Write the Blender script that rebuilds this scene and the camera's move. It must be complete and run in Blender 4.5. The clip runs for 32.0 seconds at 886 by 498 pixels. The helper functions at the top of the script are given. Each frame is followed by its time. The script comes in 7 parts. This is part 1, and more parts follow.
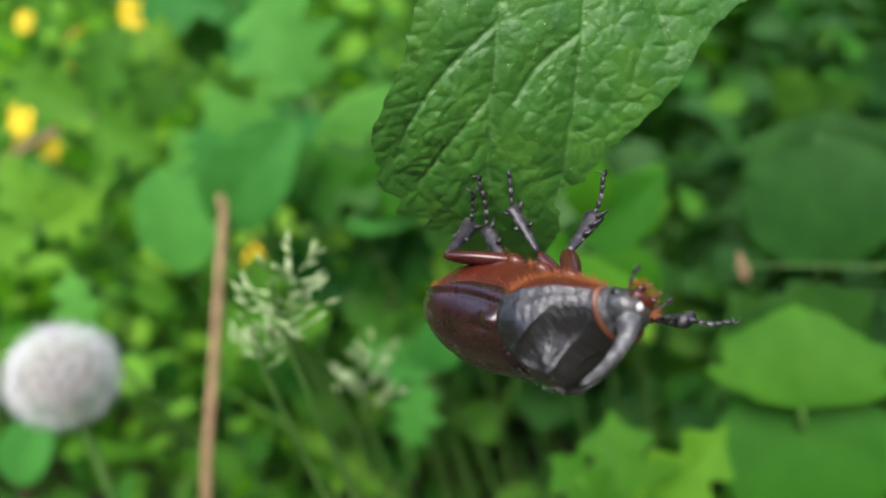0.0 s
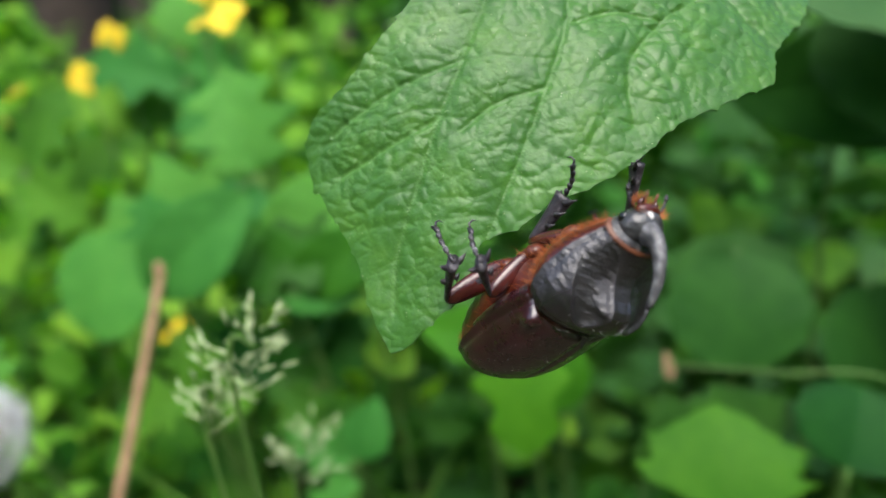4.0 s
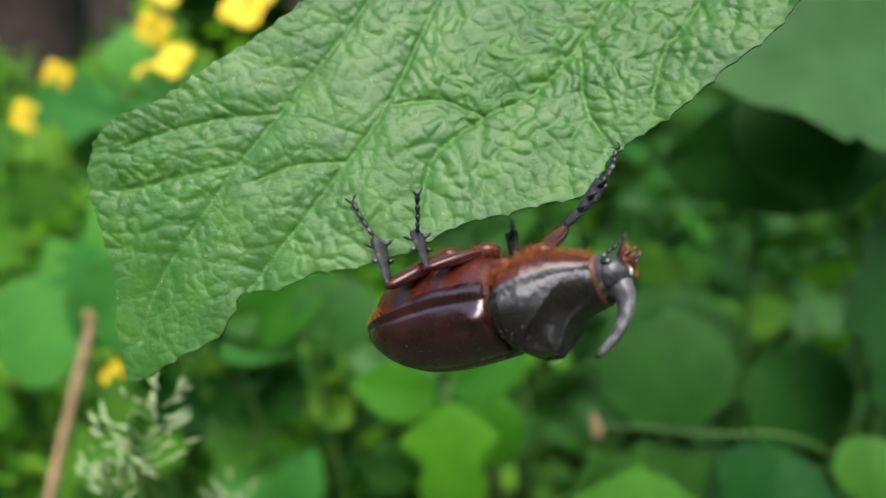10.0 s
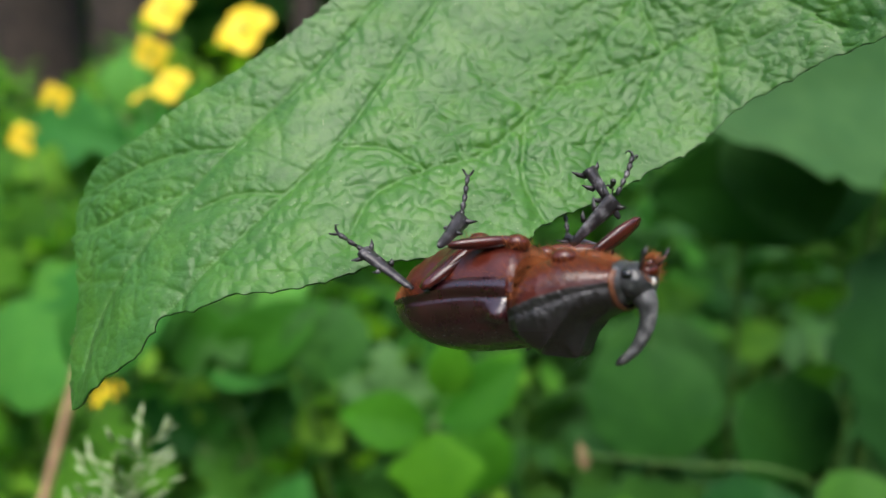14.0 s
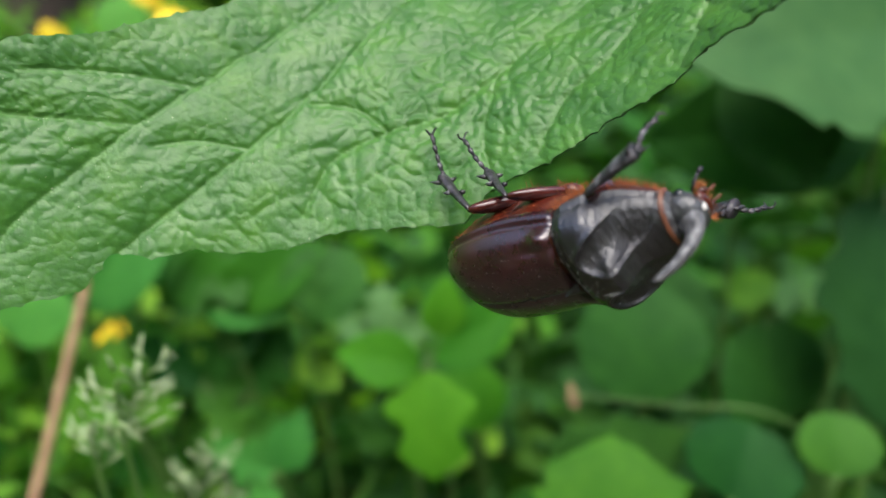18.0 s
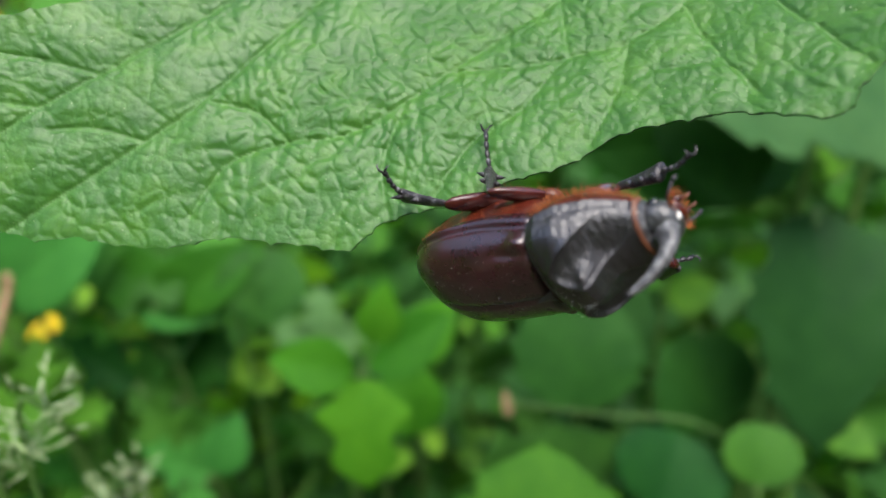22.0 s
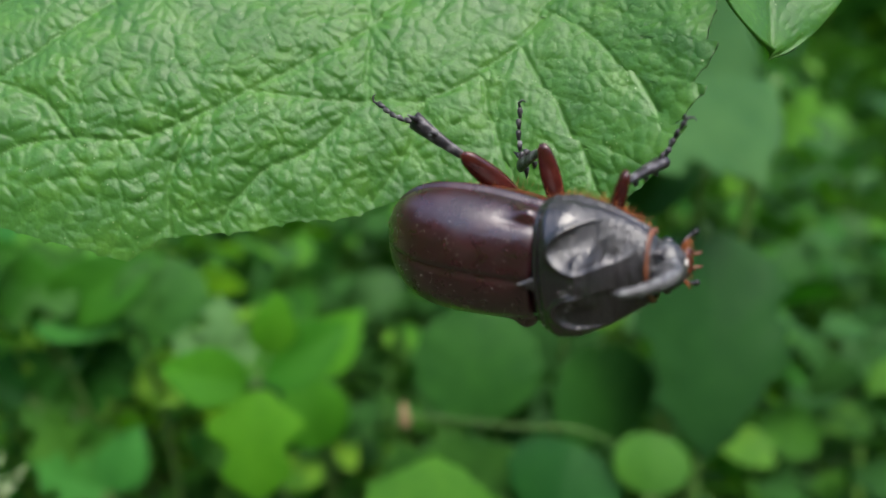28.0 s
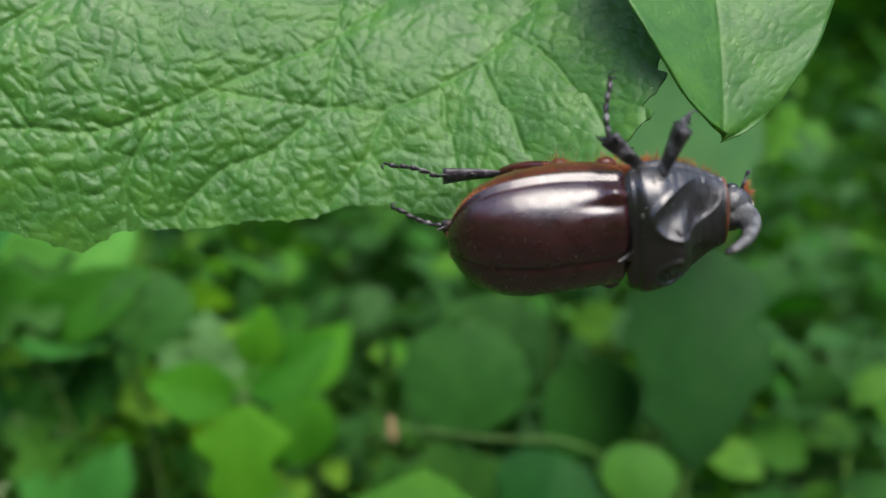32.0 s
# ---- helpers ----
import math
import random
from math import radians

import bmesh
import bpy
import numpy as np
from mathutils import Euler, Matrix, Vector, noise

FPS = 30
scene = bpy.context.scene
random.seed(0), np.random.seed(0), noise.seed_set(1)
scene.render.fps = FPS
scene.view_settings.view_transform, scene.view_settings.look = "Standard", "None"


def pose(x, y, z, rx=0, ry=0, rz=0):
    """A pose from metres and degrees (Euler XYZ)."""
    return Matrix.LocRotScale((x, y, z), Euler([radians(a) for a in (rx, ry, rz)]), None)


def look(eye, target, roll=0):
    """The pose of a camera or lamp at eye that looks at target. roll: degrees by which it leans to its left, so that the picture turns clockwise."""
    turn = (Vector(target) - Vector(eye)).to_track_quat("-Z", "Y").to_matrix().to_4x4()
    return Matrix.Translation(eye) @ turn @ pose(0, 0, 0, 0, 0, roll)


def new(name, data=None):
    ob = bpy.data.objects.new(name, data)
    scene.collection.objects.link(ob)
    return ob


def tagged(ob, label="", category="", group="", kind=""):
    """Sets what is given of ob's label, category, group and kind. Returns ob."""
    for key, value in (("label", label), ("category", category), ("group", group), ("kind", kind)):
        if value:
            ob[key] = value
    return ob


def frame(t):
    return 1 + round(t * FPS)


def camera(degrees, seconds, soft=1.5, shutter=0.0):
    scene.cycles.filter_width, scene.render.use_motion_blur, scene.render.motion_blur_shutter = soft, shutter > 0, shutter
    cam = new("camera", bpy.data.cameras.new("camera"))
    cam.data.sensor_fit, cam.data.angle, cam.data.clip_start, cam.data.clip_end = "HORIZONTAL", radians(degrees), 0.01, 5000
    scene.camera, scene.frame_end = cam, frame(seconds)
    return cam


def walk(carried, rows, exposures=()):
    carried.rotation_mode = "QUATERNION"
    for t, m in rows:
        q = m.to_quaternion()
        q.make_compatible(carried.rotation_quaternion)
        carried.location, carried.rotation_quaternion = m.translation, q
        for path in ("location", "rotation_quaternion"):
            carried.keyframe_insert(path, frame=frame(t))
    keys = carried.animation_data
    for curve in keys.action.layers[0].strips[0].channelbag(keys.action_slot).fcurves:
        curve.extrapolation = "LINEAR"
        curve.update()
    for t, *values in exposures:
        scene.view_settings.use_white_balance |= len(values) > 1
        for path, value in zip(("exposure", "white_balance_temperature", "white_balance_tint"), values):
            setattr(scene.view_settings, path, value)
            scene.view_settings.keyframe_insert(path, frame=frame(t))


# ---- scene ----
cam = camera(65.0, 32.0, soft=1.5)
PATH = [
    (0, pose(-0.01351, 0.03528, 0.40052, 67.72, 9.09, 9.99)),
    (0.5, pose(-0.01588, 0.03361, 0.40334, 67.89, 8.65, 10.05)),
    (1, pose(-0.01863, 0.03033, 0.40601, 67.62, 7.91, 10.48)),
    (1.5, pose(-0.01526, 0.02986, 0.40651, 67.12, 7.34, 9.41)),
    (2, pose(-0.01551, 0.02892, 0.40597, 67.01, 6.84, 8.81)),
    (2.5, pose(-0.01651, 0.02909, 0.40698, 67.56, 6.02, 8.63)),
    (3, pose(-0.01799, 0.02638, 0.40305, 68.57, 4.74, 7.23)),
    (3.5, pose(-0.02099, 0.02565, 0.39788, 72.95, 3.69, 5.53)),
    (4, pose(-0.02257, 0.02639, 0.39789, 75.41, 2.96, 4.91)),
    (4.5, pose(-0.02085, 0.02658, 0.39809, 75.74, 2.60, 4.44)),
    (6.5, pose(-0.01519, 0.02736, 0.40010, 76.16, 1.90, 3.62)),
    (7, pose(-0.01297, 0.02748, 0.40138, 76.51, 1.71, 3.13)),
    (7.5, pose(-0.01334, 0.02742, 0.40371, 76.96, 1.52, 3.32)),
    (8, pose(-0.01318, 0.02730, 0.40464, 77.12, 1.54, 3.31)),
    (8.5, pose(-0.01159, 0.02696, 0.40428, 77.11, 1.28, 2.78)),
    (9, pose(-0.01214, 0.02628, 0.40556, 77.42, 1.13, 2.65)),
    (9.5, pose(-0.01230, 0.02655, 0.40724, 77.48, 1.39, 2.99)),
    (10, pose(-0.00948, 0.02751, 0.40849, 77.69, 1.20, 2.53)),
    (10.5, pose(-0.00911, 0.02781, 0.40795, 77.76, 1.20, 2.41)),
    (11, pose(-0.00812, 0.02735, 0.40852, 78.15, 0.89, 2.20)),
    (11.5, pose(-0.00540, 0.02761, 0.40959, 78.44, 0.86, 1.97)),
    (12, pose(-0.00604, 0.02812, 0.41378, 78.61, 1.19, 2.53)),
    (12.5, pose(-0.00453, 0.02806, 0.41478, 78.49, 1.28, 2.50)),
    (13, pose(-0.00578, 0.02738, 0.41386, 78.46, 1.03, 2.44)),
    (13.5, pose(-0.00660, 0.02662, 0.41628, 78.80, 0.96, 2.49)),
    (15.5, pose(-0.00017, 0.02512, 0.41100, 77.79, -0.50, 2.66)),
    (16, pose(-0.00083, 0.02455, 0.41239, 76.69, -0.38, 2.41)),
    (16.5, pose(-0.00184, 0.02400, 0.41318, 75.40, -0.20, 2.66)),
    (17, pose(-0.00220, 0.02358, 0.41349, 75.14, -0.21, 2.59)),
    (17.5, pose(-0.00326, 0.02312, 0.41503, 75.14, 0.00, 2.51)),
    (18, pose(-0.00301, 0.02283, 0.41388, 74.59, 0.05, 2.89)),
    (18.5, pose(-0.00093, 0.02382, 0.41237, 73.87, -0.45, 2.27)),
    (19, pose(0.00015, 0.02380, 0.41359, 74.26, -0.60, 1.71)),
    (19.5, pose(0.00132, 0.02486, 0.41680, 75.44, -0.23, 1.81)),
    (20, pose(0.00266, 0.02725, 0.41826, 74.55, -0.35, 1.65)),
    (20.5, pose(0.00275, 0.02619, 0.41841, 73.66, -0.98, 1.06)),
    (21, pose(0.00237, 0.02483, 0.41877, 74.14, -1.33, 0.93)),
    (21.5, pose(0.00316, 0.02500, 0.41985, 73.83, -1.39, 0.65)),
    (22, pose(0.00584, 0.02678, 0.42024, 73.75, -1.95, 0.13)),
    (22.5, pose(0.00537, 0.02680, 0.42208, 73.80, -2.06, -0.10)),
    (23, pose(0.00680, 0.02572, 0.41974, 73.96, -1.84, 0.16)),
    (23.5, pose(0.00504, 0.02515, 0.42015, 73.98, -2.09, 0.12)),
    (24, pose(0.00954, 0.02668, 0.42031, 73.99, -2.19, -0.92)),
    (24.5, pose(0.01118, 0.02638, 0.41962, 74.27, -2.42, -1.16)),
    (25, pose(0.01224, 0.02743, 0.42074, 74.07, -2.43, -1.30)),
    (25.5, pose(0.01442, 0.02860, 0.42076, 74.27, -2.73, -1.90)),
    (26, pose(0.01835, 0.02613, 0.41929, 74.75, -2.81, -2.46)),
    (26.5, pose(0.02206, 0.02751, 0.42095, 74.60, -3.51, -3.32)),
    (28.5, pose(0.02778, 0.02339, 0.41743, 75.85, -3.57, -3.50)),
    (29, pose(0.02866, 0.02339, 0.41546, 76.12, -3.52, -3.71)),
    (29.5, pose(0.02719, 0.02357, 0.41369, 75.89, -3.41, -4.35)),
    (30, pose(0.02786, 0.02250, 0.41451, 76.77, -3.29, -4.10)),
    (30.5, pose(0.02901, 0.02164, 0.41612, 77.43, -3.43, -4.10)),
    (31, pose(0.02882, 0.02188, 0.41679, 76.95, -3.49, -4.21)),
    (31.5, pose(0.02816, 0.02205, 0.41656, 76.72, -3.48, -3.70)),
    (32, pose(0.02766, 0.02254, 0.41779, 76.84, -3.50, -4.43)),
]
EXPOSURES = [(0, 1.6), (7, 1.62), (10, 1.5), (13, 1.36), (16, 1.5), (19, 1.6), (26, 1.56), (29, 1.46), (32, 1.4)]
walk(cam, PATH, EXPOSURES)
cam.data.dof.use_dof = True
cam.data.dof.focus_distance = 0.091
cam.data.dof.aperture_fstop = 10.0

# ---- light: bright shade under an open, veiled sky ----
world = bpy.data.worlds.new("world")
scene.world = world
world.use_nodes = True
sky = world.node_tree.nodes.new("ShaderNodeTexSky")
sky.sky_type, sky.sun_disc = "NISHITA", False
sky.sun_elevation, sky.sun_rotation = radians(60), radians(175)
sky.air_density, sky.dust_density = 1.0, 2.5
back = world.node_tree.nodes["Background"]
back.inputs["Strength"].default_value = 0.13
world.node_tree.links.new(sky.outputs["Color"], back.inputs["Color"])
lamp = bpy.data.lights.new("sun", "SUN")
lamp.energy, lamp.angle, lamp.color = 1.2, radians(45), (1.0, 0.97, 0.9)
sun = new("sun", lamp)
sun.matrix_basis = look((0.2, -0.85, 2.2), (0.1, 0.25, 0.3))


# ---- materials ----
def material(name):
    m = bpy.data.materials.new(name)
    m.use_nodes = True
    return m, m.node_tree.nodes, m.node_tree.links, m.node_tree.nodes["Principled BSDF"]


def noise_ramp(m, scale, stops, detail=6.0, source=None, rough=0.6):
    """A colour ramp driven by noise; returns the ramp's node."""
    n, l = m.node_tree.nodes, m.node_tree.links
    tex = n.new("ShaderNodeTexNoise")
    tex.inputs["Scale"].default_value, tex.inputs["Detail"].default_value = scale, detail
    tex.inputs["Roughness"].default_value = rough
    if source is None:
        source = n.new("ShaderNodeTexCoord").outputs["Object"]
    l.new(source, tex.inputs["Vector"])
    ramp = n.new("ShaderNodeValToRGB")
    while len(ramp.color_ramp.elements) < len(stops):
        ramp.color_ramp.elements.new(0.5)
    for e, (at, colour) in zip(ramp.color_ramp.elements, stops):
        e.position, e.color = at, (*colour, 1)
    l.new(tex.outputs["Fac"], ramp.inputs["Fac"])
    return ramp


def bump(m, scale, strength, distance, source=None, kind="ShaderNodeTexNoise"):
    n, l = m.node_tree.nodes, m.node_tree.links
    tex = n.new(kind)
    tex.inputs["Scale"].default_value = scale
    if source is None:
        source = n.new("ShaderNodeTexCoord").outputs["Object"]
    l.new(source, tex.inputs["Vector"])
    b = n.new("ShaderNodeBump")
    b.inputs["Strength"].default_value, b.inputs["Distance"].default_value = strength, distance
    l.new(tex.outputs["Fac" if kind == "ShaderNodeTexNoise" else "Distance"], b.inputs["Height"])
    l.new(b.outputs["Normal"], n["Principled BSDF"].inputs["Normal"])
    return b


def plain(name, scale, stops, rough=0.5, metal=0.0, spec=0.5, coat=0.0, relief=None, world_space=False):
    m, n, l, p = material(name)
    source = n.new("ShaderNodeNewGeometry").outputs["Position"] if world_space else None
    ramp = noise_ramp(m, scale, stops, source=source)
    l.new(ramp.outputs["Color"], p.inputs["Base Color"])
    p.inputs["Roughness"].default_value, p.inputs["Metallic"].default_value = rough, metal
    p.inputs["Specular IOR Level"].default_value, p.inputs["Coat Weight"].default_value = spec, coat
    if relief:
        bump(m, *relief, source=source)
    return m


def leafy(name, dark, light, rough=0.6, spec=0.18, glow=0.35, scale=60.0, islands=False):
    """A green leaf: two tones of noise, fine relief, and light that passes through the blade."""
    m, n, l, p = material(name)
    ramp = noise_ramp(m, scale, [(0.3, dark), (0.75, light)])
    colour = ramp.outputs["Color"]
    hsv = n.new("ShaderNodeHueSaturation")
    pick = n.new("ShaderNodeNewGeometry").outputs["Random Per Island"] if islands else n.new("ShaderNodeObjectInfo").outputs["Random"]
    spread = n.new("ShaderNodeMapRange")
    spread.inputs["To Min"].default_value, spread.inputs["To Max"].default_value = 0.6, 1.35
    l.new(pick, spread.inputs["Value"])
    l.new(spread.outputs["Result"], hsv.inputs["Value"])
    hue = n.new("ShaderNodeMapRange")
    hue.inputs["To Min"].default_value, hue.inputs["To Max"].default_value = 0.515, 0.475
    l.new(pick, hue.inputs["Value"])
    l.new(hue.outputs["Result"], hsv.inputs["Hue"])
    l.new(colour, hsv.inputs["Color"])
    l.new(hsv.outputs["Color"], p.inputs["Base Color"])
    p.inputs["Roughness"].default_value, p.inputs["Specular IOR Level"].default_value = rough, spec
    bump(m, scale * 8, 0.35, 0.0006)
    through_light = n.new("ShaderNodeBsdfTranslucent")
    warm = n.new("ShaderNodeMix")
    warm.data_type, warm.blend_type = "RGBA", "MULTIPLY"
    warm.inputs["Factor"].default_value = 1.0
    l.new(hsv.outputs["Color"], warm.inputs["A"])
    warm.inputs["B"].default_value = (1.5, 1.6, 0.45, 1)
    l.new(warm.outputs["Result"], through_light.inputs["Color"])
    mix = n.new("ShaderNodeMixShader")
    mix.inputs["Fac"].default_value = glow
    l.new(p.outputs["BSDF"], mix.inputs[1])
    l.new(through_light.outputs["BSDF"], mix.inputs[2])
    l.new(mix.outputs["Shader"], n["Material Output"].inputs["Surface"])
    return m


def blade_material():
    """The big leaf: mid green, paler along its veins and in blotches, waxy and finely wrinkled."""
    m, n, l, p = material("big_leaf_green")
    uv = n.new("ShaderNodeUVMap").outputs["UV"]
    ramp = noise_ramp(m, 14.0, [(0.28, (0.042, 0.150, 0.022)), (0.5, (0.064, 0.202, 0.028)), (0.75, (0.104, 0.265, 0.034))], source=uv)
    fine = noise_ramp(m, 180.0, [(0.3, (0.85, 0.86, 0.85)), (0.7, (1.1, 1.1, 1.08))], source=uv)
    mul = n.new("ShaderNodeMix")
    mul.data_type, mul.blend_type = "RGBA", "MULTIPLY"
    mul.inputs["Factor"].default_value = 1.0
    l.new(ramp.outputs["Color"], mul.inputs["A"])
    l.new(fine.outputs["Color"], mul.inputs["B"])
    vein = n.new("ShaderNodeAttribute")
    vein.attribute_name = "vein"
    tint = n.new("ShaderNodeMix")
    tint.data_type = "RGBA"
    faint = n.new("ShaderNodeMath")
    faint.operation = "MULTIPLY"
    faint.inputs[1].default_value = 0.3
    l.new(vein.outputs["Fac"], faint.inputs[0])
    l.new(faint.outputs["Value"], tint.inputs["Factor"])
    l.new(mul.outputs["Result"], tint.inputs["A"])
    tint.inputs["B"].default_value = (0.17, 0.36, 0.09, 1)
    # small pale specks
    speck = n.new("ShaderNodeTexVoronoi")
    speck.inputs["Scale"].default_value = 150.0
    l.new(uv, speck.inputs["Vector"])
    cut = n.new("ShaderNodeMapRange")
    cut.inputs["From Min"].default_value, cut.inputs["From Max"].default_value = 0.17, 0.10
    l.new(speck.outputs["Distance"], cut.inputs["Value"])
    some = noise_ramp(m, 40.0, [(0.56, (0, 0, 0)), (0.6, (1, 1, 1))], source=uv)
    both = n.new("ShaderNodeMath")
    both.operation = "MULTIPLY"
    l.new(cut.outputs["Result"], both.inputs[0])
    l.new(some.outputs["Color"], both.inputs[1])
    dot = n.new("ShaderNodeMix")
    dot.data_type = "RGBA"
    l.new(both.outputs["Value"], dot.inputs["Factor"])
    l.new(tint.outputs["Result"], dot.inputs["A"])
    dot.inputs["B"].default_value = (0.35, 0.48, 0.25, 1)
    l.new(dot.outputs["Result"], p.inputs["Base Color"])
    p.inputs["Roughness"].default_value, p.inputs["Specular IOR Level"].default_value = 0.38, 0.5
    p.inputs["Sheen Weight"].default_value, p.inputs["Sheen Roughness"].default_value = 0.05, 0.4
    p.inputs["Sheen Tint"].default_value = (0.85, 1.0, 0.9, 1)
    # cushions between the finest veins, flatter here and fuller there
    calm = n.new("ShaderNodeTexNoise")
    calm.inputs["Scale"].default_value = 5.0
    l.new(uv, calm.inputs["Vector"])
    level = n.new("ShaderNodeMapRange")
    level.inputs["From Min"].default_value, level.inputs["From Max"].default_value = 0.35, 0.65
    level.inputs["To Min"].default_value, level.inputs["To Max"].default_value = 0.3, 1.25
    l.new(calm.outputs["Fac"], level.inputs["Value"])
    net = None
    for scale, distance, reach, stretch in ((12.0, 0.0003, 0, 0.75), (70.0, 0.00013, 0, 1.2), (150.0, 0.00004, 0, 1.0), (700.0, 0.00005, None, 1.0)):
        if reach is None:
            tex = n.new("ShaderNodeTexNoise")
            tex.inputs["Scale"].default_value = scale
            l.new(uv, tex.inputs["Vector"])
            height = tex.outputs["Fac"]
        else:
            wob = n.new("ShaderNodeTexNoise")
            wob.inputs["Scale"].default_value = scale * 0.7
            l.new(uv, wob.inputs["Vector"])
            moved = n.new("ShaderNodeVectorMath")
            moved.operation = "MULTIPLY_ADD"
            l.new(wob.outputs["Color"], moved.inputs[0])
            moved.inputs[1].default_value = (0.7 / scale, 0.7 / scale, 0)
            l.new(uv, moved.inputs[2])
            turned = n.new("ShaderNodeMapping")
            turned.inputs["Rotation"].default_value = (0, 0, 0.9)
            turned.inputs["Scale"].default_value = (1.0, stretch, 1.0)
            l.new(moved.outputs["Vector"], turned.inputs["Vector"])
            tex = n.new("ShaderNodeTexVoronoi")
            tex.voronoi_dimensions = "2D"
            tex.inputs["Scale"].default_value = scale
            l.new(turned.outputs["Vector"], tex.inputs["Vector"])
            if reach:
                # the thin groove between two cushions
                tex.feature = "DISTANCE_TO_EDGE"
                shape = n.new("ShaderNodeMapRange")
                shape.interpolation_type = "SMOOTHSTEP"
                shape.inputs["From Max"].default_value = reach
                l.new(tex.outputs["Distance"], shape.inputs["Value"])
                height = shape.outputs["Result"]
            else:
                # a rounded cushion
                dome = n.new("ShaderNodeMath")
                dome.operation = "POWER"
                dome.inputs[1].default_value = 2.0
                l.new(tex.outputs["Distance"], dome.inputs[0])
                turn = n.new("ShaderNodeMath")
                turn.operation = "SUBTRACT"
                turn.inputs[0].default_value = 1.0
                l.new(dome.outputs["Value"], turn.inputs[1])
                height = turn.outputs["Value"]
        b = n.new("ShaderNodeBump")
        b.inputs["Distance"].default_value = distance
        l.new(level.outputs["Result"], b.inputs["Strength"])
        l.new(height, b.inputs["Height"])
        if net is not None:
            l.new(net, b.inputs["Normal"])
        net = b.outputs["Normal"]
    sunk = n.new("ShaderNodeBump")
    sunk.invert = True
    sunk.inputs["Distance"].default_value = 0.0002
    l.new(vein.outputs["Fac"], sunk.inputs["Height"])
    l.new(net, sunk.inputs["Normal"])
    l.new(sunk.outputs["Normal"], p.inputs["Normal"])
    glow = n.new("ShaderNodeBsdfTranslucent")
    warm = n.new("ShaderNodeMix")
    warm.data_type, warm.blend_type = "RGBA", "MULTIPLY"
    warm.inputs["Factor"].default_value = 1.0
    l.new(dot.outputs["Result"], warm.inputs["A"])
    warm.inputs["B"].default_value = (1.5, 1.5, 0.45, 1)
    l.new(warm.outputs["Result"], glow.inputs["Color"])
    mix = n.new("ShaderNodeMixShader")
    mix.inputs["Fac"].default_value = 0.34
    l.new(p.outputs["BSDF"], mix.inputs[1])
    l.new(glow.outputs["BSDF"], mix.inputs[2])
    l.new(mix.outputs["Shader"], n["Material Output"].inputs["Surface"])
    return m


BLADE = blade_material()
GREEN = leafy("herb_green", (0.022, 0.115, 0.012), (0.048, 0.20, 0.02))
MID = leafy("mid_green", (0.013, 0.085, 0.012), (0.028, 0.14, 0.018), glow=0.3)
SOFT = leafy("soft_green", (0.050, 0.24, 0.036), (0.088, 0.34, 0.055), glow=0.4)
# raised leaf colour that carries the stronger light on open parts of the bed
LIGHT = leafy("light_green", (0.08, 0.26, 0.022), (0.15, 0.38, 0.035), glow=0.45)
HERB = leafy("meadow_herb_green", (0.040, 0.185, 0.010), (0.078, 0.27, 0.016), glow=0.38)
FRESH = leafy("fresh_green", (0.062, 0.26, 0.010), (0.11, 0.37, 0.016), glow=0.42)
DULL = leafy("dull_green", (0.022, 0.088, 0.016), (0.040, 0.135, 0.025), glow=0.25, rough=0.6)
PALE = leafy("pale_green", (0.07, 0.19, 0.055), (0.13, 0.29, 0.09), rough=0.6)
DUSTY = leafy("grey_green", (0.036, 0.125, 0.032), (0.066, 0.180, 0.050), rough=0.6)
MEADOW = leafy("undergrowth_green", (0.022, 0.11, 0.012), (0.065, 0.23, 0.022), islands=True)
# lighter copy of the undergrowth green: open light put into the colour
PAINTED_LIT_BED = leafy("undergrowth_painted_lit", (0.085, 0.28, 0.022), (0.18, 0.43, 0.045), islands=True, glow=0.45)
GRASS = leafy("grass_green", (0.05, 0.16, 0.02), (0.10, 0.27, 0.04), islands=True)
STALK = plain("green_stalk", 90, [(0.3, (0.05, 0.14, 0.018)), (0.7, (0.10, 0.20, 0.035))], rough=0.6)
STRAW = plain("dry_straw", 120, [(0.3, (0.20, 0.115, 0.055)), (0.7, (0.36, 0.23, 0.12))], rough=0.7, relief=(900, 0.4, 0.0004))
BARK = plain("old_bark", 25, [(0.3, (0.03, 0.022, 0.017)), (0.7, (0.10, 0.07, 0.05))], rough=0.9, relief=(60, 0.8, 0.01))
SOIL = plain("soil", 30, [(0.3, (0.02, 0.016, 0.01)), (0.55, (0.045, 0.04, 0.018)), (0.75, (0.03, 0.07, 0.015))], rough=0.95, relief=(80, 0.8, 0.01), world_space=True)
YELLOW = plain("yellow_petal", 200, [(0.3, (0.75, 0.50, 0.008)), (0.7, (0.90, 0.68, 0.015))], rough=0.5)
PISTIL = plain("green_pistil", 200, [(0.3, (0.35, 0.40, 0.03)), (0.7, (0.45, 0.50, 0.06))], rough=0.6)
DOWN = plain("white_down", 300, [(0.3, (0.82, 0.82, 0.80)), (0.7, (0.92, 0.92, 0.91))], rough=0.9)
SEED = plain("brown_seed", 300, [(0.3, (0.20, 0.14, 0.09)), (0.7, (0.35, 0.27, 0.2))], rough=0.8)
SPIKELET = plain("pale_spikelet", 300, [(0.3, (0.30, 0.42, 0.16)), (0.7, (0.48, 0.58, 0.32))], rough=0.7)


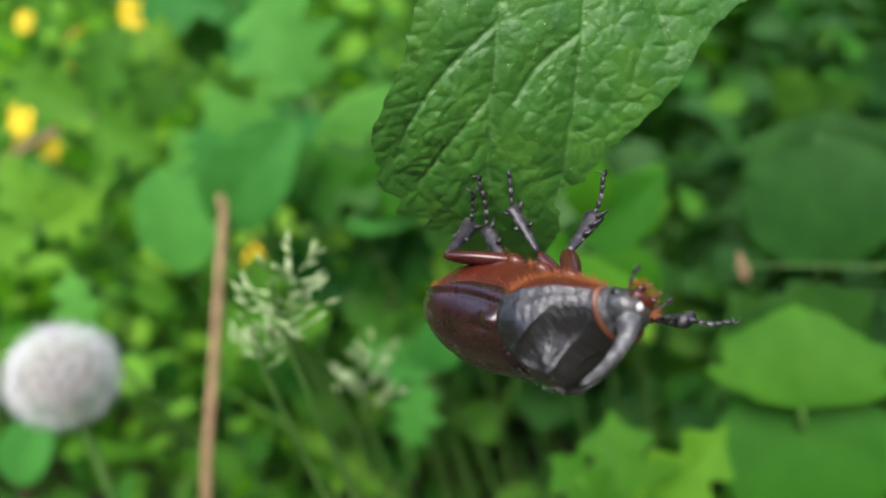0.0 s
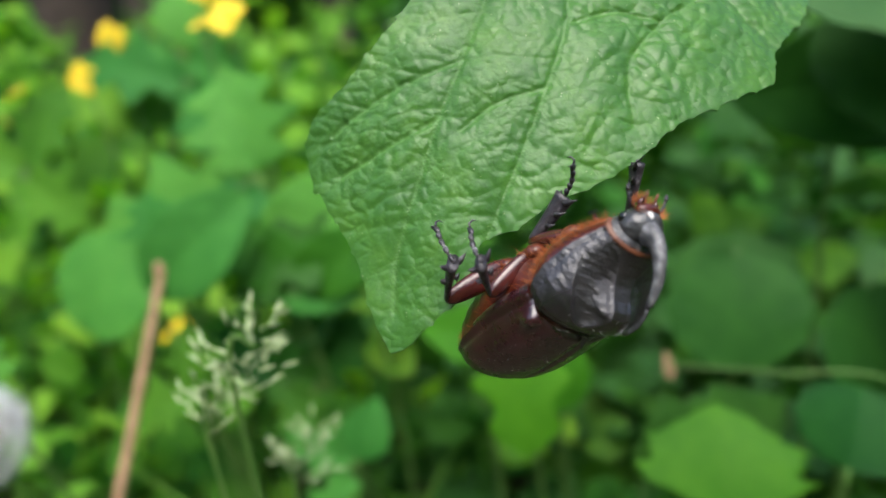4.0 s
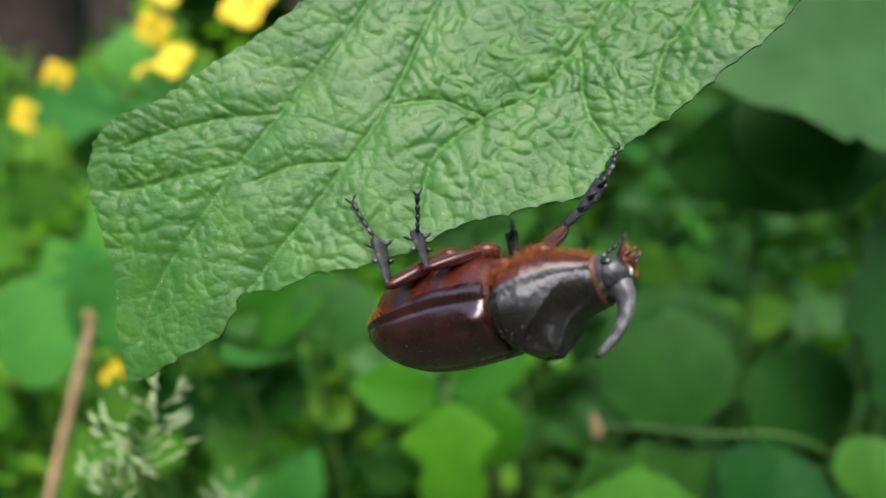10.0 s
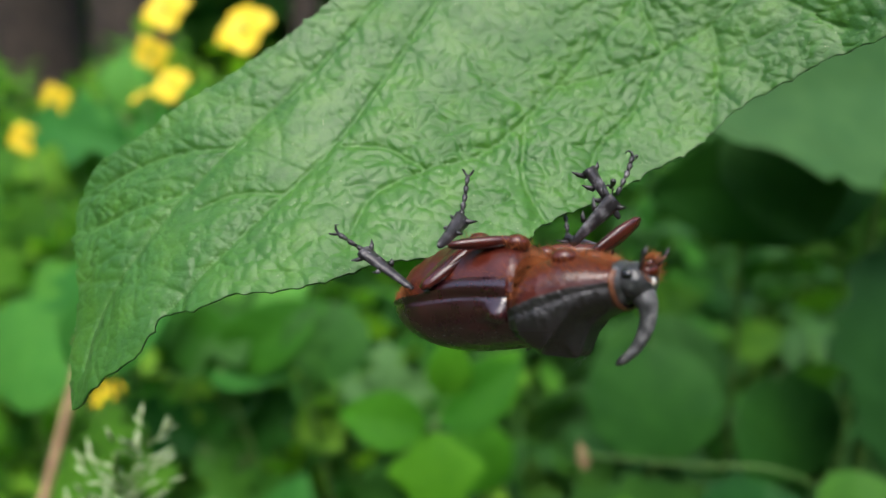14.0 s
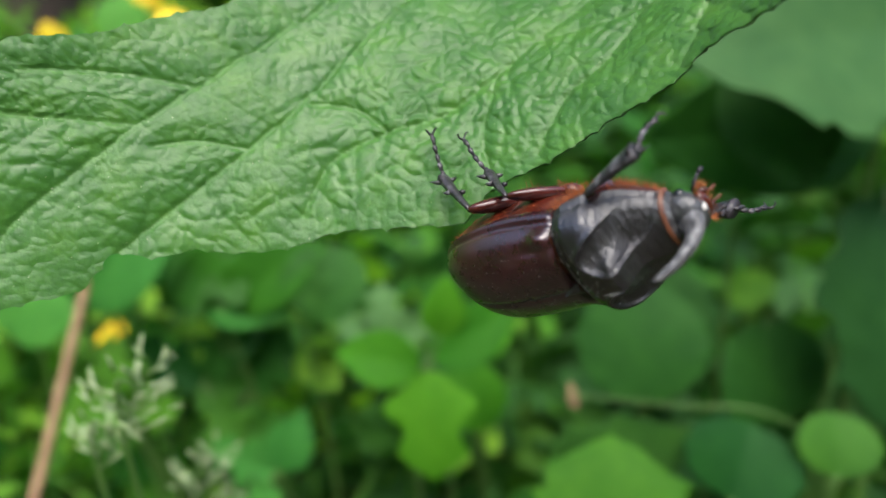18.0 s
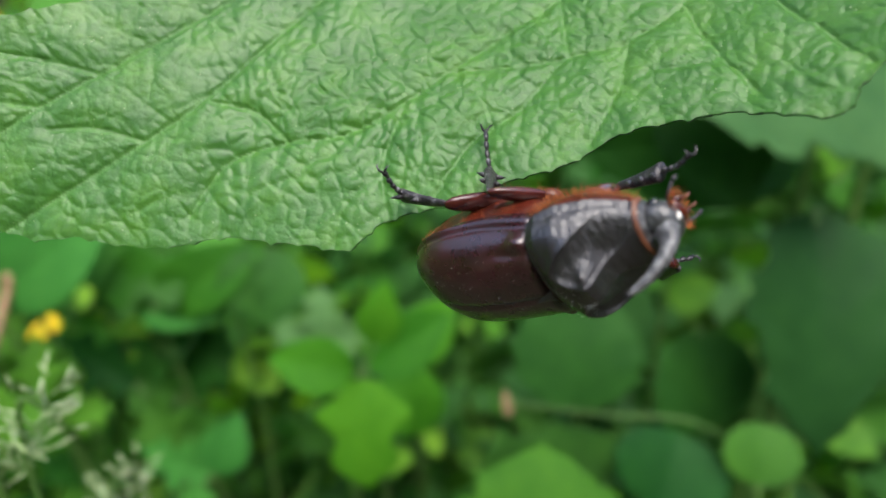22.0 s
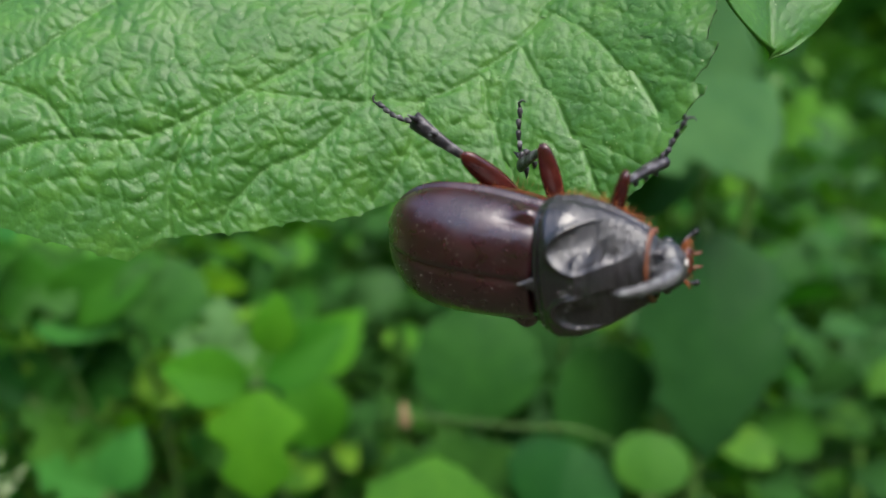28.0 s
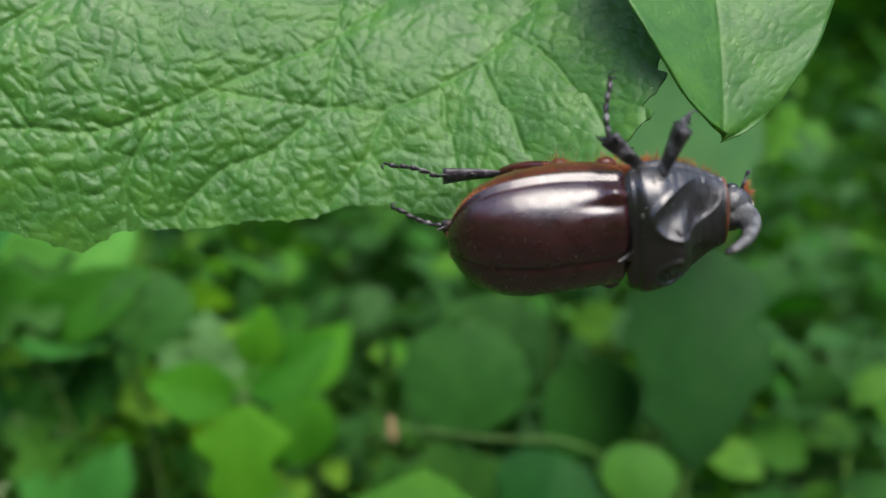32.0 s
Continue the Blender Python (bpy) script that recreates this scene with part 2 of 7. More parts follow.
def shell_material():
    """Wing cases: polished dark red-brown chitin, finely pitted, with faint long furrows and dull dusty patches."""
    m, n, l, p = material("dark_brown_shell")
    ramp = noise_ramp(m, 220, [(0.25, (0.013, 0.0028, 0.0042)), (0.55, (0.028, 0.0046, 0.0072)), (0.8, (0.048, 0.010, 0.013))])
    l.new(ramp.outputs["Color"], p.inputs["Base Color"])
    dull = noise_ramp(m, 600, [(0.35, (0.24, 0.24, 0.24)), (0.6, (0.34, 0.34, 0.34)), (0.75, (0.55, 0.55, 0.55))])
    l.new(dull.outputs["Color"], p.inputs["Roughness"])
    p.inputs["Specular IOR Level"].default_value = 0.9
    p.inputs["Coat Weight"].default_value, p.inputs["Coat Roughness"].default_value = 0.45, 0.26
    place = n.new("ShaderNodeTexCoord").outputs["Object"]
    long_ways = n.new("ShaderNodeMapping")
    long_ways.inputs["Scale"].default_value = (0.16, 1, 1)
    l.new(place, long_ways.inputs["Vector"])
    last = None
    for kind, scale, depth, source in (("ShaderNodeTexNoise", 260, 0.00014, place), ("ShaderNodeTexNoise", 900, 0.00005, long_ways.outputs["Vector"]), ("ShaderNodeTexVoronoi", 2600, 0.000012, place), ("ShaderNodeTexNoise", 5200, 0.00001, place)):
        tex = n.new(kind)
        tex.inputs["Scale"].default_value = scale
        l.new(source, tex.inputs["Vector"])
        b = n.new("ShaderNodeBump")
        b.inputs["Strength"].default_value, b.inputs["Distance"].default_value = 0.8, depth
        l.new(tex.outputs["Fac" if kind == "ShaderNodeTexNoise" else "Distance"], b.inputs["Height"])
        if last is not None:
            l.new(last, b.inputs["Normal"])
        last = b.outputs["Normal"]
    l.new(last, p.inputs["Normal"])
    l.new(last, p.inputs["Coat Normal"])
    return m


def shield_material():
    """Neck shield: black, polished on its ridge, dull and scratched with fine furrows elsewhere."""
    m, n, l, p = material("black_shield")
    ramp = noise_ramp(m, 350, [(0.3, (0.010, 0.008, 0.009)), (0.62, (0.020, 0.016, 0.018)), (0.8, (0.055, 0.05, 0.052))])
    l.new(ramp.outputs["Color"], p.inputs["Base Color"])
    polish = n.new("ShaderNodeAttribute")
    polish.attribute_name = "polish"
    gloss = n.new("ShaderNodeMapRange")
    gloss.inputs["To Min"].default_value, gloss.inputs["To Max"].default_value = 0.40, 0.26
    l.new(polish.outputs["Fac"], gloss.inputs["Value"])
    l.new(gloss.outputs["Result"], p.inputs["Roughness"])
    p.inputs["Specular IOR Level"].default_value = 1.0
    depth = n.new("ShaderNodeMapRange")
    depth.inputs["To Min"].default_value, depth.inputs["To Max"].default_value = 1.0, 0.25
    l.new(polish.outputs["Fac"], depth.inputs["Value"])
    place = n.new("ShaderNodeTexCoord").outputs["Object"]
    across = n.new("ShaderNodeMapping")
    across.inputs["Scale"].default_value = (1, 0.3, 0.6)
    l.new(place, across.inputs["Vector"])
    last = None
    for scale, high, source in ((1500, 0.00026, across.outputs["Vector"]), (420, 0.00009, place), (4200, 0.00010, place)):
        tex = n.new("ShaderNodeTexNoise")
        tex.inputs["Scale"].default_value = scale
        l.new(source, tex.inputs["Vector"])
        b = n.new("ShaderNodeBump")
        b.inputs["Distance"].default_value = high
        l.new(depth.outputs["Result"], b.inputs["Strength"])
        l.new(tex.outputs["Fac"], b.inputs["Height"])
        if last is not None:
            l.new(last, b.inputs["Normal"])
        last = b.outputs["Normal"]
    l.new(last, p.inputs["Normal"])
    return m


SHELL = shell_material()
SHIELD = shield_material()
HEAD = plain("dark_grey_head", 700, [(0.3, (0.012, 0.012, 0.013)), (0.55, (0.04, 0.04, 0.042)), (0.76, (0.15, 0.148, 0.148))], rough=0.36, spec=0.7, relief=(1500, 0.8, 0.0002))
HORN = plain("grey_horn", 700, [(0.3, (0.02, 0.0195, 0.02)), (0.5, (0.085, 0.083, 0.085)), (0.72, (0.27, 0.265, 0.265))], rough=0.42, relief=(1500, 0.8, 0.0002))
BELLY = plain("red_brown_belly", 300, [(0.3, (0.040, 0.005, 0.003)), (0.6, (0.085, 0.013, 0.005)), (0.8, (0.15, 0.032, 0.009))], rough=0.33, coat=0.2, relief=(1300, 0.5, 0.0002))
THIGH = plain("red_brown_thigh", 300, [(0.3, (0.034, 0.006, 0.006)), (0.7, (0.085, 0.015, 0.010))], rough=0.27, coat=0.3, relief=(900, 0.3, 0.0001))
SHIN = plain("black_shin", 600, [(0.3, (0.012, 0.010, 0.012)), (0.55, (0.035, 0.03, 0.034)), (0.72, (0.20, 0.19, 0.20))], rough=0.38, relief=(1800, 0.8, 0.00018))
FUR = plain("orange_fur", 400, [(0.3, (0.20, 0.045, 0.009)), (0.7, (0.42, 0.13, 0.026))], rough=0.6)
AMBER = plain("amber_rim", 400, [(0.3, (0.07, 0.02, 0.010)), (0.7, (0.19, 0.07, 0.03))], rough=0.45)
SPOT = plain("white_spot", 600, [(0.3, (0.5, 0.47, 0.42)), (0.7, (0.75, 0.72, 0.68))], rough=0.6)
EYE = plain("black_eye", 600, [(0.3, (0.006, 0.006, 0.006)), (0.7, (0.012, 0.012, 0.012))], rough=0.15, coat=0.4)


# ---- building helpers ----
def finish(name, me, mat, parent=None, label="", smooth=True):
    me.materials.append(mat)
    if smooth:
        me.polygons.foreach_set("use_smooth", np.ones(len(me.polygons), bool))
    ob = new(name, me)
    if parent is not None:
        ob.parent = parent
    if label:
        tagged(ob, label)
    return ob


def thing(name, label, category, group="", at=None, kind=""):
    ob = tagged(new(name), label, category, group, kind)
    ob.empty_display_size = 0.01
    if at is not None:
        ob.matrix_basis = at
    return ob


def grid_mesh(name, points, around=False, caps=False):
    """A mesh from an array of points (rows, columns, 3); around: the columns close into rings; caps: close the ends."""
    r, c, _ = points.shape
    idx = np.arange(r * c).reshape(r, c)
    nxt = np.roll(idx, -1, 1) if around else idx[:, 1:]
    cur = idx if around else idx[:, :-1]
    faces = np.stack([cur[:-1], nxt[:-1], nxt[1:], cur[1:]], -1).reshape(-1, 4).tolist()
    if caps:
        faces += [idx[0, ::-1].tolist(), idx[-1].tolist()]
    me = bpy.data.meshes.new(name)
    me.from_pydata(points.reshape(-1, 3).tolist(), [], faces)
    me.update()
    return me


def tube_points(path, radii, n=8, flat=1.0):
    """Rings of n points round a path; flat: the ring's height against its width."""
    path = [Vector(p) for p in path]
    rings = []
    side = None
    for i, p in enumerate(path):
        way = (path[min(i + 1, len(path) - 1)] - path[max(i - 1, 0)]).normalized()
        if side is None:
            side = way.orthogonal().normalized()
        side = (side - way * side.dot(way)).normalized()
        up = way.cross(side)
        rings.append([p + float(radii[i]) * (side * math.cos(a) + up * math.sin(a) * flat) for a in np.linspace(0, 2 * math.pi, n, endpoint=False)])
    return np.array(rings)


def curve_through(points, n):
    """n points on a smooth curve through the given ones."""
    p = np.array(points, float)
    s = np.linspace(0, len(p) - 1, n)
    out = []
    for q in s:
        i = min(int(q), len(p) - 2)
        f = q - i
        a, b, c, d = p[max(i - 1, 0)], p[i], p[i + 1], p[min(i + 2, len(p) - 1)]
        out.append(0.5 * (2 * b + (c - a) * f + (2 * a - 5 * b + 4 * c - d) * f**2 + (3 * b - a - 3 * c + d) * f**3))
    return np.array(out)


def tube(name, points, r0, r1, mat, parent=None, label="", n=8, steps=14):
    path = curve_through(points, steps)
    return finish(name, grid_mesh(name, tube_points(path, np.linspace(r0, r1, steps), n), True, True), mat, parent, label)


def merge(name, pieces):
    """One mesh out of (points, faces) pieces."""
    verts, faces, at = [], [], 0
    for p, f in pieces:
        verts.append(np.asarray(p, float).reshape(-1, 3))
        faces += [[at + i for i in q] for q in f]
        at += len(verts[-1])
    me = bpy.data.meshes.new(name)
    me.from_pydata(np.concatenate(verts).tolist(), [], faces)
    me.update()
    return me


def ring_faces(r, c):
    idx = np.arange(r * c).reshape(r, c)
    nxt = np.roll(idx, -1, 1)
    return np.stack([idx[:-1], nxt[:-1], nxt[1:], idx[1:]], -1).reshape(-1, 4).tolist() + [idx[0, ::-1].tolist(), idx[-1].tolist()]


TILT = radians(15)
FACING = Matrix(((1, 0, 0), (0, math.sin(TILT), -math.cos(TILT)), (0, math.cos(TILT), math.sin(TILT)))).to_4x4()


def facing(p, turn, tip=0, side=0):
    """A pose at p whose +y points turn degrees from level and whose +z looks back along the view; tip, side: leaning of the blade."""
    return Matrix.Translation(p) @ FACING @ pose(0, 0, 0, 0, 0, turn - 90) @ pose(0, 0, 0, tip, side, 0)


MM = 0.001


def ellipsoid(centre, radii, rows=14, cols=18):
    th, ph = np.linspace(0.03, math.pi - 0.03, rows), np.linspace(0, 2 * math.pi, cols, endpoint=False)
    p = np.stack([np.cos(th)[:, None] * np.ones(cols), np.sin(th)[:, None] * np.cos(ph), np.sin(th)[:, None] * np.sin(ph)], -1)
    return (p * np.array(radii) + np.array(centre)) * MM


# ---- the hanging leaf ----
OUTLINE = [(-51, -43), (-54.5, -40), (-56, -35), (-55.5, -28), (-55, -20), (-56, -13), (-55, -7), (-48, -8.5), (-42, -10), (-39.5, -12.5), (-37.5, -15), (-32, -14.5),
           (-27, -15.5), (-22, -15), (-14, -15.5), (-7, -17.5), (0, -17.5), (6, -17.5), (11, -17.5), (15, -21.5), (20, -23.5), (26, -25.5), (32, -28.5), (39, -31), (46, -35.5),
           (55, -37.5), (60, -38), (66, -37), (70.5, -36.5), (73, -40), (76, -44.5), (79, -50), (81.5, -56), (83.5, -62), (84.5, -68),
           (83, -75), (78, -82), (62, -87), (38, -86), (15, -79), (-2, -71), (-14, -61), (-21, -55.5), (-29, -51), (-36, -48), (-44, -44.5)]
VEINS = [
    [(14, -76), (4, -61), (-5, -48), (-13, -37), (-20, -30), (-30, -21), (-37, -15)],
    [(-2, -66), (-14, -52), (-28, -39), (-35, -33), (-40, -28), (-49, -19), (-53, -12)],
    [(-28, -39), (-40, -40), (-50, -39)],
    [(-35, -33), (-45, -33), (-52, -33)],
    [(-20, -30), (-27, -31), (-33, -30)],
    [(52, -83), (36, -59), (29, -52), (16, -40), (8, -34), (0, -32), (-8, -28), (-12, -20)],
    [(0, -32), (-5, -36), (-12, -37)],
    [(16, -40), (14, -30), (16, -22)],
    [(36, -84), (35, -70), (36, -58), (38, -48)],
    [(68, -82), (61, -68), (58, -62), (53, -56), (46, -50), (38, -47.5), (32, -39), (26, -34), (22, -26)],
    [(58, -61), (64, -55), (70, -48), (74, -43)],
    [(46, -50), (45, -42), (42, -34)],
    [(53, -56), (57, -48), (62, -41)],
    [(61, -68), (70, -64), (79, -57)],
    [(38, -47.5), (30, -46), (22, -45)],
]


def toothed(points, step=0.6):
    """The leaf's rim: a smooth closed curve with small teeth."""
    p = np.array(points, float)
    p = np.concatenate([p[-1:], p, p[:2]])
    out = []
    for i in range(1, len(p) - 2):
        n = max(2, int(np.linalg.norm(p[i + 1] - p[i]) / step))
        for f in np.arange(n) / n:
            a, b, c, d = p[i - 1], p[i], p[i + 1], p[i + 2]
            out.append(0.5 * (2 * b + (c - a) * f + (2 * a - 5 * b + 4 * c - d) * f**2 + (3 * b - a - 3 * c + d) * f**3))
    out = np.array(out)
    way = np.roll(out, -1, 0) - np.roll(out, 1, 0)
    normal = np.stack([-way[:, 1], way[:, 0]], 1) / np.linalg.norm(way, axis=1, keepdims=True)
    s = np.cumsum(np.linalg.norm(np.roll(out, -1, 0) - out, axis=1))
    tooth = np.maximum(0, 1 - np.abs((s % 3.7) - 1.2) / 0.7) * (0.35 + 0.35 * np.sin(s * 0.37) ** 2)
    return out + normal * (tooth * 0.8)[:, None]


RIM = toothed(OUTLINE)


def to_segments(q, a, b):
    """For points q the distance to the nearest of the segments a-b, and the nearest place."""
    best, place = np.full(len(q), 1e9), np.zeros_like(q)
    for i in range(len(a)):
        ab = b[i] - a[i]
        f = np.clip(((q - a[i]) @ ab) / (ab @ ab + 1e-12), 0, 1)
        c = a[i] + f[:, None] * ab
        d = np.hypot(*(q - c).T)
        m = d < best
        best[m], place[m] = d[m], c[m]
    return best, place


def within(q, poly):
    x, y = q.T
    hit = np.zeros(len(q), bool)
    a, b = poly, np.roll(poly, -1, 0)
    for (x0, y0), (x1, y1) in zip(a, b):
        if y0 != y1:
            hit ^= ((y0 > y) != (y1 > y)) & (x < (x1 - x0) * (y - y0) / (y1 - y0) + x0)
    return hit


def cells(q, size, seed):
    """Distance from each point to the nearest border of a Voronoi cell of about that size."""
    g = np.random.default_rng(seed)
    lo = np.array((-80.0, -110.0))
    k = np.floor((q - lo) / size).astype(int)
    shape = (np.array((200, 130)) / size).astype(int) + 4
    jitter = g.random((*shape, 2))
    d1, d2 = np.full(len(q), 1e9), np.full(len(q), 1e9)
    for i in (-2, -1, 0, 1, 2):
        for j in (-2, -1, 0, 1, 2):
            c = np.clip(k + (i, j), 0, shape - 1)
            at = (c + jitter[c[:, 0], c[:, 1]]) * size + lo
            d = np.hypot(*(q - at).T)
            d2 = np.where(d < d1, d1, np.minimum(d2, d))
            d1 = np.minimum(d1, d)
    return (d2 - d1) / size


VEIN_LINES = [curve_through(v, 40) for v in VEINS]
VEIN_A = np.concatenate([v[:-1] for v in VEIN_LINES])
VEIN_B = np.concatenate([v[1:] for v in VEIN_LINES])


def side_veins():
    """Finer veins that leave the main ones to both sides, bend towards the rim and stop short of the next vein."""
    g = np.random.default_rng(77)
    lines = []
    for line in VEIN_LINES:
        length = np.cumsum(np.linalg.norm(np.diff(line, axis=0), axis=1))
        for side in (1, -1):
            s = g.uniform(1.5, 4.5)
            while s < length[-1] - 1:
                k = int(np.searchsorted(length, s))
                way = line[min(k + 1, len(line) - 1)] - line[max(k - 1, 0)]
                angle = math.atan2(way[1], way[0]) + side * g.uniform(0.75, 1.25)
                p, path, bend = line[k].copy(), [line[k].copy()], -side * g.uniform(0.0, 0.09)
                for _ in range(int(g.uniform(9, 22))):
                    p = p + 0.7 * np.array((math.cos(angle), math.sin(angle)))
                    angle += bend + g.normal(0, 0.13)
                    path.append(p.copy())
                    if len(path) > 5 and to_segments(p[None], VEIN_A, VEIN_B)[0][0] < 0.5:
                        break
                lines.append(np.array(path))
                s += g.uniform(3.2, 6.5)
    return lines


FINE_LINES = side_veins()
FINE_A = np.concatenate([v[:-1] for v in FINE_LINES])
FINE_B = np.concatenate([v[1:] for v in FINE_LINES])


def relief(q):
    """Height of the blade's skin over its sheet, in mm, and how much vein there is."""
    lo, hi = q.min(0) - 9, q.max(0) + 9
    near = ((VEIN_A > lo) & (VEIN_A < hi)).all(1)
    d = to_segments(q, VEIN_A[near], VEIN_B[near])[0] if near.any() else np.full(len(q), 9.0)
    near = ((FINE_A > lo + 6) & (FINE_A < hi - 6)).all(1)
    fine = to_segments(q, FINE_A[near], FINE_B[near])[0] if near.any() else np.full(len(q), 9.0)
    wob = np.stack([np.sin(q[:, 1] * 0.9 + q[:, 0] * 0.31), np.cos(q[:, 0] * 0.8 - q[:, 1] * 0.27)], 1) * 0.45
    # the blade is puckered more in its middle than towards its shoulder
    strong = 0.55 + 0.6 * np.exp(-((q[:, 0] - 20) / 26) ** 2 - ((q[:, 1] + 38) / 20) ** 2) + 0.25 * np.sin(q[:, 0] * 0.11 + 1) * np.sin(q[:, 1] * 0.13)
    small = cells(q + wob, 2.5, 3)
    groove, furrow = np.exp(-(d / 0.40) ** 2), np.exp(-(fine / 0.32) ** 2)
    h = 0.42 * (1 - np.exp(-(d / 2.2) ** 2)) - 0.4 - 0.10 * groove
    h += strong * (0.17 * (1 - np.exp(-(fine / 0.8) ** 2)) - 0.18 + 0.23 * np.minimum(small / 0.5, 1) ** 0.8)
    h += 0.16 * np.sin(q[:, 0] * 0.42 + 0.6 * np.sin(q[:, 1] * 0.3)) * np.sin(q[:, 1] * 0.36 + 1.0)
    vein = np.clip(groove * 0.9 + furrow * 0.3, 0, 1)
    return h, vein


PANEL, STEP, LAP = 5.61, 0.374, 2


def leaf_panels(parent):
    """The blade in rigid panels that lie under one another along their seams, so that it can bend."""
    n = int(round(PANEL / STEP))
    made = []
    for i in range(-12, 18):
        for j in range(-17, 0):
            u0, v0 = i * PANEL, j * PANEL
            k = np.arange(n + LAP + 1)
            u, v = np.meshgrid(u0 + k * STEP, v0 + k * STEP, indexing="ij")
            q = np.stack([u.ravel(), v.ravel()], 1)
            box = (RIM[:, 0].min() - 1 < u0 + PANEL) and (RIM[:, 0].max() + 1 > u0) and (RIM[:, 1].max() + 1 > v0)
            if not box:
                continue
            inside = within(q, RIM)
            if not inside.any():
                continue
            if not inside.all():
                near = (np.hypot(RIM[:, 0] - u0 - PANEL / 2, RIM[:, 1] - v0 - PANEL / 2) < PANEL * 1.2)
                ids = np.nonzero(near)[0]
                d, place = to_segments(q, RIM[ids], RIM[(ids + 1) % len(RIM)])
                snap = ~inside & (d < STEP * 1.3)
                q[snap] = place[snap]
                keep = inside | snap
            else:
                snap, keep = np.zeros(len(q), bool), inside
            h, vein = relief(q)
            lap = np.maximum(np.maximum(k[:, None] - n, 0), np.maximum(k[None, :] - n, 0)).ravel() * 0.11
            edge = snap * 0.12
            cu, cv = u0 + PANEL / 2, v0 + PANEL / 2
            top = np.stack([(q[:, 0] - cu) * MM, (q[:, 1] - cv) * MM, (-h + lap + edge) * MM], 1)
            under = top.copy()
            under[:, 2] += (0.38 + 0.1 * vein) * MM
            m = n + LAP + 1
            idx = np.arange(m * m).reshape(m, m)
            f = np.stack([idx[:-1, :-1], idx[:-1, 1:], idx[1:, 1:], idx[1:, :-1]], -1).reshape(-1, 4)
            f = f[keep[f].all(1)]
            f = f[(inside[f].any(1))]
            if len(f) < 6:
                continue
            edges = {}
            for a, b, c, e in f.tolist():
                for x, y in ((a, b), (b, c), (c, e), (e, a)):
                    if (y, x) in edges:
                        del edges[(y, x)]
                    else:
                        edges[(x, y)] = 1
            N = len(top)
            faces = f[:, ::1].tolist() + (f[:, ::-1] + N).tolist() + [[y, x, x + N, y + N] for x, y in edges]
            used = np.unique(np.array(f))
            remap = np.full(2 * N, -1)
            remap[used] = np.arange(len(used))
            remap[used + N] = np.arange(len(used)) + len(used)
            verts = np.concatenate([top[used], under[used]])
            me = bpy.data.meshes.new("blade_panel")
            me.from_pydata(verts.tolist(), [], [[int(remap[a]) for a in face] for face in faces])
            me.update()
            at = me.attributes.new("vein", "FLOAT", "POINT")
            at.data.foreach_set("value", np.concatenate([vein[used], vein[used]]).astype(np.float32))
            layer = me.uv_layers.new(name="UVMap")
            loops = np.zeros(len(me.loops), np.int32)
            me.loops.foreach_get("vertex_index", loops)
            flat = np.concatenate([q[used], q[used]]) * 0.01
            layer.data.foreach_set("uv", flat[loops].astype(np.float32).ravel())
            # one run of normals over all panels, so that no seam shows
            hu = (relief(q + (0.15, 0))[0] - relief(q - (0.15, 0))[0]) / 0.3
            hv = (relief(q + (0, 0.15))[0] - relief(q - (0, 0.15))[0]) / 0.3
            skin = np.stack([-hu, -hv, -np.ones(len(q))], 1)[used]
            skin /= np.linalg.norm(skin, axis=1, keepdims=True)
            ob = finish("blade_panel", me, BLADE, parent)
            me.normals_split_custom_set_from_vertices(np.concatenate([skin, -skin]).tolist())
            made.append((ob, cu * MM, cv * MM))
    return made


big_leaf = thing("big_leaf", "large wrinkled green leaf with a toothed rim and bent tip", "leaf")
PANELS = leaf_panels(big_leaf)
PANELS.append((tube("leaf_stalk", [(0, 0, 0.0008), (0.001, -0.012, 0.004), (0.004, -0.03, 0.010), (0.012, -0.06, 0.022)], 0.0014, 0.0024, STALK, big_leaf, n=9, steps=18), 0.040, -0.080))


GAUSS = [((1 + g) / 2, w / 2) for g, w in zip(*np.polynomial.legendre.leggauss(5))]


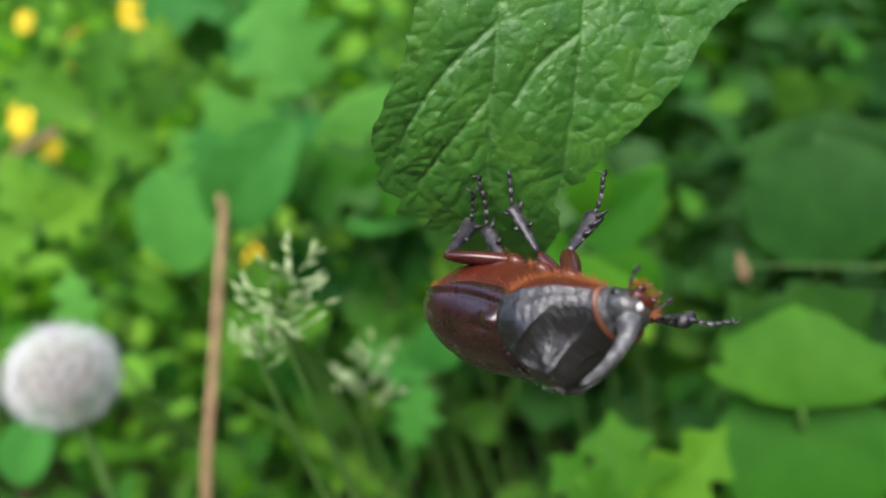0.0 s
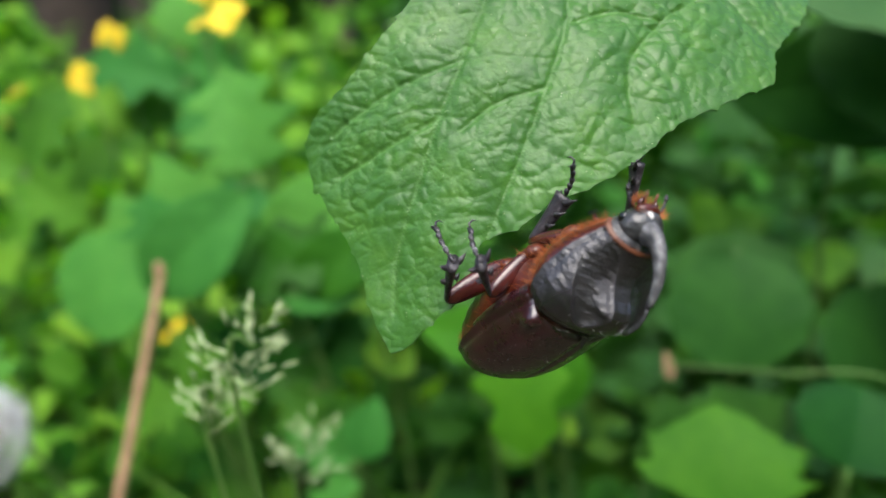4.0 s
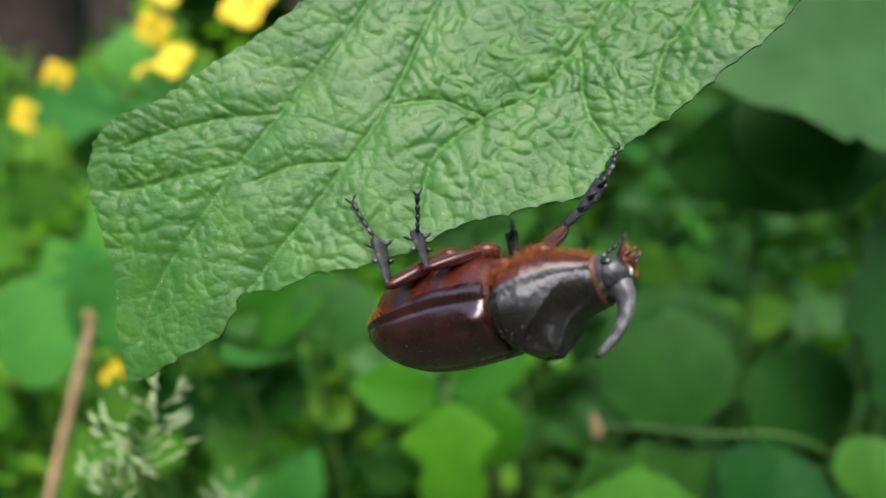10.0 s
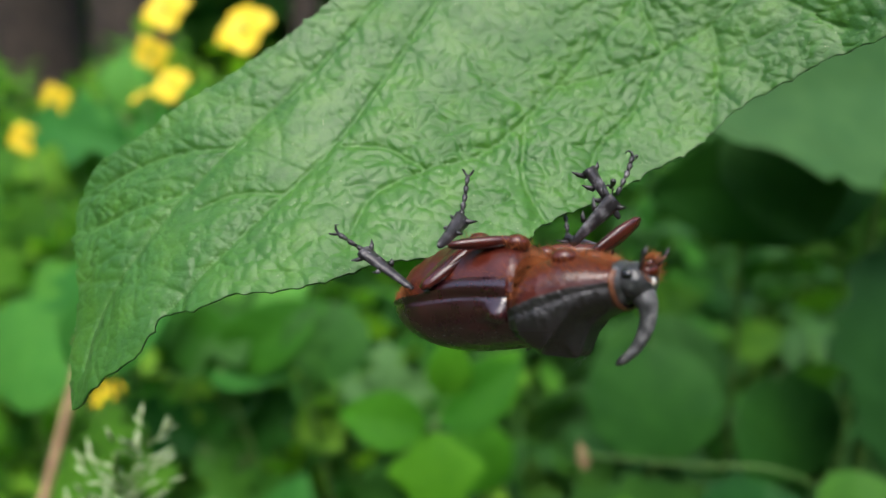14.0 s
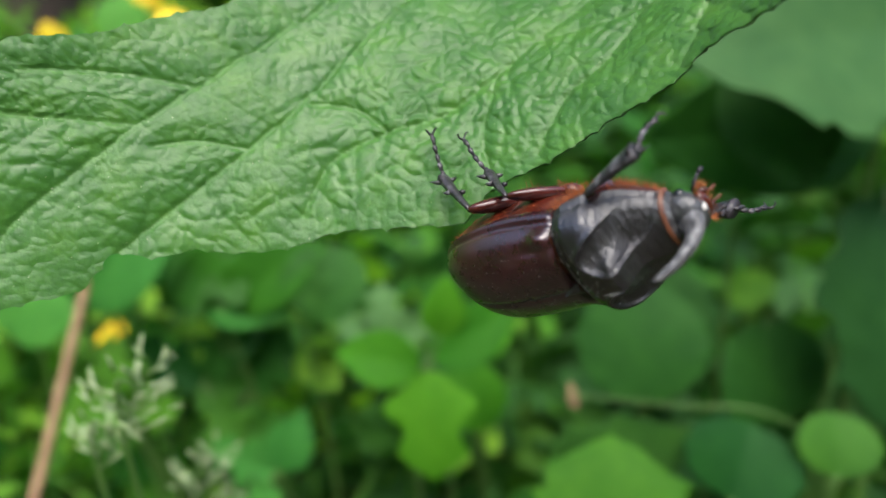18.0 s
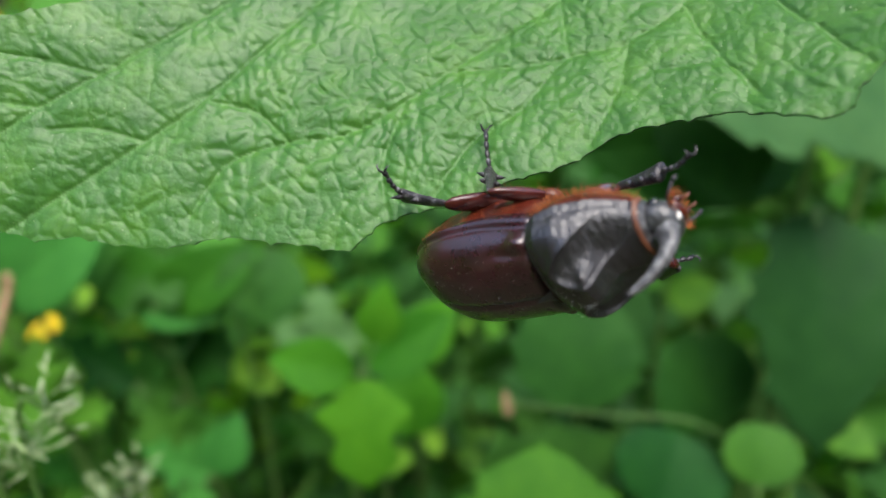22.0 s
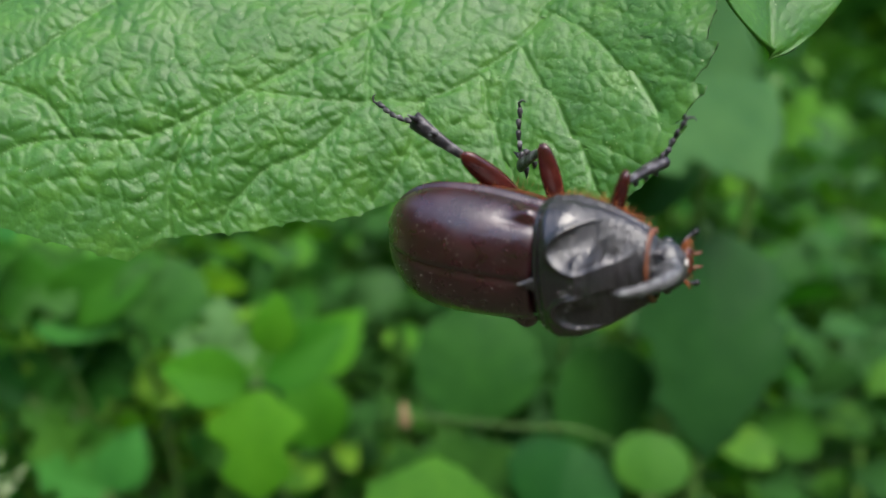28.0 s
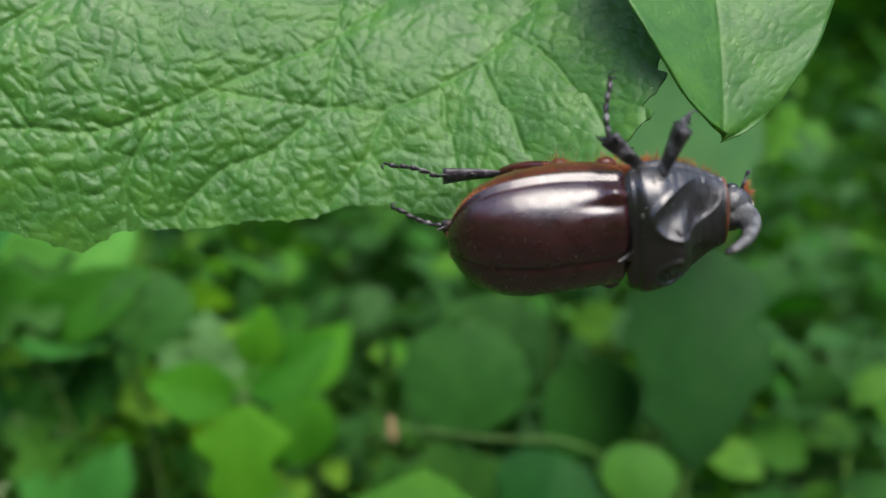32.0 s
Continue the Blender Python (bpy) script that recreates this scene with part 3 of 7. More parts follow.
def leaf_at(r, u, v):
    """The pose of the blade's sheet at u, v by one row of its bends."""
    t, x, y, z, rx, ry, rz, a, b, c, d, e, f, g, k = r
    S, u0, v0, fold = 0.05, 0.02, -0.01, 0.4

    def sheet(u, v):
        """The bent sheet: arc lengths u and v are kept."""
        over, up = max(u - 0.076, 0.0), min(v + 0.068, 0.0)
        p, q = (u - over - u0) / S, (v - up - v0) / S
        h = S * (a * p * p + b * p * q + c * q * q + d * p**3 + e * p * p * q + f * p * q * q + g * q**3 + k * max(p - fold, 0) ** 2)
        across = down = 0.0
        for at, w in GAUSS:
            pp, qq = p * at, q * at
            slope = 2 * a * pp + b * q + 3 * d * pp * pp + 2 * e * pp * q + f * q * q + 2 * k * max(pp - fold, 0)
            across += w * math.sqrt(max(1 - slope * slope, 0.1))
            slope = b * p + 2 * c * qq + e * p * p + 2 * f * p * qq + 3 * g * qq * qq
            down += w * math.sqrt(max(1 - slope * slope, 0.1))
        lean = max(-0.9, min(0.9, b * p + 2 * c * q + e * p * p + 2 * f * p * q + 3 * g * q * q))
        tip = max(-0.93, min(0.93, 2 * a * p + b * q + 3 * d * p * p + 2 * e * p * q + f * q * q + 2 * k * max(p - fold, 0)))
        return Vector((u0 + (u - over - u0) * across + over * math.sqrt(1 - tip * tip), v0 + (v - up - v0) * down + up * math.sqrt(1 - lean * lean), h + up * lean + over * tip))

    o = sheet(u, v)
    du, dv = (sheet(u + 0.002, v) - sheet(u - 0.002, v)).normalized(), sheet(u, v + 0.002) - sheet(u, v - 0.002)
    dv = (dv - du * dv.dot(du)).normalized()
    m = Matrix((du, dv, du.cross(dv))).transposed().to_4x4()
    m.translation = o
    return pose(x, y, z, rx, ry, rz) @ m


# ---- the beetle ----
MB = 0.000945
COXA = {"front": (6.5, 3.6, -5.4), "middle": (-0.6, 4.0, -7.0), "hind": (-6.5, 4.0, -7.8)}


def shell_points(rows, cols, fn):
    return np.array([[fn(s, c) for c in np.linspace(0, 1, cols)] for s in np.linspace(0, 1, rows)]) * MB


def body_width(s):
    """Half width of the wing cases, s from the front (0) to the rear (1)."""
    w = 0.90 + 0.10 * math.sin(min(s / 0.5, 1) * math.pi / 2)
    return 8.55 * w * max(1 - max((s - 0.5) / 0.5, 0) ** 2.6, 0.0) ** 0.55


def body_height(s):
    return 7.1 * (0.90 + 0.10 * math.sin(min(s / 0.45, 1) * math.pi / 2)) * max(1 - max((s - 0.4) / 0.6, 0) ** 2.5, 0.0) ** 0.6


def margin_height(s):
    """Height of the wing cases' lower rim: level in front, rising towards the tail."""
    return 0.2 - 0.5 * math.sin(min(s / 0.6, 1) * math.pi) + 2.2 * max(s - 0.55, 0) ** 1.5


def elytron(side):
    def fn(s, c):
        a = c * radians(90)
        w, h = body_width(s), body_height(s)
        low = min(margin_height(s), h * 0.6)
        y = w * math.sin(a) ** 0.92
        z = low + (h - low) * max(math.cos(a), 0.0) ** 0.86
        z -= 0.30 * math.exp(-(c / 0.03) ** 2) * (h / 8)
        # raised bead along the rim, with a groove above it
        rim = math.exp(-((c - 1) / 0.03) ** 2) * 0.32 - math.exp(-((c - 0.93) / 0.03) ** 2) * 0.16
        x = 0.1 - 22.3 * s
        bump_up = math.exp(-((c - 0.74) / 0.11) ** 2 - ((s - 0.06) / 0.06) ** 2) * 1.0
        dent = math.exp(-((c - 0.60) / 0.06) ** 2 - ((s - 0.12) / 0.12) ** 2) * 0.35 + math.exp(-((c - 0.88) / 0.06) ** 2 - ((s - 0.16) / 0.16) ** 2) * 0.10
        ridge = 0.006 * math.sin(c * 34) * math.exp(-((s - 0.45) / 0.4) ** 2)
        # the front edge turns down into the waist
        front = -1.0 * math.exp(-(s / 0.012) ** 2)
        fold = 0.12 * math.exp(-((s - 0.03) / 0.02) ** 2)
        swell = bump_up - dent + ridge
        return (x, side * (0.05 + y * (1 + 0.05 * min(front, 0) / 1.3) + rim + swell * 0.75), z + swell * 0.55 + front * max(math.cos(a), 0.25) * 0.8 - fold * 0.3)
    return shell_points(96, 72, fn)


def top_line(x):
    """Height of the shield along its middle: it rises to a brow that breaks off steeply in front."""
    return float(np.interp(x, [0.6, 1.2, 2.5, 4.0, 5.6, 6.8, 7.5, 8.0, 8.7, 9.7, 11.0, 12.8], [5.6, 6.5, 7.0, 7.2, 7.3, 7.3, 6.6, 5.0, 3.7, 2.8, 2.2, 1.5]))


def flank_line(x):
    """The same beside the brow, where the slope is even."""
    return float(np.interp(x, [0.6, 1.4, 3.0, 4.5, 6.0, 7.5, 9.0, 11.0, 12.8], [5.6, 6.6, 7.2, 7.1, 6.4, 5.2, 3.9, 2.6, 1.5]))


def side_line(x):
    return float(np.interp(x, [0.6, 1.2, 2.5, 5.0, 8.0, 10.5, 12.8], [7.4, 8.3, 8.8, 8.6, 7.4, 5.9, 4.4]))


def shield_rim(x):
    """Height of the shield's side rim: it falls towards the head."""
    return float(np.interp(x, [0.6, 2.0, 5.0, 9.0, 12.8], [1.6, 0.9, -0.3, -1.5, -2.1]))


def hollow(x, y):
    """Below 1 inside the two hollows that flank the brow."""
    return ((x - 8.0) / 4.2) ** 2 + ((abs(y) - 4.0) / 2.5) ** 2


def pronotum():
    def fn(s, c):
        x = 0.6 + 12.2 * s
        k = c * 2 - 1
        a = k * radians(90)
        w, low = side_line(x), shield_rim(x)
        y = w * math.copysign(abs(math.sin(a)) ** 0.95, a)
        mid = math.exp(-(y / 3.3) ** 4)
        h = top_line(x) * mid + flank_line(x) * (1 - mid)
        cos = max(math.cos(a), 0.0)
        z = low + (h - low) * cos ** 0.74
        # the brow with its three knobs, the two hollows and the ridge behind them
        for ky, kx, kh in ((0, 7.3, 0.25), (2.5, 6.7, 0.75), (-2.5, 6.7, 0.75)):
            z += kh * math.exp(-((y - ky) / 0.75) ** 2 - ((x - kx) / 0.75) ** 2)
        e = hollow(x, y)
        z -= 0.95 * max(0.0, 1 - e) ** 0.6 * min(1, cos * 1.6)
        z += 0.40 * math.exp(-((e - 1.2) / 0.25) ** 2) / (1 + math.exp((x - 7.5) * 1.2)) * min(1, cos * 1.5)
        z -= 0.35 * math.exp(-((x - 1.6) / 0.5) ** 2) * min(1, cos * 2)
        edge = 1 - abs(k)
        # wrinkles run over the flanks, a bead along the rim
        z += 0.05 * math.sin(x * 7.5 + 1.3 * math.sin(y * 1.6)) * math.exp(-((edge - 0.2) / 0.13) ** 2)
        rim = math.exp(-(s / 0.022) ** 2) + math.exp(-((s - 1) / 0.022) ** 2) + math.exp(-(edge / 0.03) ** 2)
        rim -= 0.6 * math.exp(-((edge - 0.075) / 0.03) ** 2)
        return (x, y * (1 + rim * 0.022), z + rim * 0.16)
    return shell_points(120, 150, fn)


def polished(me):
    """Marks where the shield is polished: on the ridge behind its hollows, not within them or towards the head."""
    at = me.attributes.new("polish", "FLOAT", "POINT")
    co = np.zeros(len(me.vertices) * 3, np.float32)
    me.vertices.foreach_get("co", co)
    x, y, z = co.reshape(-1, 3).T / MB
    e = ((x - 8.0) / 4.2) ** 2 + ((np.abs(y) - 4.0) / 2.5) ** 2
    at.data.foreach_set("value", (np.clip((e - 0.85) / 0.3, 0, 1) * np.clip((8.2 - x) / 1.5, 0, 1) * np.clip((z - 2.5) / 1.5, 0, 1)).astype(np.float32))
    return me


def belly_depth(s):
    return float(np.interp(s, [0, 0.04, 0.16, 0.36, 0.42, 0.6, 0.78, 0.9, 0.97, 1.0], [5.6, 6.9, 8.3, 8.5, 8.1, 7.6, 6.0, 4.0, 1.9, 0.6]))


def belly_points(first, last, proud, rows):
    """One stretch of the underside, from the wing cases' rim down; proud: how far it stands out over the next."""
    def fn(s, c):
        k = c * 2 - 1
        q = first + (last - first) * s
        w, h = body_width(min(q, 0.985)) * 0.95, belly_depth(q)
        low = margin_height(q) + 0.25
        a = k * radians(90)
        lip = proud * (s ** 3 - 0.5) - 0.25 * math.exp(-(s / 0.06) ** 2)
        cos = max(math.cos(a), 0.0) ** 0.78
        crease = 0.22 * math.exp(-((abs(k) - 0.74) / 0.05) ** 2) + 0.15 * math.exp(-(k / 0.03) ** 2)
        return (0.9 - 23.0 * q, w * math.copysign(abs(math.sin(a)) ** 0.9, a) * (1 + lip * 0.02), low - (h + low + lip - crease) * cos)
    return shell_points(rows, 48, fn)


def chest_depth(x):
    return float(np.interp(x, [0.8, 2.0, 3.5, 6.5, 9.0, 12.4], [2.6, 3.8, 5.0, 5.4, 5.0, 4.0]))


def chest_points():
    def fn(s, c):
        k = c * 2 - 1
        a = k * radians(90)
        x = 0.8 + 11.8 * s
        low = shield_rim(x) + 0.2
        return (x, side_line(x) * 0.95 * math.copysign(abs(math.sin(a)) ** 0.9, a), low - (chest_depth(x) + low) * max(math.cos(a), 0.0) ** 0.8)
    return shell_points(40, 40, fn)


def limb(path, radii, n=10, flat=0.8):
    return tube_points([Vector(p) * MB for p in path], [r * MB for r in radii], n, flat)


def hairs(name, spots, parent, label, seed):
    """Fine hairs, each a thin spike; spots give roots, directions and lengths."""
    g = np.random.default_rng(seed)
    verts, faces = [], []
    for root, way, length in spots:
        root, way = np.array(root), np.array(way) / np.linalg.norm(way)
        bend = g.normal(0, 0.25, 3)
        side = np.cross(way, g.normal(0, 1, 3))
        side /= np.linalg.norm(side) + 1e-9
        other = np.cross(way, side)
        k, r = len(verts), 0.032
        for f, q in ((0, 1.0), (0.55, 0.7)):
            mid = root + way * length * f + bend * length * f * f * 0.6
            verts += [mid + side * r * q, mid - side * r * q * 0.5 + other * r * q * 0.87, mid - side * r * q * 0.5 - other * r * q * 0.87]
        verts.append(root + way * length + bend * length * 0.6)
        faces += [[k, k + 1, k + 4, k + 3], [k + 1, k + 2, k + 5, k + 4], [k + 2, k, k + 3, k + 5], [k + 3, k + 4, k + 6], [k + 4, k + 5, k + 6], [k + 5, k + 3, k + 6]]
    me = bpy.data.meshes.new(name)
    me.from_pydata((np.array(verts) * MB).tolist(), [], faces)
    me.update()
    return tagged(finish(name, me, FUR, parent, label), kind="stuff")


def leg_parts(parent, which):
    """Thigh, shin and foot of one leg, each along its own +x from its joint."""
    lf, lt, ls = {"front": (8.5, 8.0, 6.5), "middle": (9.3, 8.0, 8.0), "hind": (10.8, 9.0, 8.0)}[which]
    thick = {"front": 1.45, "middle": 1.4, "hind": 1.75}[which]
    s = np.linspace(0, 1, 14)
    rad = thick * (0.55 + 0.45 * np.sin(np.clip(s * 1.05, 0, 1) * math.pi) ** 0.7)
    rad[0] *= 0.5
    rad[-1] *= 0.55
    femur = finish("thigh", grid_mesh("thigh", limb([(lf * a, 0, 0) for a in s], rad, 14, 0.62), True, True), THIGH, parent)
    pieces = []
    wide = {"front": 1.5, "middle": 1.3, "hind": 1.4}[which]
    r2 = wide * (0.42 + 0.58 * s**1.2)
    r2[0] *= 0.6
    p = limb([(lt * a, 0, 0.15 * math.sin(a * 3)) for a in s], r2, 10, 0.6)
    pieces.append((p, ring_faces(14, 10)))
    if which == "front":
        teeth = [(0.45, 1.5, 1), (0.7, 1.9, 1), (0.95, 2.3, 1), (0.97, 1.2, -1)]
    else:
        teeth = [(0.55, 1.1, 1), (0.62, 1.0, -1), (0.97, 1.8, 1), (0.97, 1.7, -1), (1.0, 1.3, 0.3)]
    for at, size, sgn in teeth:
        base = np.array((lt * at - 0.3, sgn * wide * 0.55, 0))
        tipp = base + np.array((0.65 * size, sgn * size * 0.75, 0.2))
        q = limb([base, (base + tipp) / 2 + np.array((-0.1, 0.1 * sgn, 0)), tipp], [0.5, 0.32, 0.05], 6, 0.8)
        pieces.append((q, ring_faces(3, 6)))
    shin = finish("shin", merge("shin", pieces), SHIN, parent)
    pieces = []
    for k in range(5):
        a, b = ls * k / 5.4, ls * (k + 0.96) / 5.4
        dz = 0.35 * math.sin(k / 4 * math.pi)
        q = limb([(a, 0, dz), (a + (b - a) * 0.7, 0, dz), (b, 0, dz * 0.9)], [0.22, 0.42, 0.30], 7, 0.9)
        pieces.append((q, ring_faces(3, 7)))
    foot = finish("foot", merge("foot", pieces), SHIN, parent)
    for sgn in (1, -1):
        q = limb([(ls * 0.92, 0, 0), (ls * 1.0, sgn * 0.4, 0.1), (ls * 1.04, sgn * 0.75, -0.4), (ls * 1.0, sgn * 0.85, -0.85)], [0.2, 0.17, 0.12, 0.04], 6, 1)
        finish("claw", grid_mesh("claw", q, True, True), SHIN, foot)
    return femur, shin, foot


def egg(*a):
    return ellipsoid(*a) * (MB / MM)


def build_beetle():
    b = thing("rhinoceros_beetle", "glossy dark brown horned beetle hanging from the leaf's edge", "beetle")
    for side, name in ((1, "wing_case"), (-1, "wing_case")):
        pts = elytron(side)
        finish(name, grid_mesh(name, pts if side > 0 else pts[:, ::-1]), SHELL, b, "polished dark brown wing case")
    finish("shield", polished(grid_mesh("shield", pronotum())), SHIELD, b, "dull black neck shield with a knobbed brow")
    finish("breastplate", grid_mesh("breastplate", belly_points(0.0, 0.38, 0.1, 40)), BELLY, b, "smooth polished red-brown breastplate")
    for k in range(6):
        finish("belly_ring", grid_mesh("belly_ring", belly_points(0.375 + 0.103 * k, 0.375 + 0.103 * (k + 1) + 0.008, 0.30, 14)), BELLY, b)
    for side in (1, -1):
        strip = []
        for q in np.linspace(0.03, 0.56, 24):
            w, low = body_width(q), margin_height(q)
            strip.append([(0.9 - 23.0 * q, side * (w * f + 0.12), low - d * (1 - 0.35 * q)) for f, d in ((0.985, -0.1), (1.0, 0.25), (0.985, 0.8), (0.955, 1.35), (0.92, 1.7))])
        strip = np.array(strip) * MB
        finish("side_plate", grid_mesh("side_plate", strip if side < 0 else strip[:, ::-1]), SHELL, b, "narrow dark plate below the wing case's rim")
    finish("chest", grid_mesh("chest", chest_points()), BELLY, b, "red-brown underside of the chest")
    plate = np.array([[(0.9 - 2.2 * s, (1.2 * (1 - s) + 0.02) * c, 6.3 + 0.8 * s - 0.25 * c * c) for c in np.linspace(-1, 1, 7)] for s in np.linspace(0, 1, 6)]) * MB
    finish("scutellum", grid_mesh("scutellum", plate), SHIELD, b)
    # waist between shield and wing cases, with its amber rim
    th = np.linspace(-radians(130), radians(130), 40)
    waist = np.array([[(x, r * 7.6 * math.sin(a), (5.6 if math.cos(a) > 0 else 5.0) * r * math.cos(a)) for a in th] for x, r in ((-1.2, 0.95), (-0.4, 0.92), (0.4, 0.93), (1.2, 0.98))]) * MB
    finish("waist", grid_mesh("waist", waist), AMBER, b, "amber rim between shield and wing cases")
    collar = np.array([[(x, r * 4.35 * math.sin(a), r * (3.3 if math.cos(a) > 0 else 2.6) * math.cos(a) - 1.75) for a in np.linspace(-radians(125), radians(125), 30)] for x, r in ((12.4, 1.0), (12.75, 1.05), (13.05, 1.05), (13.2, 0.92))]) * MB
    finish("collar", grid_mesh("collar", collar), AMBER, b, "amber rim of the shield's front")
    finish("neck", grid_mesh("neck", egg((12.5, 0, -1.7), (1.5, 4.0, 2.9)), True, True), HEAD, b, "dark neck behind the head")
    head = egg((14.0, 0, -2.0), (2.7, 3.05, 2.35), 22, 28)
    skull = finish("head", grid_mesh("head", head, True, True), HEAD, b, "grey pitted head")
    path = curve_through([(13.9, 0, -1.6), (15.3, 0, 0.4), (15.5, 0, 2.4), (14.8, 0, 4.6), (13.4, 0, 6.6), (11.3, 0, 8.2)], 30)
    rad = np.interp(np.linspace(0, 1, 30), [0, 0.16, 0.35, 0.7, 0.94, 1], [2.3, 1.75, 1.25, 0.85, 0.55, 0.18])
    horn = finish("horn", grid_mesh("horn", limb(path[:28], rad[:28], 16, 0.8), True, True), HORN, b, "curved grey horn with a dark tip")
    finish("horn_tip", grid_mesh("horn_tip", limb(path[27:], rad[27:], 12, 0.8), True, True), SHIN, horn, "black worn horn tip")
    for sgn in (1, -1):
        finish("eye", grid_mesh("eye", egg((14.2, sgn * 2.75, -2.7), (0.75, 0.5, 0.7), 10, 12), True, True), EYE, skull, "black bead eye")
        pieces = [(limb([(15.6, sgn * 2.0, -3.4), (16.0, sgn * 2.7, -4.0), (16.3, sgn * 3.0, -4.6), (16.5, sgn * 3.1, -5.0)], [0.25, 0.24, 0.18, 0.25], 7, 1), ring_faces(4, 7))]
        for k in (-0.35, 0.0, 0.35):
            pieces.append((limb([(16.5, sgn * 3.1, -4.9), (16.7, sgn * 3.2 + k * 0.5, -5.3 + k * 0.4), (16.9, sgn * 3.2 + k * 0.6, -5.8 + k * 0.4)], [0.22, 0.36, 0.16], 7, 0.6), ring_faces(3, 7)))
        finish("antenna", merge("antenna", pieces), SHIN, skull, "short clubbed antenna")
        finish("mouthpart", merge("mouthpart", [(limb([(15.6, sgn * 0.9, -3.6), (16.3, sgn * 1.3, -4.0), (16.8, sgn * 1.0, -4.4)], [0.7, 0.5, 0.15], 8, 0.8), ring_faces(3, 8))]), THIGH, skull)
        finish("feeler", merge("feeler", [(limb([(16.0, sgn * 0.7, -3.8), (16.7, sgn * 0.9, -4.3), (17.2, sgn * 0.8, -4.5), (17.5, sgn * 0.9, -4.9)], [0.2, 0.17, 0.2, 0.12], 7, 1), ring_faces(4, 7))]), AMBER, skull)
    finish("forehead_spot", grid_mesh("forehead_spot", egg((16.0, 0.5, -1.9), (0.75, 0.8, 0.85), 10, 12), True, True), SPOT, skull, "pale dust spot on the brow")
    finish("lip", grid_mesh("lip", egg((15.9, 0, -3.1), (1.0, 1.9, 0.9), 10, 14), True, True), BELLY, skull)
    g = np.random.default_rng(11)
    spots, beard = [], []
    for _ in range(1500):
        a, x = g.uniform(-1, 1) * radians(84), g.uniform(0.9, 12.4)
        w, h, low = side_line(x) * 0.95, chest_depth(x), shield_rim(x) + 0.2
        n = np.array((g.normal(0, 0.4), math.sin(a), -math.cos(a)))
        spots.append(((x, w * math.sin(a), low - (h + low) * math.cos(a) ** 0.8), n, g.uniform(0.5, 1.5)))
    hairs("fore_fur", spots, b, "rusty orange fur under the chest", 12)
    spots = []
    for _ in range(500):
        # a fringe along the wing cases' rim and round the tail
        a, s = g.choice((-1, 1)) * g.uniform(radians(72), radians(89)), g.choice((g.uniform(0.05, 0.97), g.uniform(0.75, 0.98)))
        w, low = body_width(min(s, 0.985)) * 0.95, margin_height(s) + 0.25
        spots.append(((0.9 - 23.0 * s, w * math.sin(a), low - (belly_depth(s) + low) * math.cos(a)), (g.normal(0, 0.5) - 0.5, math.sin(a), -0.6), g.uniform(0.4, 1.0)))
    for _ in range(260):
        a = g.uniform(0, 2 * math.pi)
        beard.append(((15.8, 2.3 * math.cos(a), -3.3 + 1.2 * math.sin(a)), (1.0, math.cos(a), math.sin(a) - 0.4), g.uniform(0.7, 1.6)))
    for _ in range(700):
        # thick fur in the gap behind the chest
        a = g.uniform(-1, 1) * radians(80)
        spots.append(((g.uniform(-0.6, 1.6), 7.0 * math.sin(a), -4.3 * math.cos(a)), (g.normal(0.1, 0.4), math.sin(a), -math.cos(a)), g.uniform(0.9, 2.1)))
    for x, y, z in COXA.values():
        for sgn in (1, -1):
            for _ in range(220):
                spots.append(((x + g.normal(0, 1.0), sgn * (y + 0.6 + g.normal(0, 0.9)), z + 0.6 + abs(g.normal(0, 0.6))), (g.normal(0, 0.6), sgn * 0.8 + g.normal(0, 0.5), -0.9), g.uniform(0.6, 1.7)))
    hairs("fur", spots, b, "rusty orange fur along the underside", 13)
    hairs("beard", beard, skull, "rusty bristles round the mouth", 14)
    for which, (x, y, z) in COXA.items():
        name = "fore_hip" if which == "front" else "hip"
        for sgn in (1, -1):
            finish(name, grid_mesh(name, egg((x, sgn * y, z + 0.5), (1.7, 1.9, 1.3), 12, 14), True, True), BELLY, b)
    # dust and lint on the shell
    pieces = []
    for _ in range(260):
        if g.random() < 0.6:
            s, c, sd = g.uniform(0.05, 0.9), g.uniform(0.03, 0.6), g.choice((1, -1))
            a = c * radians(90)
            low = margin_height(s)
            q = (0.1 - 22.3 * s, sd * body_width(s) * math.sin(a) ** 0.92, low + (body_height(s) - low) * math.cos(a) ** 0.86 + 0.03)
        else:
            s, c = g.uniform(0.05, 0.35), g.uniform(-0.5, 0.5)
            x = 0.8 + 12.2 * s
            q = (x, side_line(x) * math.sin(c * 1.8), shield_rim(x) + (top_line(x) - shield_rim(x)) * math.cos(c * 1.8) ** 0.74 + 0.05)
        r = g.uniform(0.02, 0.06)
        pieces.append((egg(q, (r, r * 1.5, r * 0.5), 4, 5), ring_faces(4, 5)))
    tagged(finish("dust", merge("dust", pieces), SPOT, b, "pale specks of dust"), kind="stuff")
    pieces = []
    for _ in range(4):
        at = Vector((g.uniform(5.5, 7.0), g.uniform(-3.0, 0.5), 7.6))
        path = [at]
        way = Vector(g.normal(0, 0.6, 3)) + Vector((0, 0, 0.3))
        for _ in range(5):
            way += Vector(g.normal(0, 0.35, 3))
            path.append(path[-1] + way * 0.4)
        pieces.append((limb(curve_through(path, 14), [0.008] * 14, 4, 1), ring_faces(14, 4)))
    tagged(finish("lint", merge("lint", pieces), DOWN, b, "wisps of white lint"), kind="stuff")
    return b


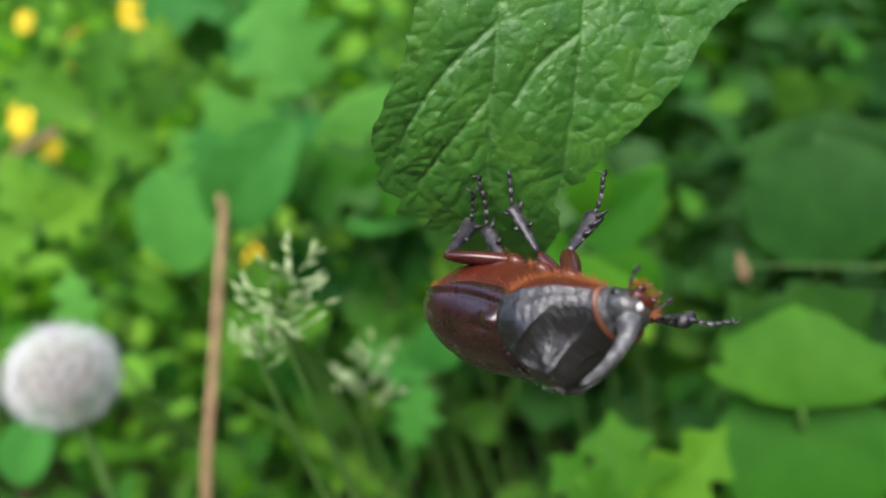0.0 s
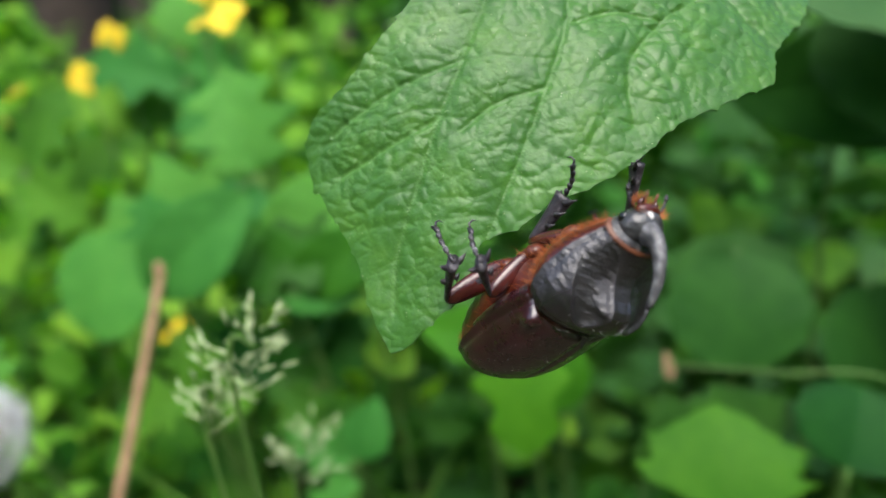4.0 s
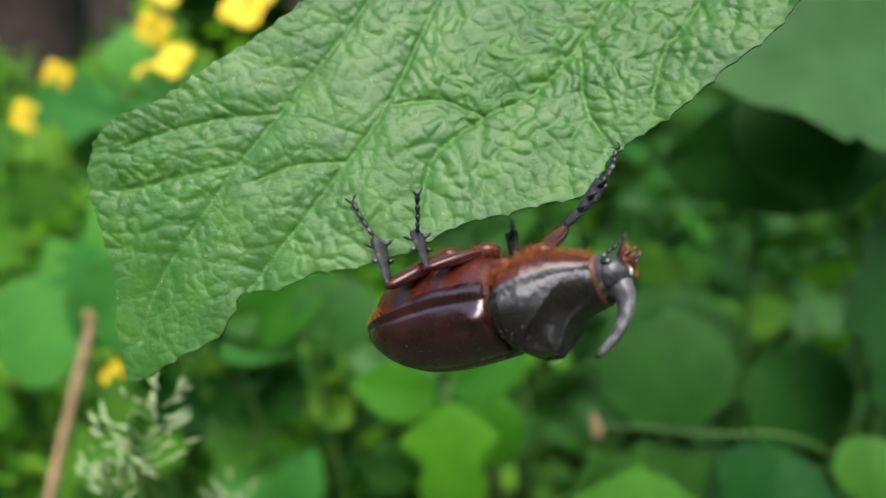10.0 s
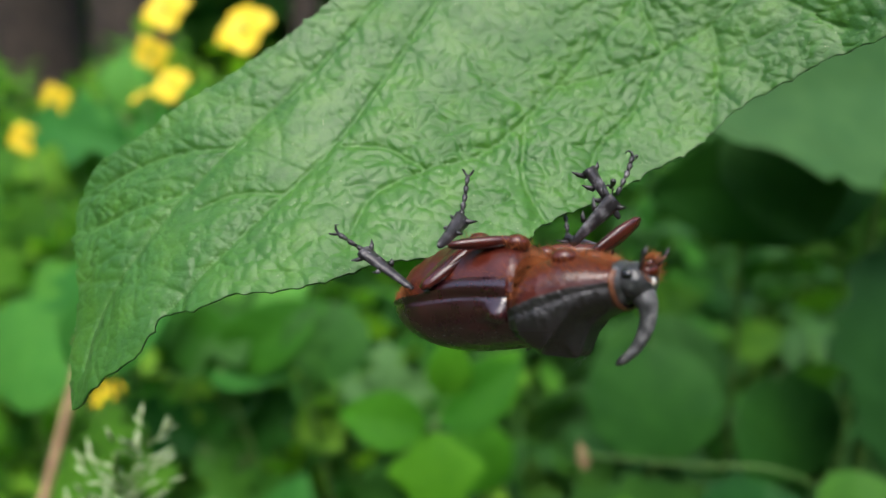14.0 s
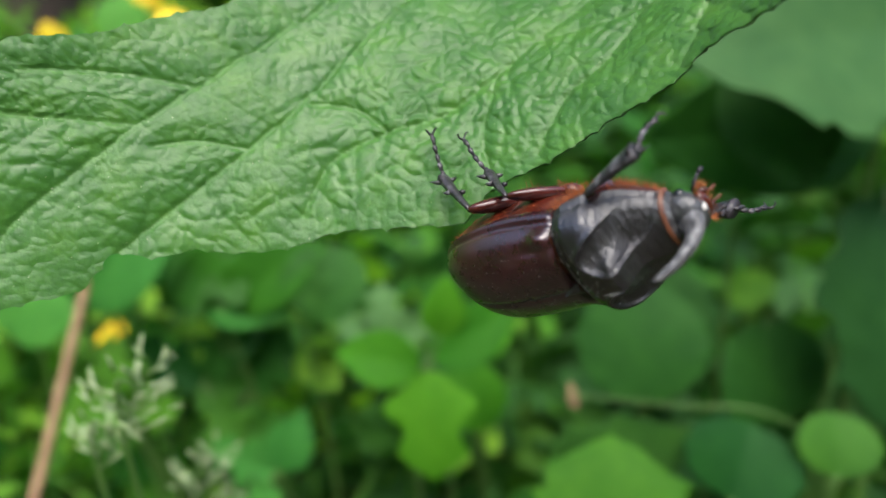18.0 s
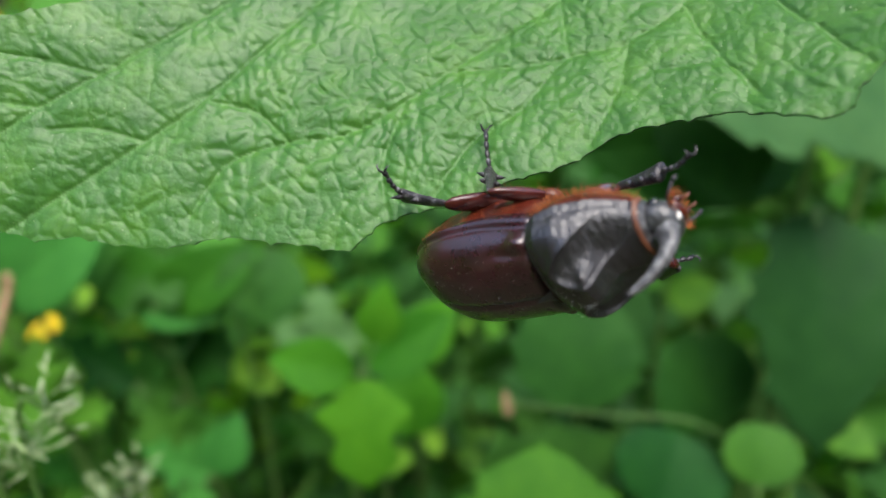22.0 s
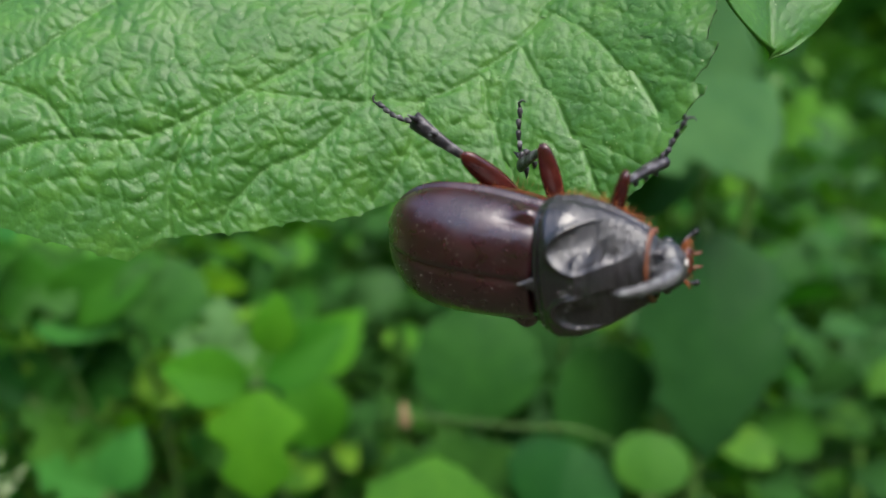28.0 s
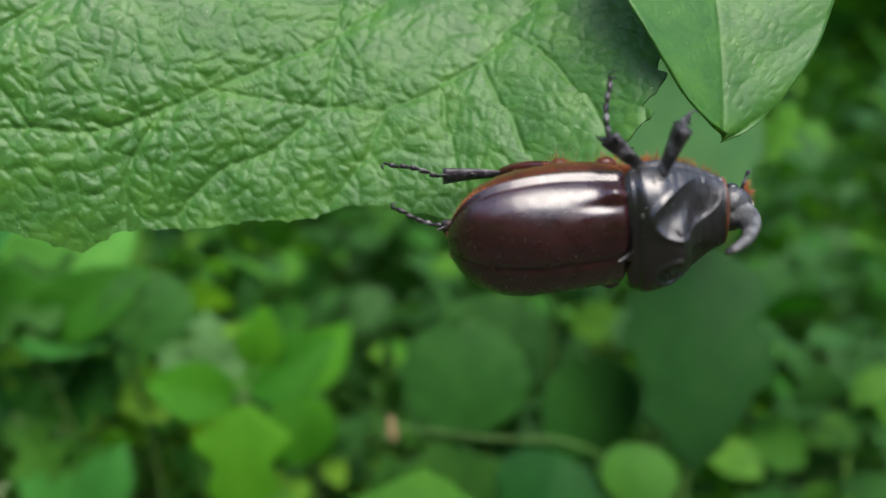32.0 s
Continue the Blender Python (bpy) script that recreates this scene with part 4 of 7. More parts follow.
beetle = build_beetle()
LEGS = {}
WAIST = Vector((0.5, 0, 1.0)) * MB
FORE_PARTS = ("shield", "chest", "collar", "neck", "head", "horn", "fore_fur", "fore_hip", "lint")
for leg_name, side in (("front", 1), ("middle", 1), ("hind", 1), ("front", -1), ("middle", -1), ("hind", -1)):
    LEGS[leg_name, side] = leg_parts(beetle, leg_name)


def bone(a, b, hint):
    """A pose at a with +x towards b."""
    x = (b - a).normalized()
    z = x.cross(hint)
    z = z.normalized() if z.length > 1e-6 else x.orthogonal()
    m = Matrix((x, z.cross(x), z)).transposed().to_4x4()
    m.translation = a
    return m

# ---- the ground and the far edge of the garden ----
def ground():
    n = 90
    g = np.linspace(-1, 1, n)
    x, y = np.meshgrid(np.sign(g) * np.abs(g) ** 3 * 60, np.sign(g) * np.abs(g) ** 3 * 60 + 1.0, indexing="ij")
    near = np.exp(-(x**2 + y**2) / 8)
    z = 0.03 * np.sin(x * 7.3 + 1) * np.cos(y * 6.1) * near
    me = grid_mesh("ground", np.stack([x, y, z], -1))
    return tagged(finish("ground", me, SOIL), "dark garden soil under the herbs", "ground", kind="structure")


ground()


def leaf_mesh(length, width, kind, fold=0.13, curl=0.25, lobes=3, rows=26, cols=12, seed=1, point=0.0):
    """A leaf blade from its base at the origin along +y, folded along its midrib, with a thin edge."""
    g = np.random.default_rng(seed)
    phase = g.uniform(0, 6, 4)
    pts = np.zeros((rows, cols * 2 + 1, 3))
    for i, s in enumerate(np.linspace(0, 1, rows)):
        if kind == "round":
            w = math.sqrt(max(1 - (2 * s - 1) ** 2, 0)) * (1 + 0.08 * abs(math.sin(s * 14 + phase[0])))
        elif kind == "lobed":
            w = (math.sin(math.pi * s**0.8) ** 0.7) * (0.72 + 0.28 * math.cos(2 * math.pi * (lobes * s - 0.25))) if 0 < s < 1 else 0
        elif kind == "broad":
            w = math.sin(math.pi * s**0.85) ** 0.62 if 0 < s < 1 else 0
        elif kind == "trefoil":
            w = math.sin(math.pi * s**0.75) ** 0.6 * (0.8 + 0.2 * math.cos(2 * math.pi * (2.2 * s + 0.3))) if 0 < s < 1 else 0
        elif kind == "toothed":
            w = math.sin(math.pi * s**0.7) ** 0.7 * (1 + 0.13 * (2 * abs((s * 11) % 1 - 0.5) - 0.5)) if 0 < s < 1 else 0
        else:
            w = math.sin(math.pi * s**0.75) ** 0.85 if 0 < s < 1 else 0
        w = max(w, 0.004)
        ragged = [1 + 0.10 * math.sin(s * 17 + phase[k]) + 0.07 * math.sin(s * 41 + phase[k + 1]) for k in (0, 2)] if kind == "toothed" else (1, 1)
        for j, c in enumerate(np.linspace(-1, 1, cols * 2 + 1)):
            x = c * w * width / 2 * ragged[c > 0]
            y = length * s + point * length * max(0, s - 0.7) / 0.3 * max(0, 1 - abs(c) * 2.2) + (0.06 * length * (1 - abs(c)) if kind in ("lobed", "toothed") else 0)
            vein = 0.010 * length * abs(math.sin(s * 12 + abs(c) * 3 + phase[1])) * abs(c)
            z = fold * abs(x) - curl * length * (s - 0.3) ** 2 + vein + 0.02 * length * math.sin(5 * s + phase[2]) * c
            pts[i, j] = (x, y, z)
    top = pts.reshape(-1, 3)
    r, c = rows, cols * 2 + 1
    idx = np.arange(r * c).reshape(r, c)
    f = np.stack([idx[:-1, :-1], idx[:-1, 1:], idx[1:, 1:], idx[1:, :-1]], -1).reshape(-1, 4)
    low = top - np.array((0, 0, 0.0004))
    n = r * c
    loop = idx[0, :-1].tolist() + idx[:-1, -1].tolist() + idx[-1, :0:-1].tolist() + idx[:0:-1, 0].tolist()
    rim = [[a, a + n, b + n, b] for a, b in zip(loop, loop[1:] + loop[:1])]
    me = bpy.data.meshes.new("blade")
    me.from_pydata(np.concatenate([top, low]).tolist(), [], f.tolist() + (f[:, ::-1] + n).tolist() + rim)
    me.update()
    return me


# ---- a second, small leaf that hangs in front ----
def build_small_leaf():
    t = thing("small_leaf", "small pale green leaf with a pointed tip hanging in front", "leaf")
    me = leaf_mesh(0.046, 0.034, "broad", 0.16, 0.3, rows=56, cols=28, seed=5)
    co = np.zeros(len(me.vertices) * 3, np.float32)
    me.vertices.foreach_get("co", co)
    x, y, _ = co.reshape(-1, 3).T * 1000
    side = np.abs((y - 0.9 * np.abs(x) + 1.5) % 7.5 - 3.75)
    vein = 0.7 * np.exp(-(x / 0.35) ** 2) + 0.4 * np.exp(-(side / 0.3) ** 2)
    me.attributes.new("vein", "FLOAT", "POINT").data.foreach_set("value", np.clip(vein, 0, 1).astype(np.float32))
    loops = np.zeros(len(me.loops), np.int32)
    me.loops.foreach_get("vertex_index", loops)
    me.uv_layers.new(name="UVMap").data.foreach_set("uv", (np.stack([x, y], 1) * 0.01)[loops].ravel().astype(np.float32))
    ob = finish("blade", me, BLADE, t)
    ob.matrix_basis = pose(0.0125, 0.0475, 0, 0, 0, 168)
    tube("stalk", [(0.018, 0.041, -0.003), (0.022, 0.055, -0.008), (0.032, 0.08, -0.02)], 0.0008, 0.0012, STALK, t, n=7, steps=10)
    return t


small_leaf = build_small_leaf()


def compound(name, label, mat, base, leaflets, foot, group="", stalk=0.0011):
    """A leaf of one or more leaflets round one point, on a stalk down to its foot."""
    t = thing(name, label, "leaf", group)
    for i, (p, turn, tip, side, length, width, kind) in enumerate(leaflets):
        ob = finish("blade", leaf_mesh(length, width, kind, seed=i + int(abs(p[0]) * 9999)), mat, t)
        ob.matrix_basis = facing(p, turn, tip, side)
        q = Vector(p)
        if (q - Vector(base)).length > 0.002:
            tube("leaf_stalk", [base, (Vector(base) + q) / 2 + Vector((0, 0.001, -0.001)), p], stalk * 0.8, stalk * 0.6, STALK, t, n=6, steps=6)
    b, f = Vector(base), Vector(foot)
    tube("stem", [b, b.lerp(f, 0.4) + Vector((0.004, 0.012, 0.01)), f], stalk, stalk * 1.5, STALK, t, n=7, steps=12)
    return t


compound("celandine_leaf", "fresh green three-part leaf with lobed leaflets, catching the light", FRESH, (-0.0214, 0.2667, 0.3003),
         [((-0.0209, 0.2663, 0.2987), -86, 8, 0, 0.0420, 0.0366, "trefoil"), ((-0.0240, 0.2666, 0.3003), 172, 0, 8, 0.0345, 0.0226, "ovate"), ((-0.0193, 0.2672, 0.3020), 36, 0, -8, 0.0377, 0.0248, "ovate"), ((-0.0167, 0.2698, 0.3107), 84, 15, 5, 0.0248, 0.0172, "ovate")], (-0.001, 0.317, 0.0))
compound("celandine_leaf", "pale lobed leaf behind the bright three-part leaf", PALE, (-0.0420, 0.3016, 0.2969),
         [((-0.0420, 0.3016, 0.2969), 95, 0, 10, 0.0244, 0.0219, "lobed"), ((-0.0408, 0.3016, 0.2969), 20, 0, 0, 0.0219, 0.0195, "lobed"), ((-0.0432, 0.3015, 0.2969), 165, 0, 0, 0.0219, 0.0195, "lobed")], (-0.022, 0.352, 0.0))
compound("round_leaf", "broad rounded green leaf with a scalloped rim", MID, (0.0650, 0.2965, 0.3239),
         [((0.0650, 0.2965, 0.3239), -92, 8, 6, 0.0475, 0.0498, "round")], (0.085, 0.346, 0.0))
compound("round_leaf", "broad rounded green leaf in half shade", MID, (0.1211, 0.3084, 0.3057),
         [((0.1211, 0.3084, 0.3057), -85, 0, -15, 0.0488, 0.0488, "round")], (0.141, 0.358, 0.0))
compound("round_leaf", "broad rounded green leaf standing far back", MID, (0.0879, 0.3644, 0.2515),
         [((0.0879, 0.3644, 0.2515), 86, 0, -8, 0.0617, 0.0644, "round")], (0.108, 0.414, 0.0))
compound("round_leaf", "fresh oval leaf peeping out behind the big leaf", FRESH, (-0.0101, 0.3193, 0.2806),
         [((-0.0101, 0.3193, 0.2806), 50, 0, 0, 0.0390, 0.0268, "ovate")], (0.010, 0.369, 0.0))
compound("round_leaf", "fresh rounded leaf low behind the beetle", FRESH, (-0.0066, 0.3194, 0.2789),
         [((-0.0079, 0.3187, 0.2780), -80, 10, 0, 0.0317, 0.0317, "round")], (0.013, 0.369, 0.0))
compound("nettle_leaf", "toothed green leaf with a pale patch", MID, (0.0259, 0.2706, 0.2358),
         [((0.0259, 0.2706, 0.2358), 28, 0, 10, 0.0646, 0.0538, "toothed")], (0.046, 0.321, 0.0))
compound("nettle_leaf", "small bleached leaf among green ones", PALE, (0.0606, 0.2741, 0.2319),
         [((0.0606, 0.2741, 0.2319), 60, 0, 0, 0.0319, 0.0277, "ovate")], (0.081, 0.324, 0.0))
compound("celandine_leaf", "sunlit scalloped leaf standing close in front", HERB, (0.0467, 0.2229, 0.2157),
         [((0.0467, 0.2229, 0.2157), 92, -12, 0, 0.0475, 0.0530, "round")], (0.067, 0.273, 0.0))
compound("celandine_leaf", "sunlit lobed leaf standing close in front", HERB, (-0.0102, 0.2057, 0.2343),
         [((-0.0102, 0.2057, 0.2343), 98, -15, 0, 0.0323, 0.0349, "lobed"), ((-0.0068, 0.2063, 0.2338), 40, -15, 0, 0.0384, 0.0297, "lobed"), ((-0.0152, 0.2051, 0.2359), 140, -15, 0, 0.0262, 0.0245, "lobed")], (0.010, 0.256, 0.0))
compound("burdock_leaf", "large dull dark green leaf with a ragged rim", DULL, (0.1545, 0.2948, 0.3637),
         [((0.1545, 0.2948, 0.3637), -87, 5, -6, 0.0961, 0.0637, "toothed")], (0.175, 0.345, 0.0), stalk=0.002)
compound("round_leaf", "rounded green leaf with a notched rim", GREEN, (0.1296, 0.2532, 0.2655),
         [((0.1296, 0.2532, 0.2655), 85, -8, 0, 0.0234, 0.0298, "round")], (0.150, 0.303, 0.0))
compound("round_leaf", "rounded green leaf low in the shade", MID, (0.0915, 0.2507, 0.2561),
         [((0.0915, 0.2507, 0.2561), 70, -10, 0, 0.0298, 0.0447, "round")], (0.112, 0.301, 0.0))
compound("nettle_leaf", "toothed yellow-green leaf with a bleached patch", HERB, (0.0446, 0.2327, 0.2539),
         [((0.0446, 0.2327, 0.2539), 85, -18, 0, 0.0328, 0.0538, "toothed")], (0.065, 0.283, 0.0))
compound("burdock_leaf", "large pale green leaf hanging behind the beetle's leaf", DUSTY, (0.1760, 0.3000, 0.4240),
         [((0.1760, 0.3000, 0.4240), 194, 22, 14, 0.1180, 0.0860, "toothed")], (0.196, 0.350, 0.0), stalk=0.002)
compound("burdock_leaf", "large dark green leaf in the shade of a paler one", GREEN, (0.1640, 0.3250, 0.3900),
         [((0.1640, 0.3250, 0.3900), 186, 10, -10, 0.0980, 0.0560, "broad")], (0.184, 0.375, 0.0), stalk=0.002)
compound("round_leaf", "dark bluish green leaf hanging behind the big leaf", MID, (0.1020, 0.3060, 0.4150),
         [((0.1020, 0.3060, 0.4150), -70, 12, 8, 0.0560, 0.0440, "broad")], (0.122, 0.356, 0.0))
compound("celandine_leaf", "bright soft green leaf under the big leaf", SOFT, (-0.1751, 0.2943, 0.3129),
         [((-0.1751, 0.2943, 0.3129), 42, 8, 5, 0.0600, 0.0380, "broad")], (-0.155, 0.344, 0.0))
compound("celandine_leaf", "long bright green leaf in the shade of the big leaf", HERB, (-0.1193, 0.3147, 0.3061),
         [((-0.1193, 0.3147, 0.3061), 30, 5, 5, 0.0560, 0.0300, "ovate"), ((-0.1193, 0.3147, 0.3061), 130, 5, 5, 0.0420, 0.0300, "ovate")], (-0.099, 0.365, 0.0))
compound("celandine_leaf", "broad light green leaf beside the big leaf", SOFT, (-0.132, 0.3223, 0.3166),
         [((-0.132, 0.3223, 0.3166), 35, 8, 5, 0.0640, 0.0440, "broad"), ((-0.132, 0.3223, 0.3166), -20, 8, 5, 0.0480, 0.0340, "ovate")], (-0.112, 0.372, 0.0))
compound("celandine_leaf", "large soft green leaf of rounded lobes", SOFT, (-0.1419, 0.3502, 0.3522),
         [((-0.1425, 0.3511, 0.3547), 108, 6, 6, 0.0536, 0.0617, "lobed"), ((-0.1454, 0.3490, 0.3515), 203, 6, 0, 0.0885, 0.0577, "lobed"), ((-0.1925, 0.3273, 0.3268), 232, 6, 8, 0.0509, 0.0509, "round"), ((-0.1430, 0.3484, 0.3486), 240, 10, -8, 0.0536, 0.0483, "lobed")], (-0.122, 0.400, 0.0))
compound("celandine_leaf", "soft green lobed leaf in half shade", SOFT, (-0.1747, 0.3109, 0.3218),
         [((-0.1820, 0.3102, 0.3193), 15, 6, 6, 0.0561, 0.0414, "lobed"), ((-0.1773, 0.3116, 0.3241), 100, 6, 0, 0.0293, 0.0317, "lobed")], (-0.155, 0.361, 0.0))
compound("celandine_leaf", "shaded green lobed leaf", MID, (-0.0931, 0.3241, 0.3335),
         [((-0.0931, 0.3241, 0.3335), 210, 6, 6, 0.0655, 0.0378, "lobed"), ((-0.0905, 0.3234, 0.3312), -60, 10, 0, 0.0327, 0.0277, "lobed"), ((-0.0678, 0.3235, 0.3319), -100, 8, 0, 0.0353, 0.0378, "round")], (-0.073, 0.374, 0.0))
compound("celandine_leaf", "soft green lobed leaf of a flowering herb", SOFT, (-0.2050, 0.4240, 0.3994),
         [((-0.2050, 0.4240, 0.3994), 170, 5, 5, 0.0683, 0.0423, "lobed"), ((-0.2034, 0.4233, 0.3962), -60, 5, 5, 0.0488, 0.0455, "lobed")], (-0.185, 0.474, 0.0))
compound("celandine_leaf", "soft green lobed leaf of a flowering herb", SOFT, (-0.2208, 0.4486, 0.4147),
         [((-0.2208, 0.4486, 0.4147), 190, 5, 5, 0.0512, 0.0444, "lobed"), ((-0.2174, 0.4496, 0.4180), 80, 5, 5, 0.0410, 0.0375, "ovate"), ((-0.2140, 0.4482, 0.4113), -20, 5, 5, 0.0444, 0.0410, "lobed")], (-0.201, 0.499, 0.0))
compound("celandine_leaf", "yellow-green lobed leaf, coloured lighter for open light", LIGHT, (-0.3064, 0.4100, 0.3521),
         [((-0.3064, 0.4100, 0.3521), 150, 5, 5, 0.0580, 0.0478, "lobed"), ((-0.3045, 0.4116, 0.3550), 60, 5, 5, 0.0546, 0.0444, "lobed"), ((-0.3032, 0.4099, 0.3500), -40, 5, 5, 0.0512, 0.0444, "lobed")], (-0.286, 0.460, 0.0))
compound("celandine_leaf", "yellow-green lobed leaf, coloured lighter for open light", LIGHT, (-0.2643, 0.4605, 0.3689),
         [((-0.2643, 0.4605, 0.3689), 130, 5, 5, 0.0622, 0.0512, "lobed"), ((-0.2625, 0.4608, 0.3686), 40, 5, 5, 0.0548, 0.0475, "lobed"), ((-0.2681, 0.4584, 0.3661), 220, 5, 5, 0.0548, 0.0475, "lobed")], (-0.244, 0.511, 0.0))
compound("celandine_leaf", "yellow-green lobed leaf, coloured lighter for open light", LIGHT, (-0.3103, 0.3449, 0.3047),
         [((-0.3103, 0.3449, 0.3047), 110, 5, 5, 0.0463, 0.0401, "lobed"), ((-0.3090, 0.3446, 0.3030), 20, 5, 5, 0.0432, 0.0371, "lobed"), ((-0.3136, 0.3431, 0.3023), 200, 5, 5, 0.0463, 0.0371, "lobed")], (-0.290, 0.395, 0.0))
compound("celandine_leaf", "soft green lobed leaf beside the dandelion", SOFT, (-0.2303, 0.2640, 0.2768),
         [((-0.2303, 0.2640, 0.2768), 100, 5, 5, 0.0317, 0.0268, "lobed"), ((-0.2685, 0.2329, 0.2243), 60, -10, 5, 0.0390, 0.0244, "ovate")], (-0.210, 0.314, 0.0))
compound("celandine_leaf", "soft green lobed leaf low in the bed", LIGHT, (-0.1631, 0.2977, 0.2650),
         [((-0.1631, 0.2977, 0.2650), 200, 5, 5, 0.0364, 0.0286, "lobed"), ((-0.1629, 0.2987, 0.2673), 100, 5, 5, 0.0286, 0.0260, "lobed")], (-0.143, 0.348, 0.0))
compound("celandine_leaf", "soft green leaf low in the bed", SOFT, (-0.0993, 0.3163, 0.2190),
         [((-0.0993, 0.3163, 0.2190), 160, 5, 5, 0.0359, 0.0276, "lobed"), ((-0.0980, 0.3166, 0.2188), 70, 5, 5, 0.0332, 0.0249, "ovate"), ((-0.1025, 0.3137, 0.2144), 250, 5, 5, 0.0359, 0.0304, "lobed")], (-0.079, 0.366, 0.0))
compound("celandine_leaf", "soft green leaf low in the bed", GREEN, (-0.1198, 0.3361, 0.2504),
         [((-0.1198, 0.3361, 0.2504), 160, 5, 5, 0.0414, 0.0332, "lobed"), ((-0.1170, 0.3362, 0.2504), 60, 5, 5, 0.0414, 0.0332, "lobed"), ((-0.1198, 0.3350, 0.2450), -50, 5, 5, 0.0359, 0.0332, "lobed")], (-0.100, 0.386, 0.0))
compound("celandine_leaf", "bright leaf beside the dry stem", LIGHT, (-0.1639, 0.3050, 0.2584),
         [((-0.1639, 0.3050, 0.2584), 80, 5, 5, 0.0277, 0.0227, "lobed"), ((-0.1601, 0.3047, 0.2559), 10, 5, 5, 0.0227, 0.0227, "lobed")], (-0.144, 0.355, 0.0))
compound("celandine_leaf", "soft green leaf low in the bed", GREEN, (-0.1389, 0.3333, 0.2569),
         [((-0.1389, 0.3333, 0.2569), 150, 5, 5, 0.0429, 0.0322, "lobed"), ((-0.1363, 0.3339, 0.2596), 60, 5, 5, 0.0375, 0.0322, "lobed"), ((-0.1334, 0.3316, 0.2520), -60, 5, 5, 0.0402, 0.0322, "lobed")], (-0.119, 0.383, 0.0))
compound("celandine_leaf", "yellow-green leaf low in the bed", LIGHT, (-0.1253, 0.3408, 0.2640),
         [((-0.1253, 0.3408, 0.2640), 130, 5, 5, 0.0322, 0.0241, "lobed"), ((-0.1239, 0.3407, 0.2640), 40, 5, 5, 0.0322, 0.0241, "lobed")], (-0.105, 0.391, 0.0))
compound("celandine_leaf", "bright leaf behind the far bed", LIGHT, (0.2148, 0.5581, 0.4611),
         [((0.2148, 0.5581, 0.4611), 120, 5, 5, 0.0813, 0.0691, "lobed"), ((0.2189, 0.5583, 0.4611), 20, 5, 5, 0.0731, 0.0609, "lobed"), ((0.2188, 0.5567, 0.4531), 250, 5, 5, 0.0609, 0.0609, "lobed")], (0.235, 0.608, 0.0))
compound("celandine_leaf", "bright small leaf in the gap of the herbs", LIGHT, (0.2028, 0.3687, 0.3641),
         [((0.2028, 0.3687, 0.3641), 100, 5, 5, 0.0322, 0.0234, "lobed"), ((0.2250, 0.3736, 0.3911), 60, 5, 5, 0.0351, 0.0293, "lobed"), ((0.2028, 0.3687, 0.3641), -60, 5, 5, 0.0176, 0.0176, "ovate")], (0.223, 0.419, 0.0))


# ---- dry stem, twig and grass heads ----
dry = thing("dry_stem", "bare dry brown stem with a withered tip", "stem")
tube("stalk", [(-0.169, 0.2954, 0.320), (-0.1735, 0.262, 0.265), (-0.178, 0.231, 0.21), (-0.187, 0.20, 0.10), (-0.19, 0.2, 0.0)], 0.0018, 0.003, STRAW, dry, n=9, steps=24)
finish("withered_tip", grid_mesh("withered_tip", ellipsoid((-169, 295.4, 322), (2.6, 2.6, 4.5)), True, True), STRAW, dry)
twig = thing("fallen_stalk", "thin pale stalk with a small brown bract", "stem")
tube("stalk", [(0.034, 0.2725, 0.2865), (0.075, 0.272, 0.283), (0.12, 0.27, 0.277), (0.2, 0.3, 0.2), (0.22, 0.33, 0.0)], 0.0005, 0.0009, STALK, twig, n=6, steps=24)
br = finish("bract", leaf_mesh(0.011, 0.004, "ovate"), STRAW, twig, "withered brown bract")
br.matrix_basis = facing((0.036, 0.271, 0.281), 100)
straw = thing("straw", "bleached curved blade of dry grass", "grass blade")
tube("blade", [(-0.325, 0.40, 0.345), (-0.36, 0.40, 0.335), (-0.40, 0.39, 0.315), (-0.44, 0.38, 0.24), (-0.45, 0.38, 0.0)], 0.003, 0.001, STRAW, straw, n=6, steps=18)


def grass_head(at, foot, seed, size=1.0):
    g = np.random.default_rng(seed)
    t = thing("grass_head", "pale loose seed head of meadow grass", "grass", "grass heads")
    at, foot = Vector(at), Vector(foot)
    tube("culm", [at + Vector((0.01, 0, 0.02)) * size, at, at.lerp(foot, 0.5) + Vector((0.01, 0, 0.01)), foot], 0.0005, 0.001, STALK, t, n=6, steps=16)
    pieces = []
    for k in range(9):
        f = k / 8
        root = at + Vector((0.012 * f, 0, 0.026 * f)) * size
        way = Vector((math.cos(k * 2.4) * 1.0, 0.5 * math.sin(k * 2.4), 0.5 + 0.3 * g.random())).normalized()
        reach = (0.017 * (1 - 0.7 * f) + 0.004) * size
        for m in range(4):
            p = root + way * reach * (0.35 + 0.65 * m / 3) + Vector(g.normal(0, 0.0012, 3))
            d = (way + Vector(g.normal(0, 0.4, 3))).normalized()
            q = tube_points([p, p + d * 0.0035 * size, p + d * 0.007 * size], [0.0002, 0.0007 * size, 0.0001], 6)
            pieces.append((q, ring_faces(3, 6)))
        pieces.append((tube_points([root, root + way * reach], [0.0002, 0.00015], 5), ring_faces(2, 5)))
    tagged(finish("panicle", merge("panicle", pieces), SPIKELET, t, "pale green panicle"), kind="stuff")
    return t


grass_head((-0.0833, 0.1609, 0.3298), (-0.093, 0.211, 0.0), 3, 0.62)
grass_head((-0.0930, 0.1650, 0.3186), (-0.103, 0.215, 0.0), 4, 0.5)
grass_head((-0.0872, 0.2013, 0.2823), (-0.097, 0.251, 0.0), 6, 0.6)


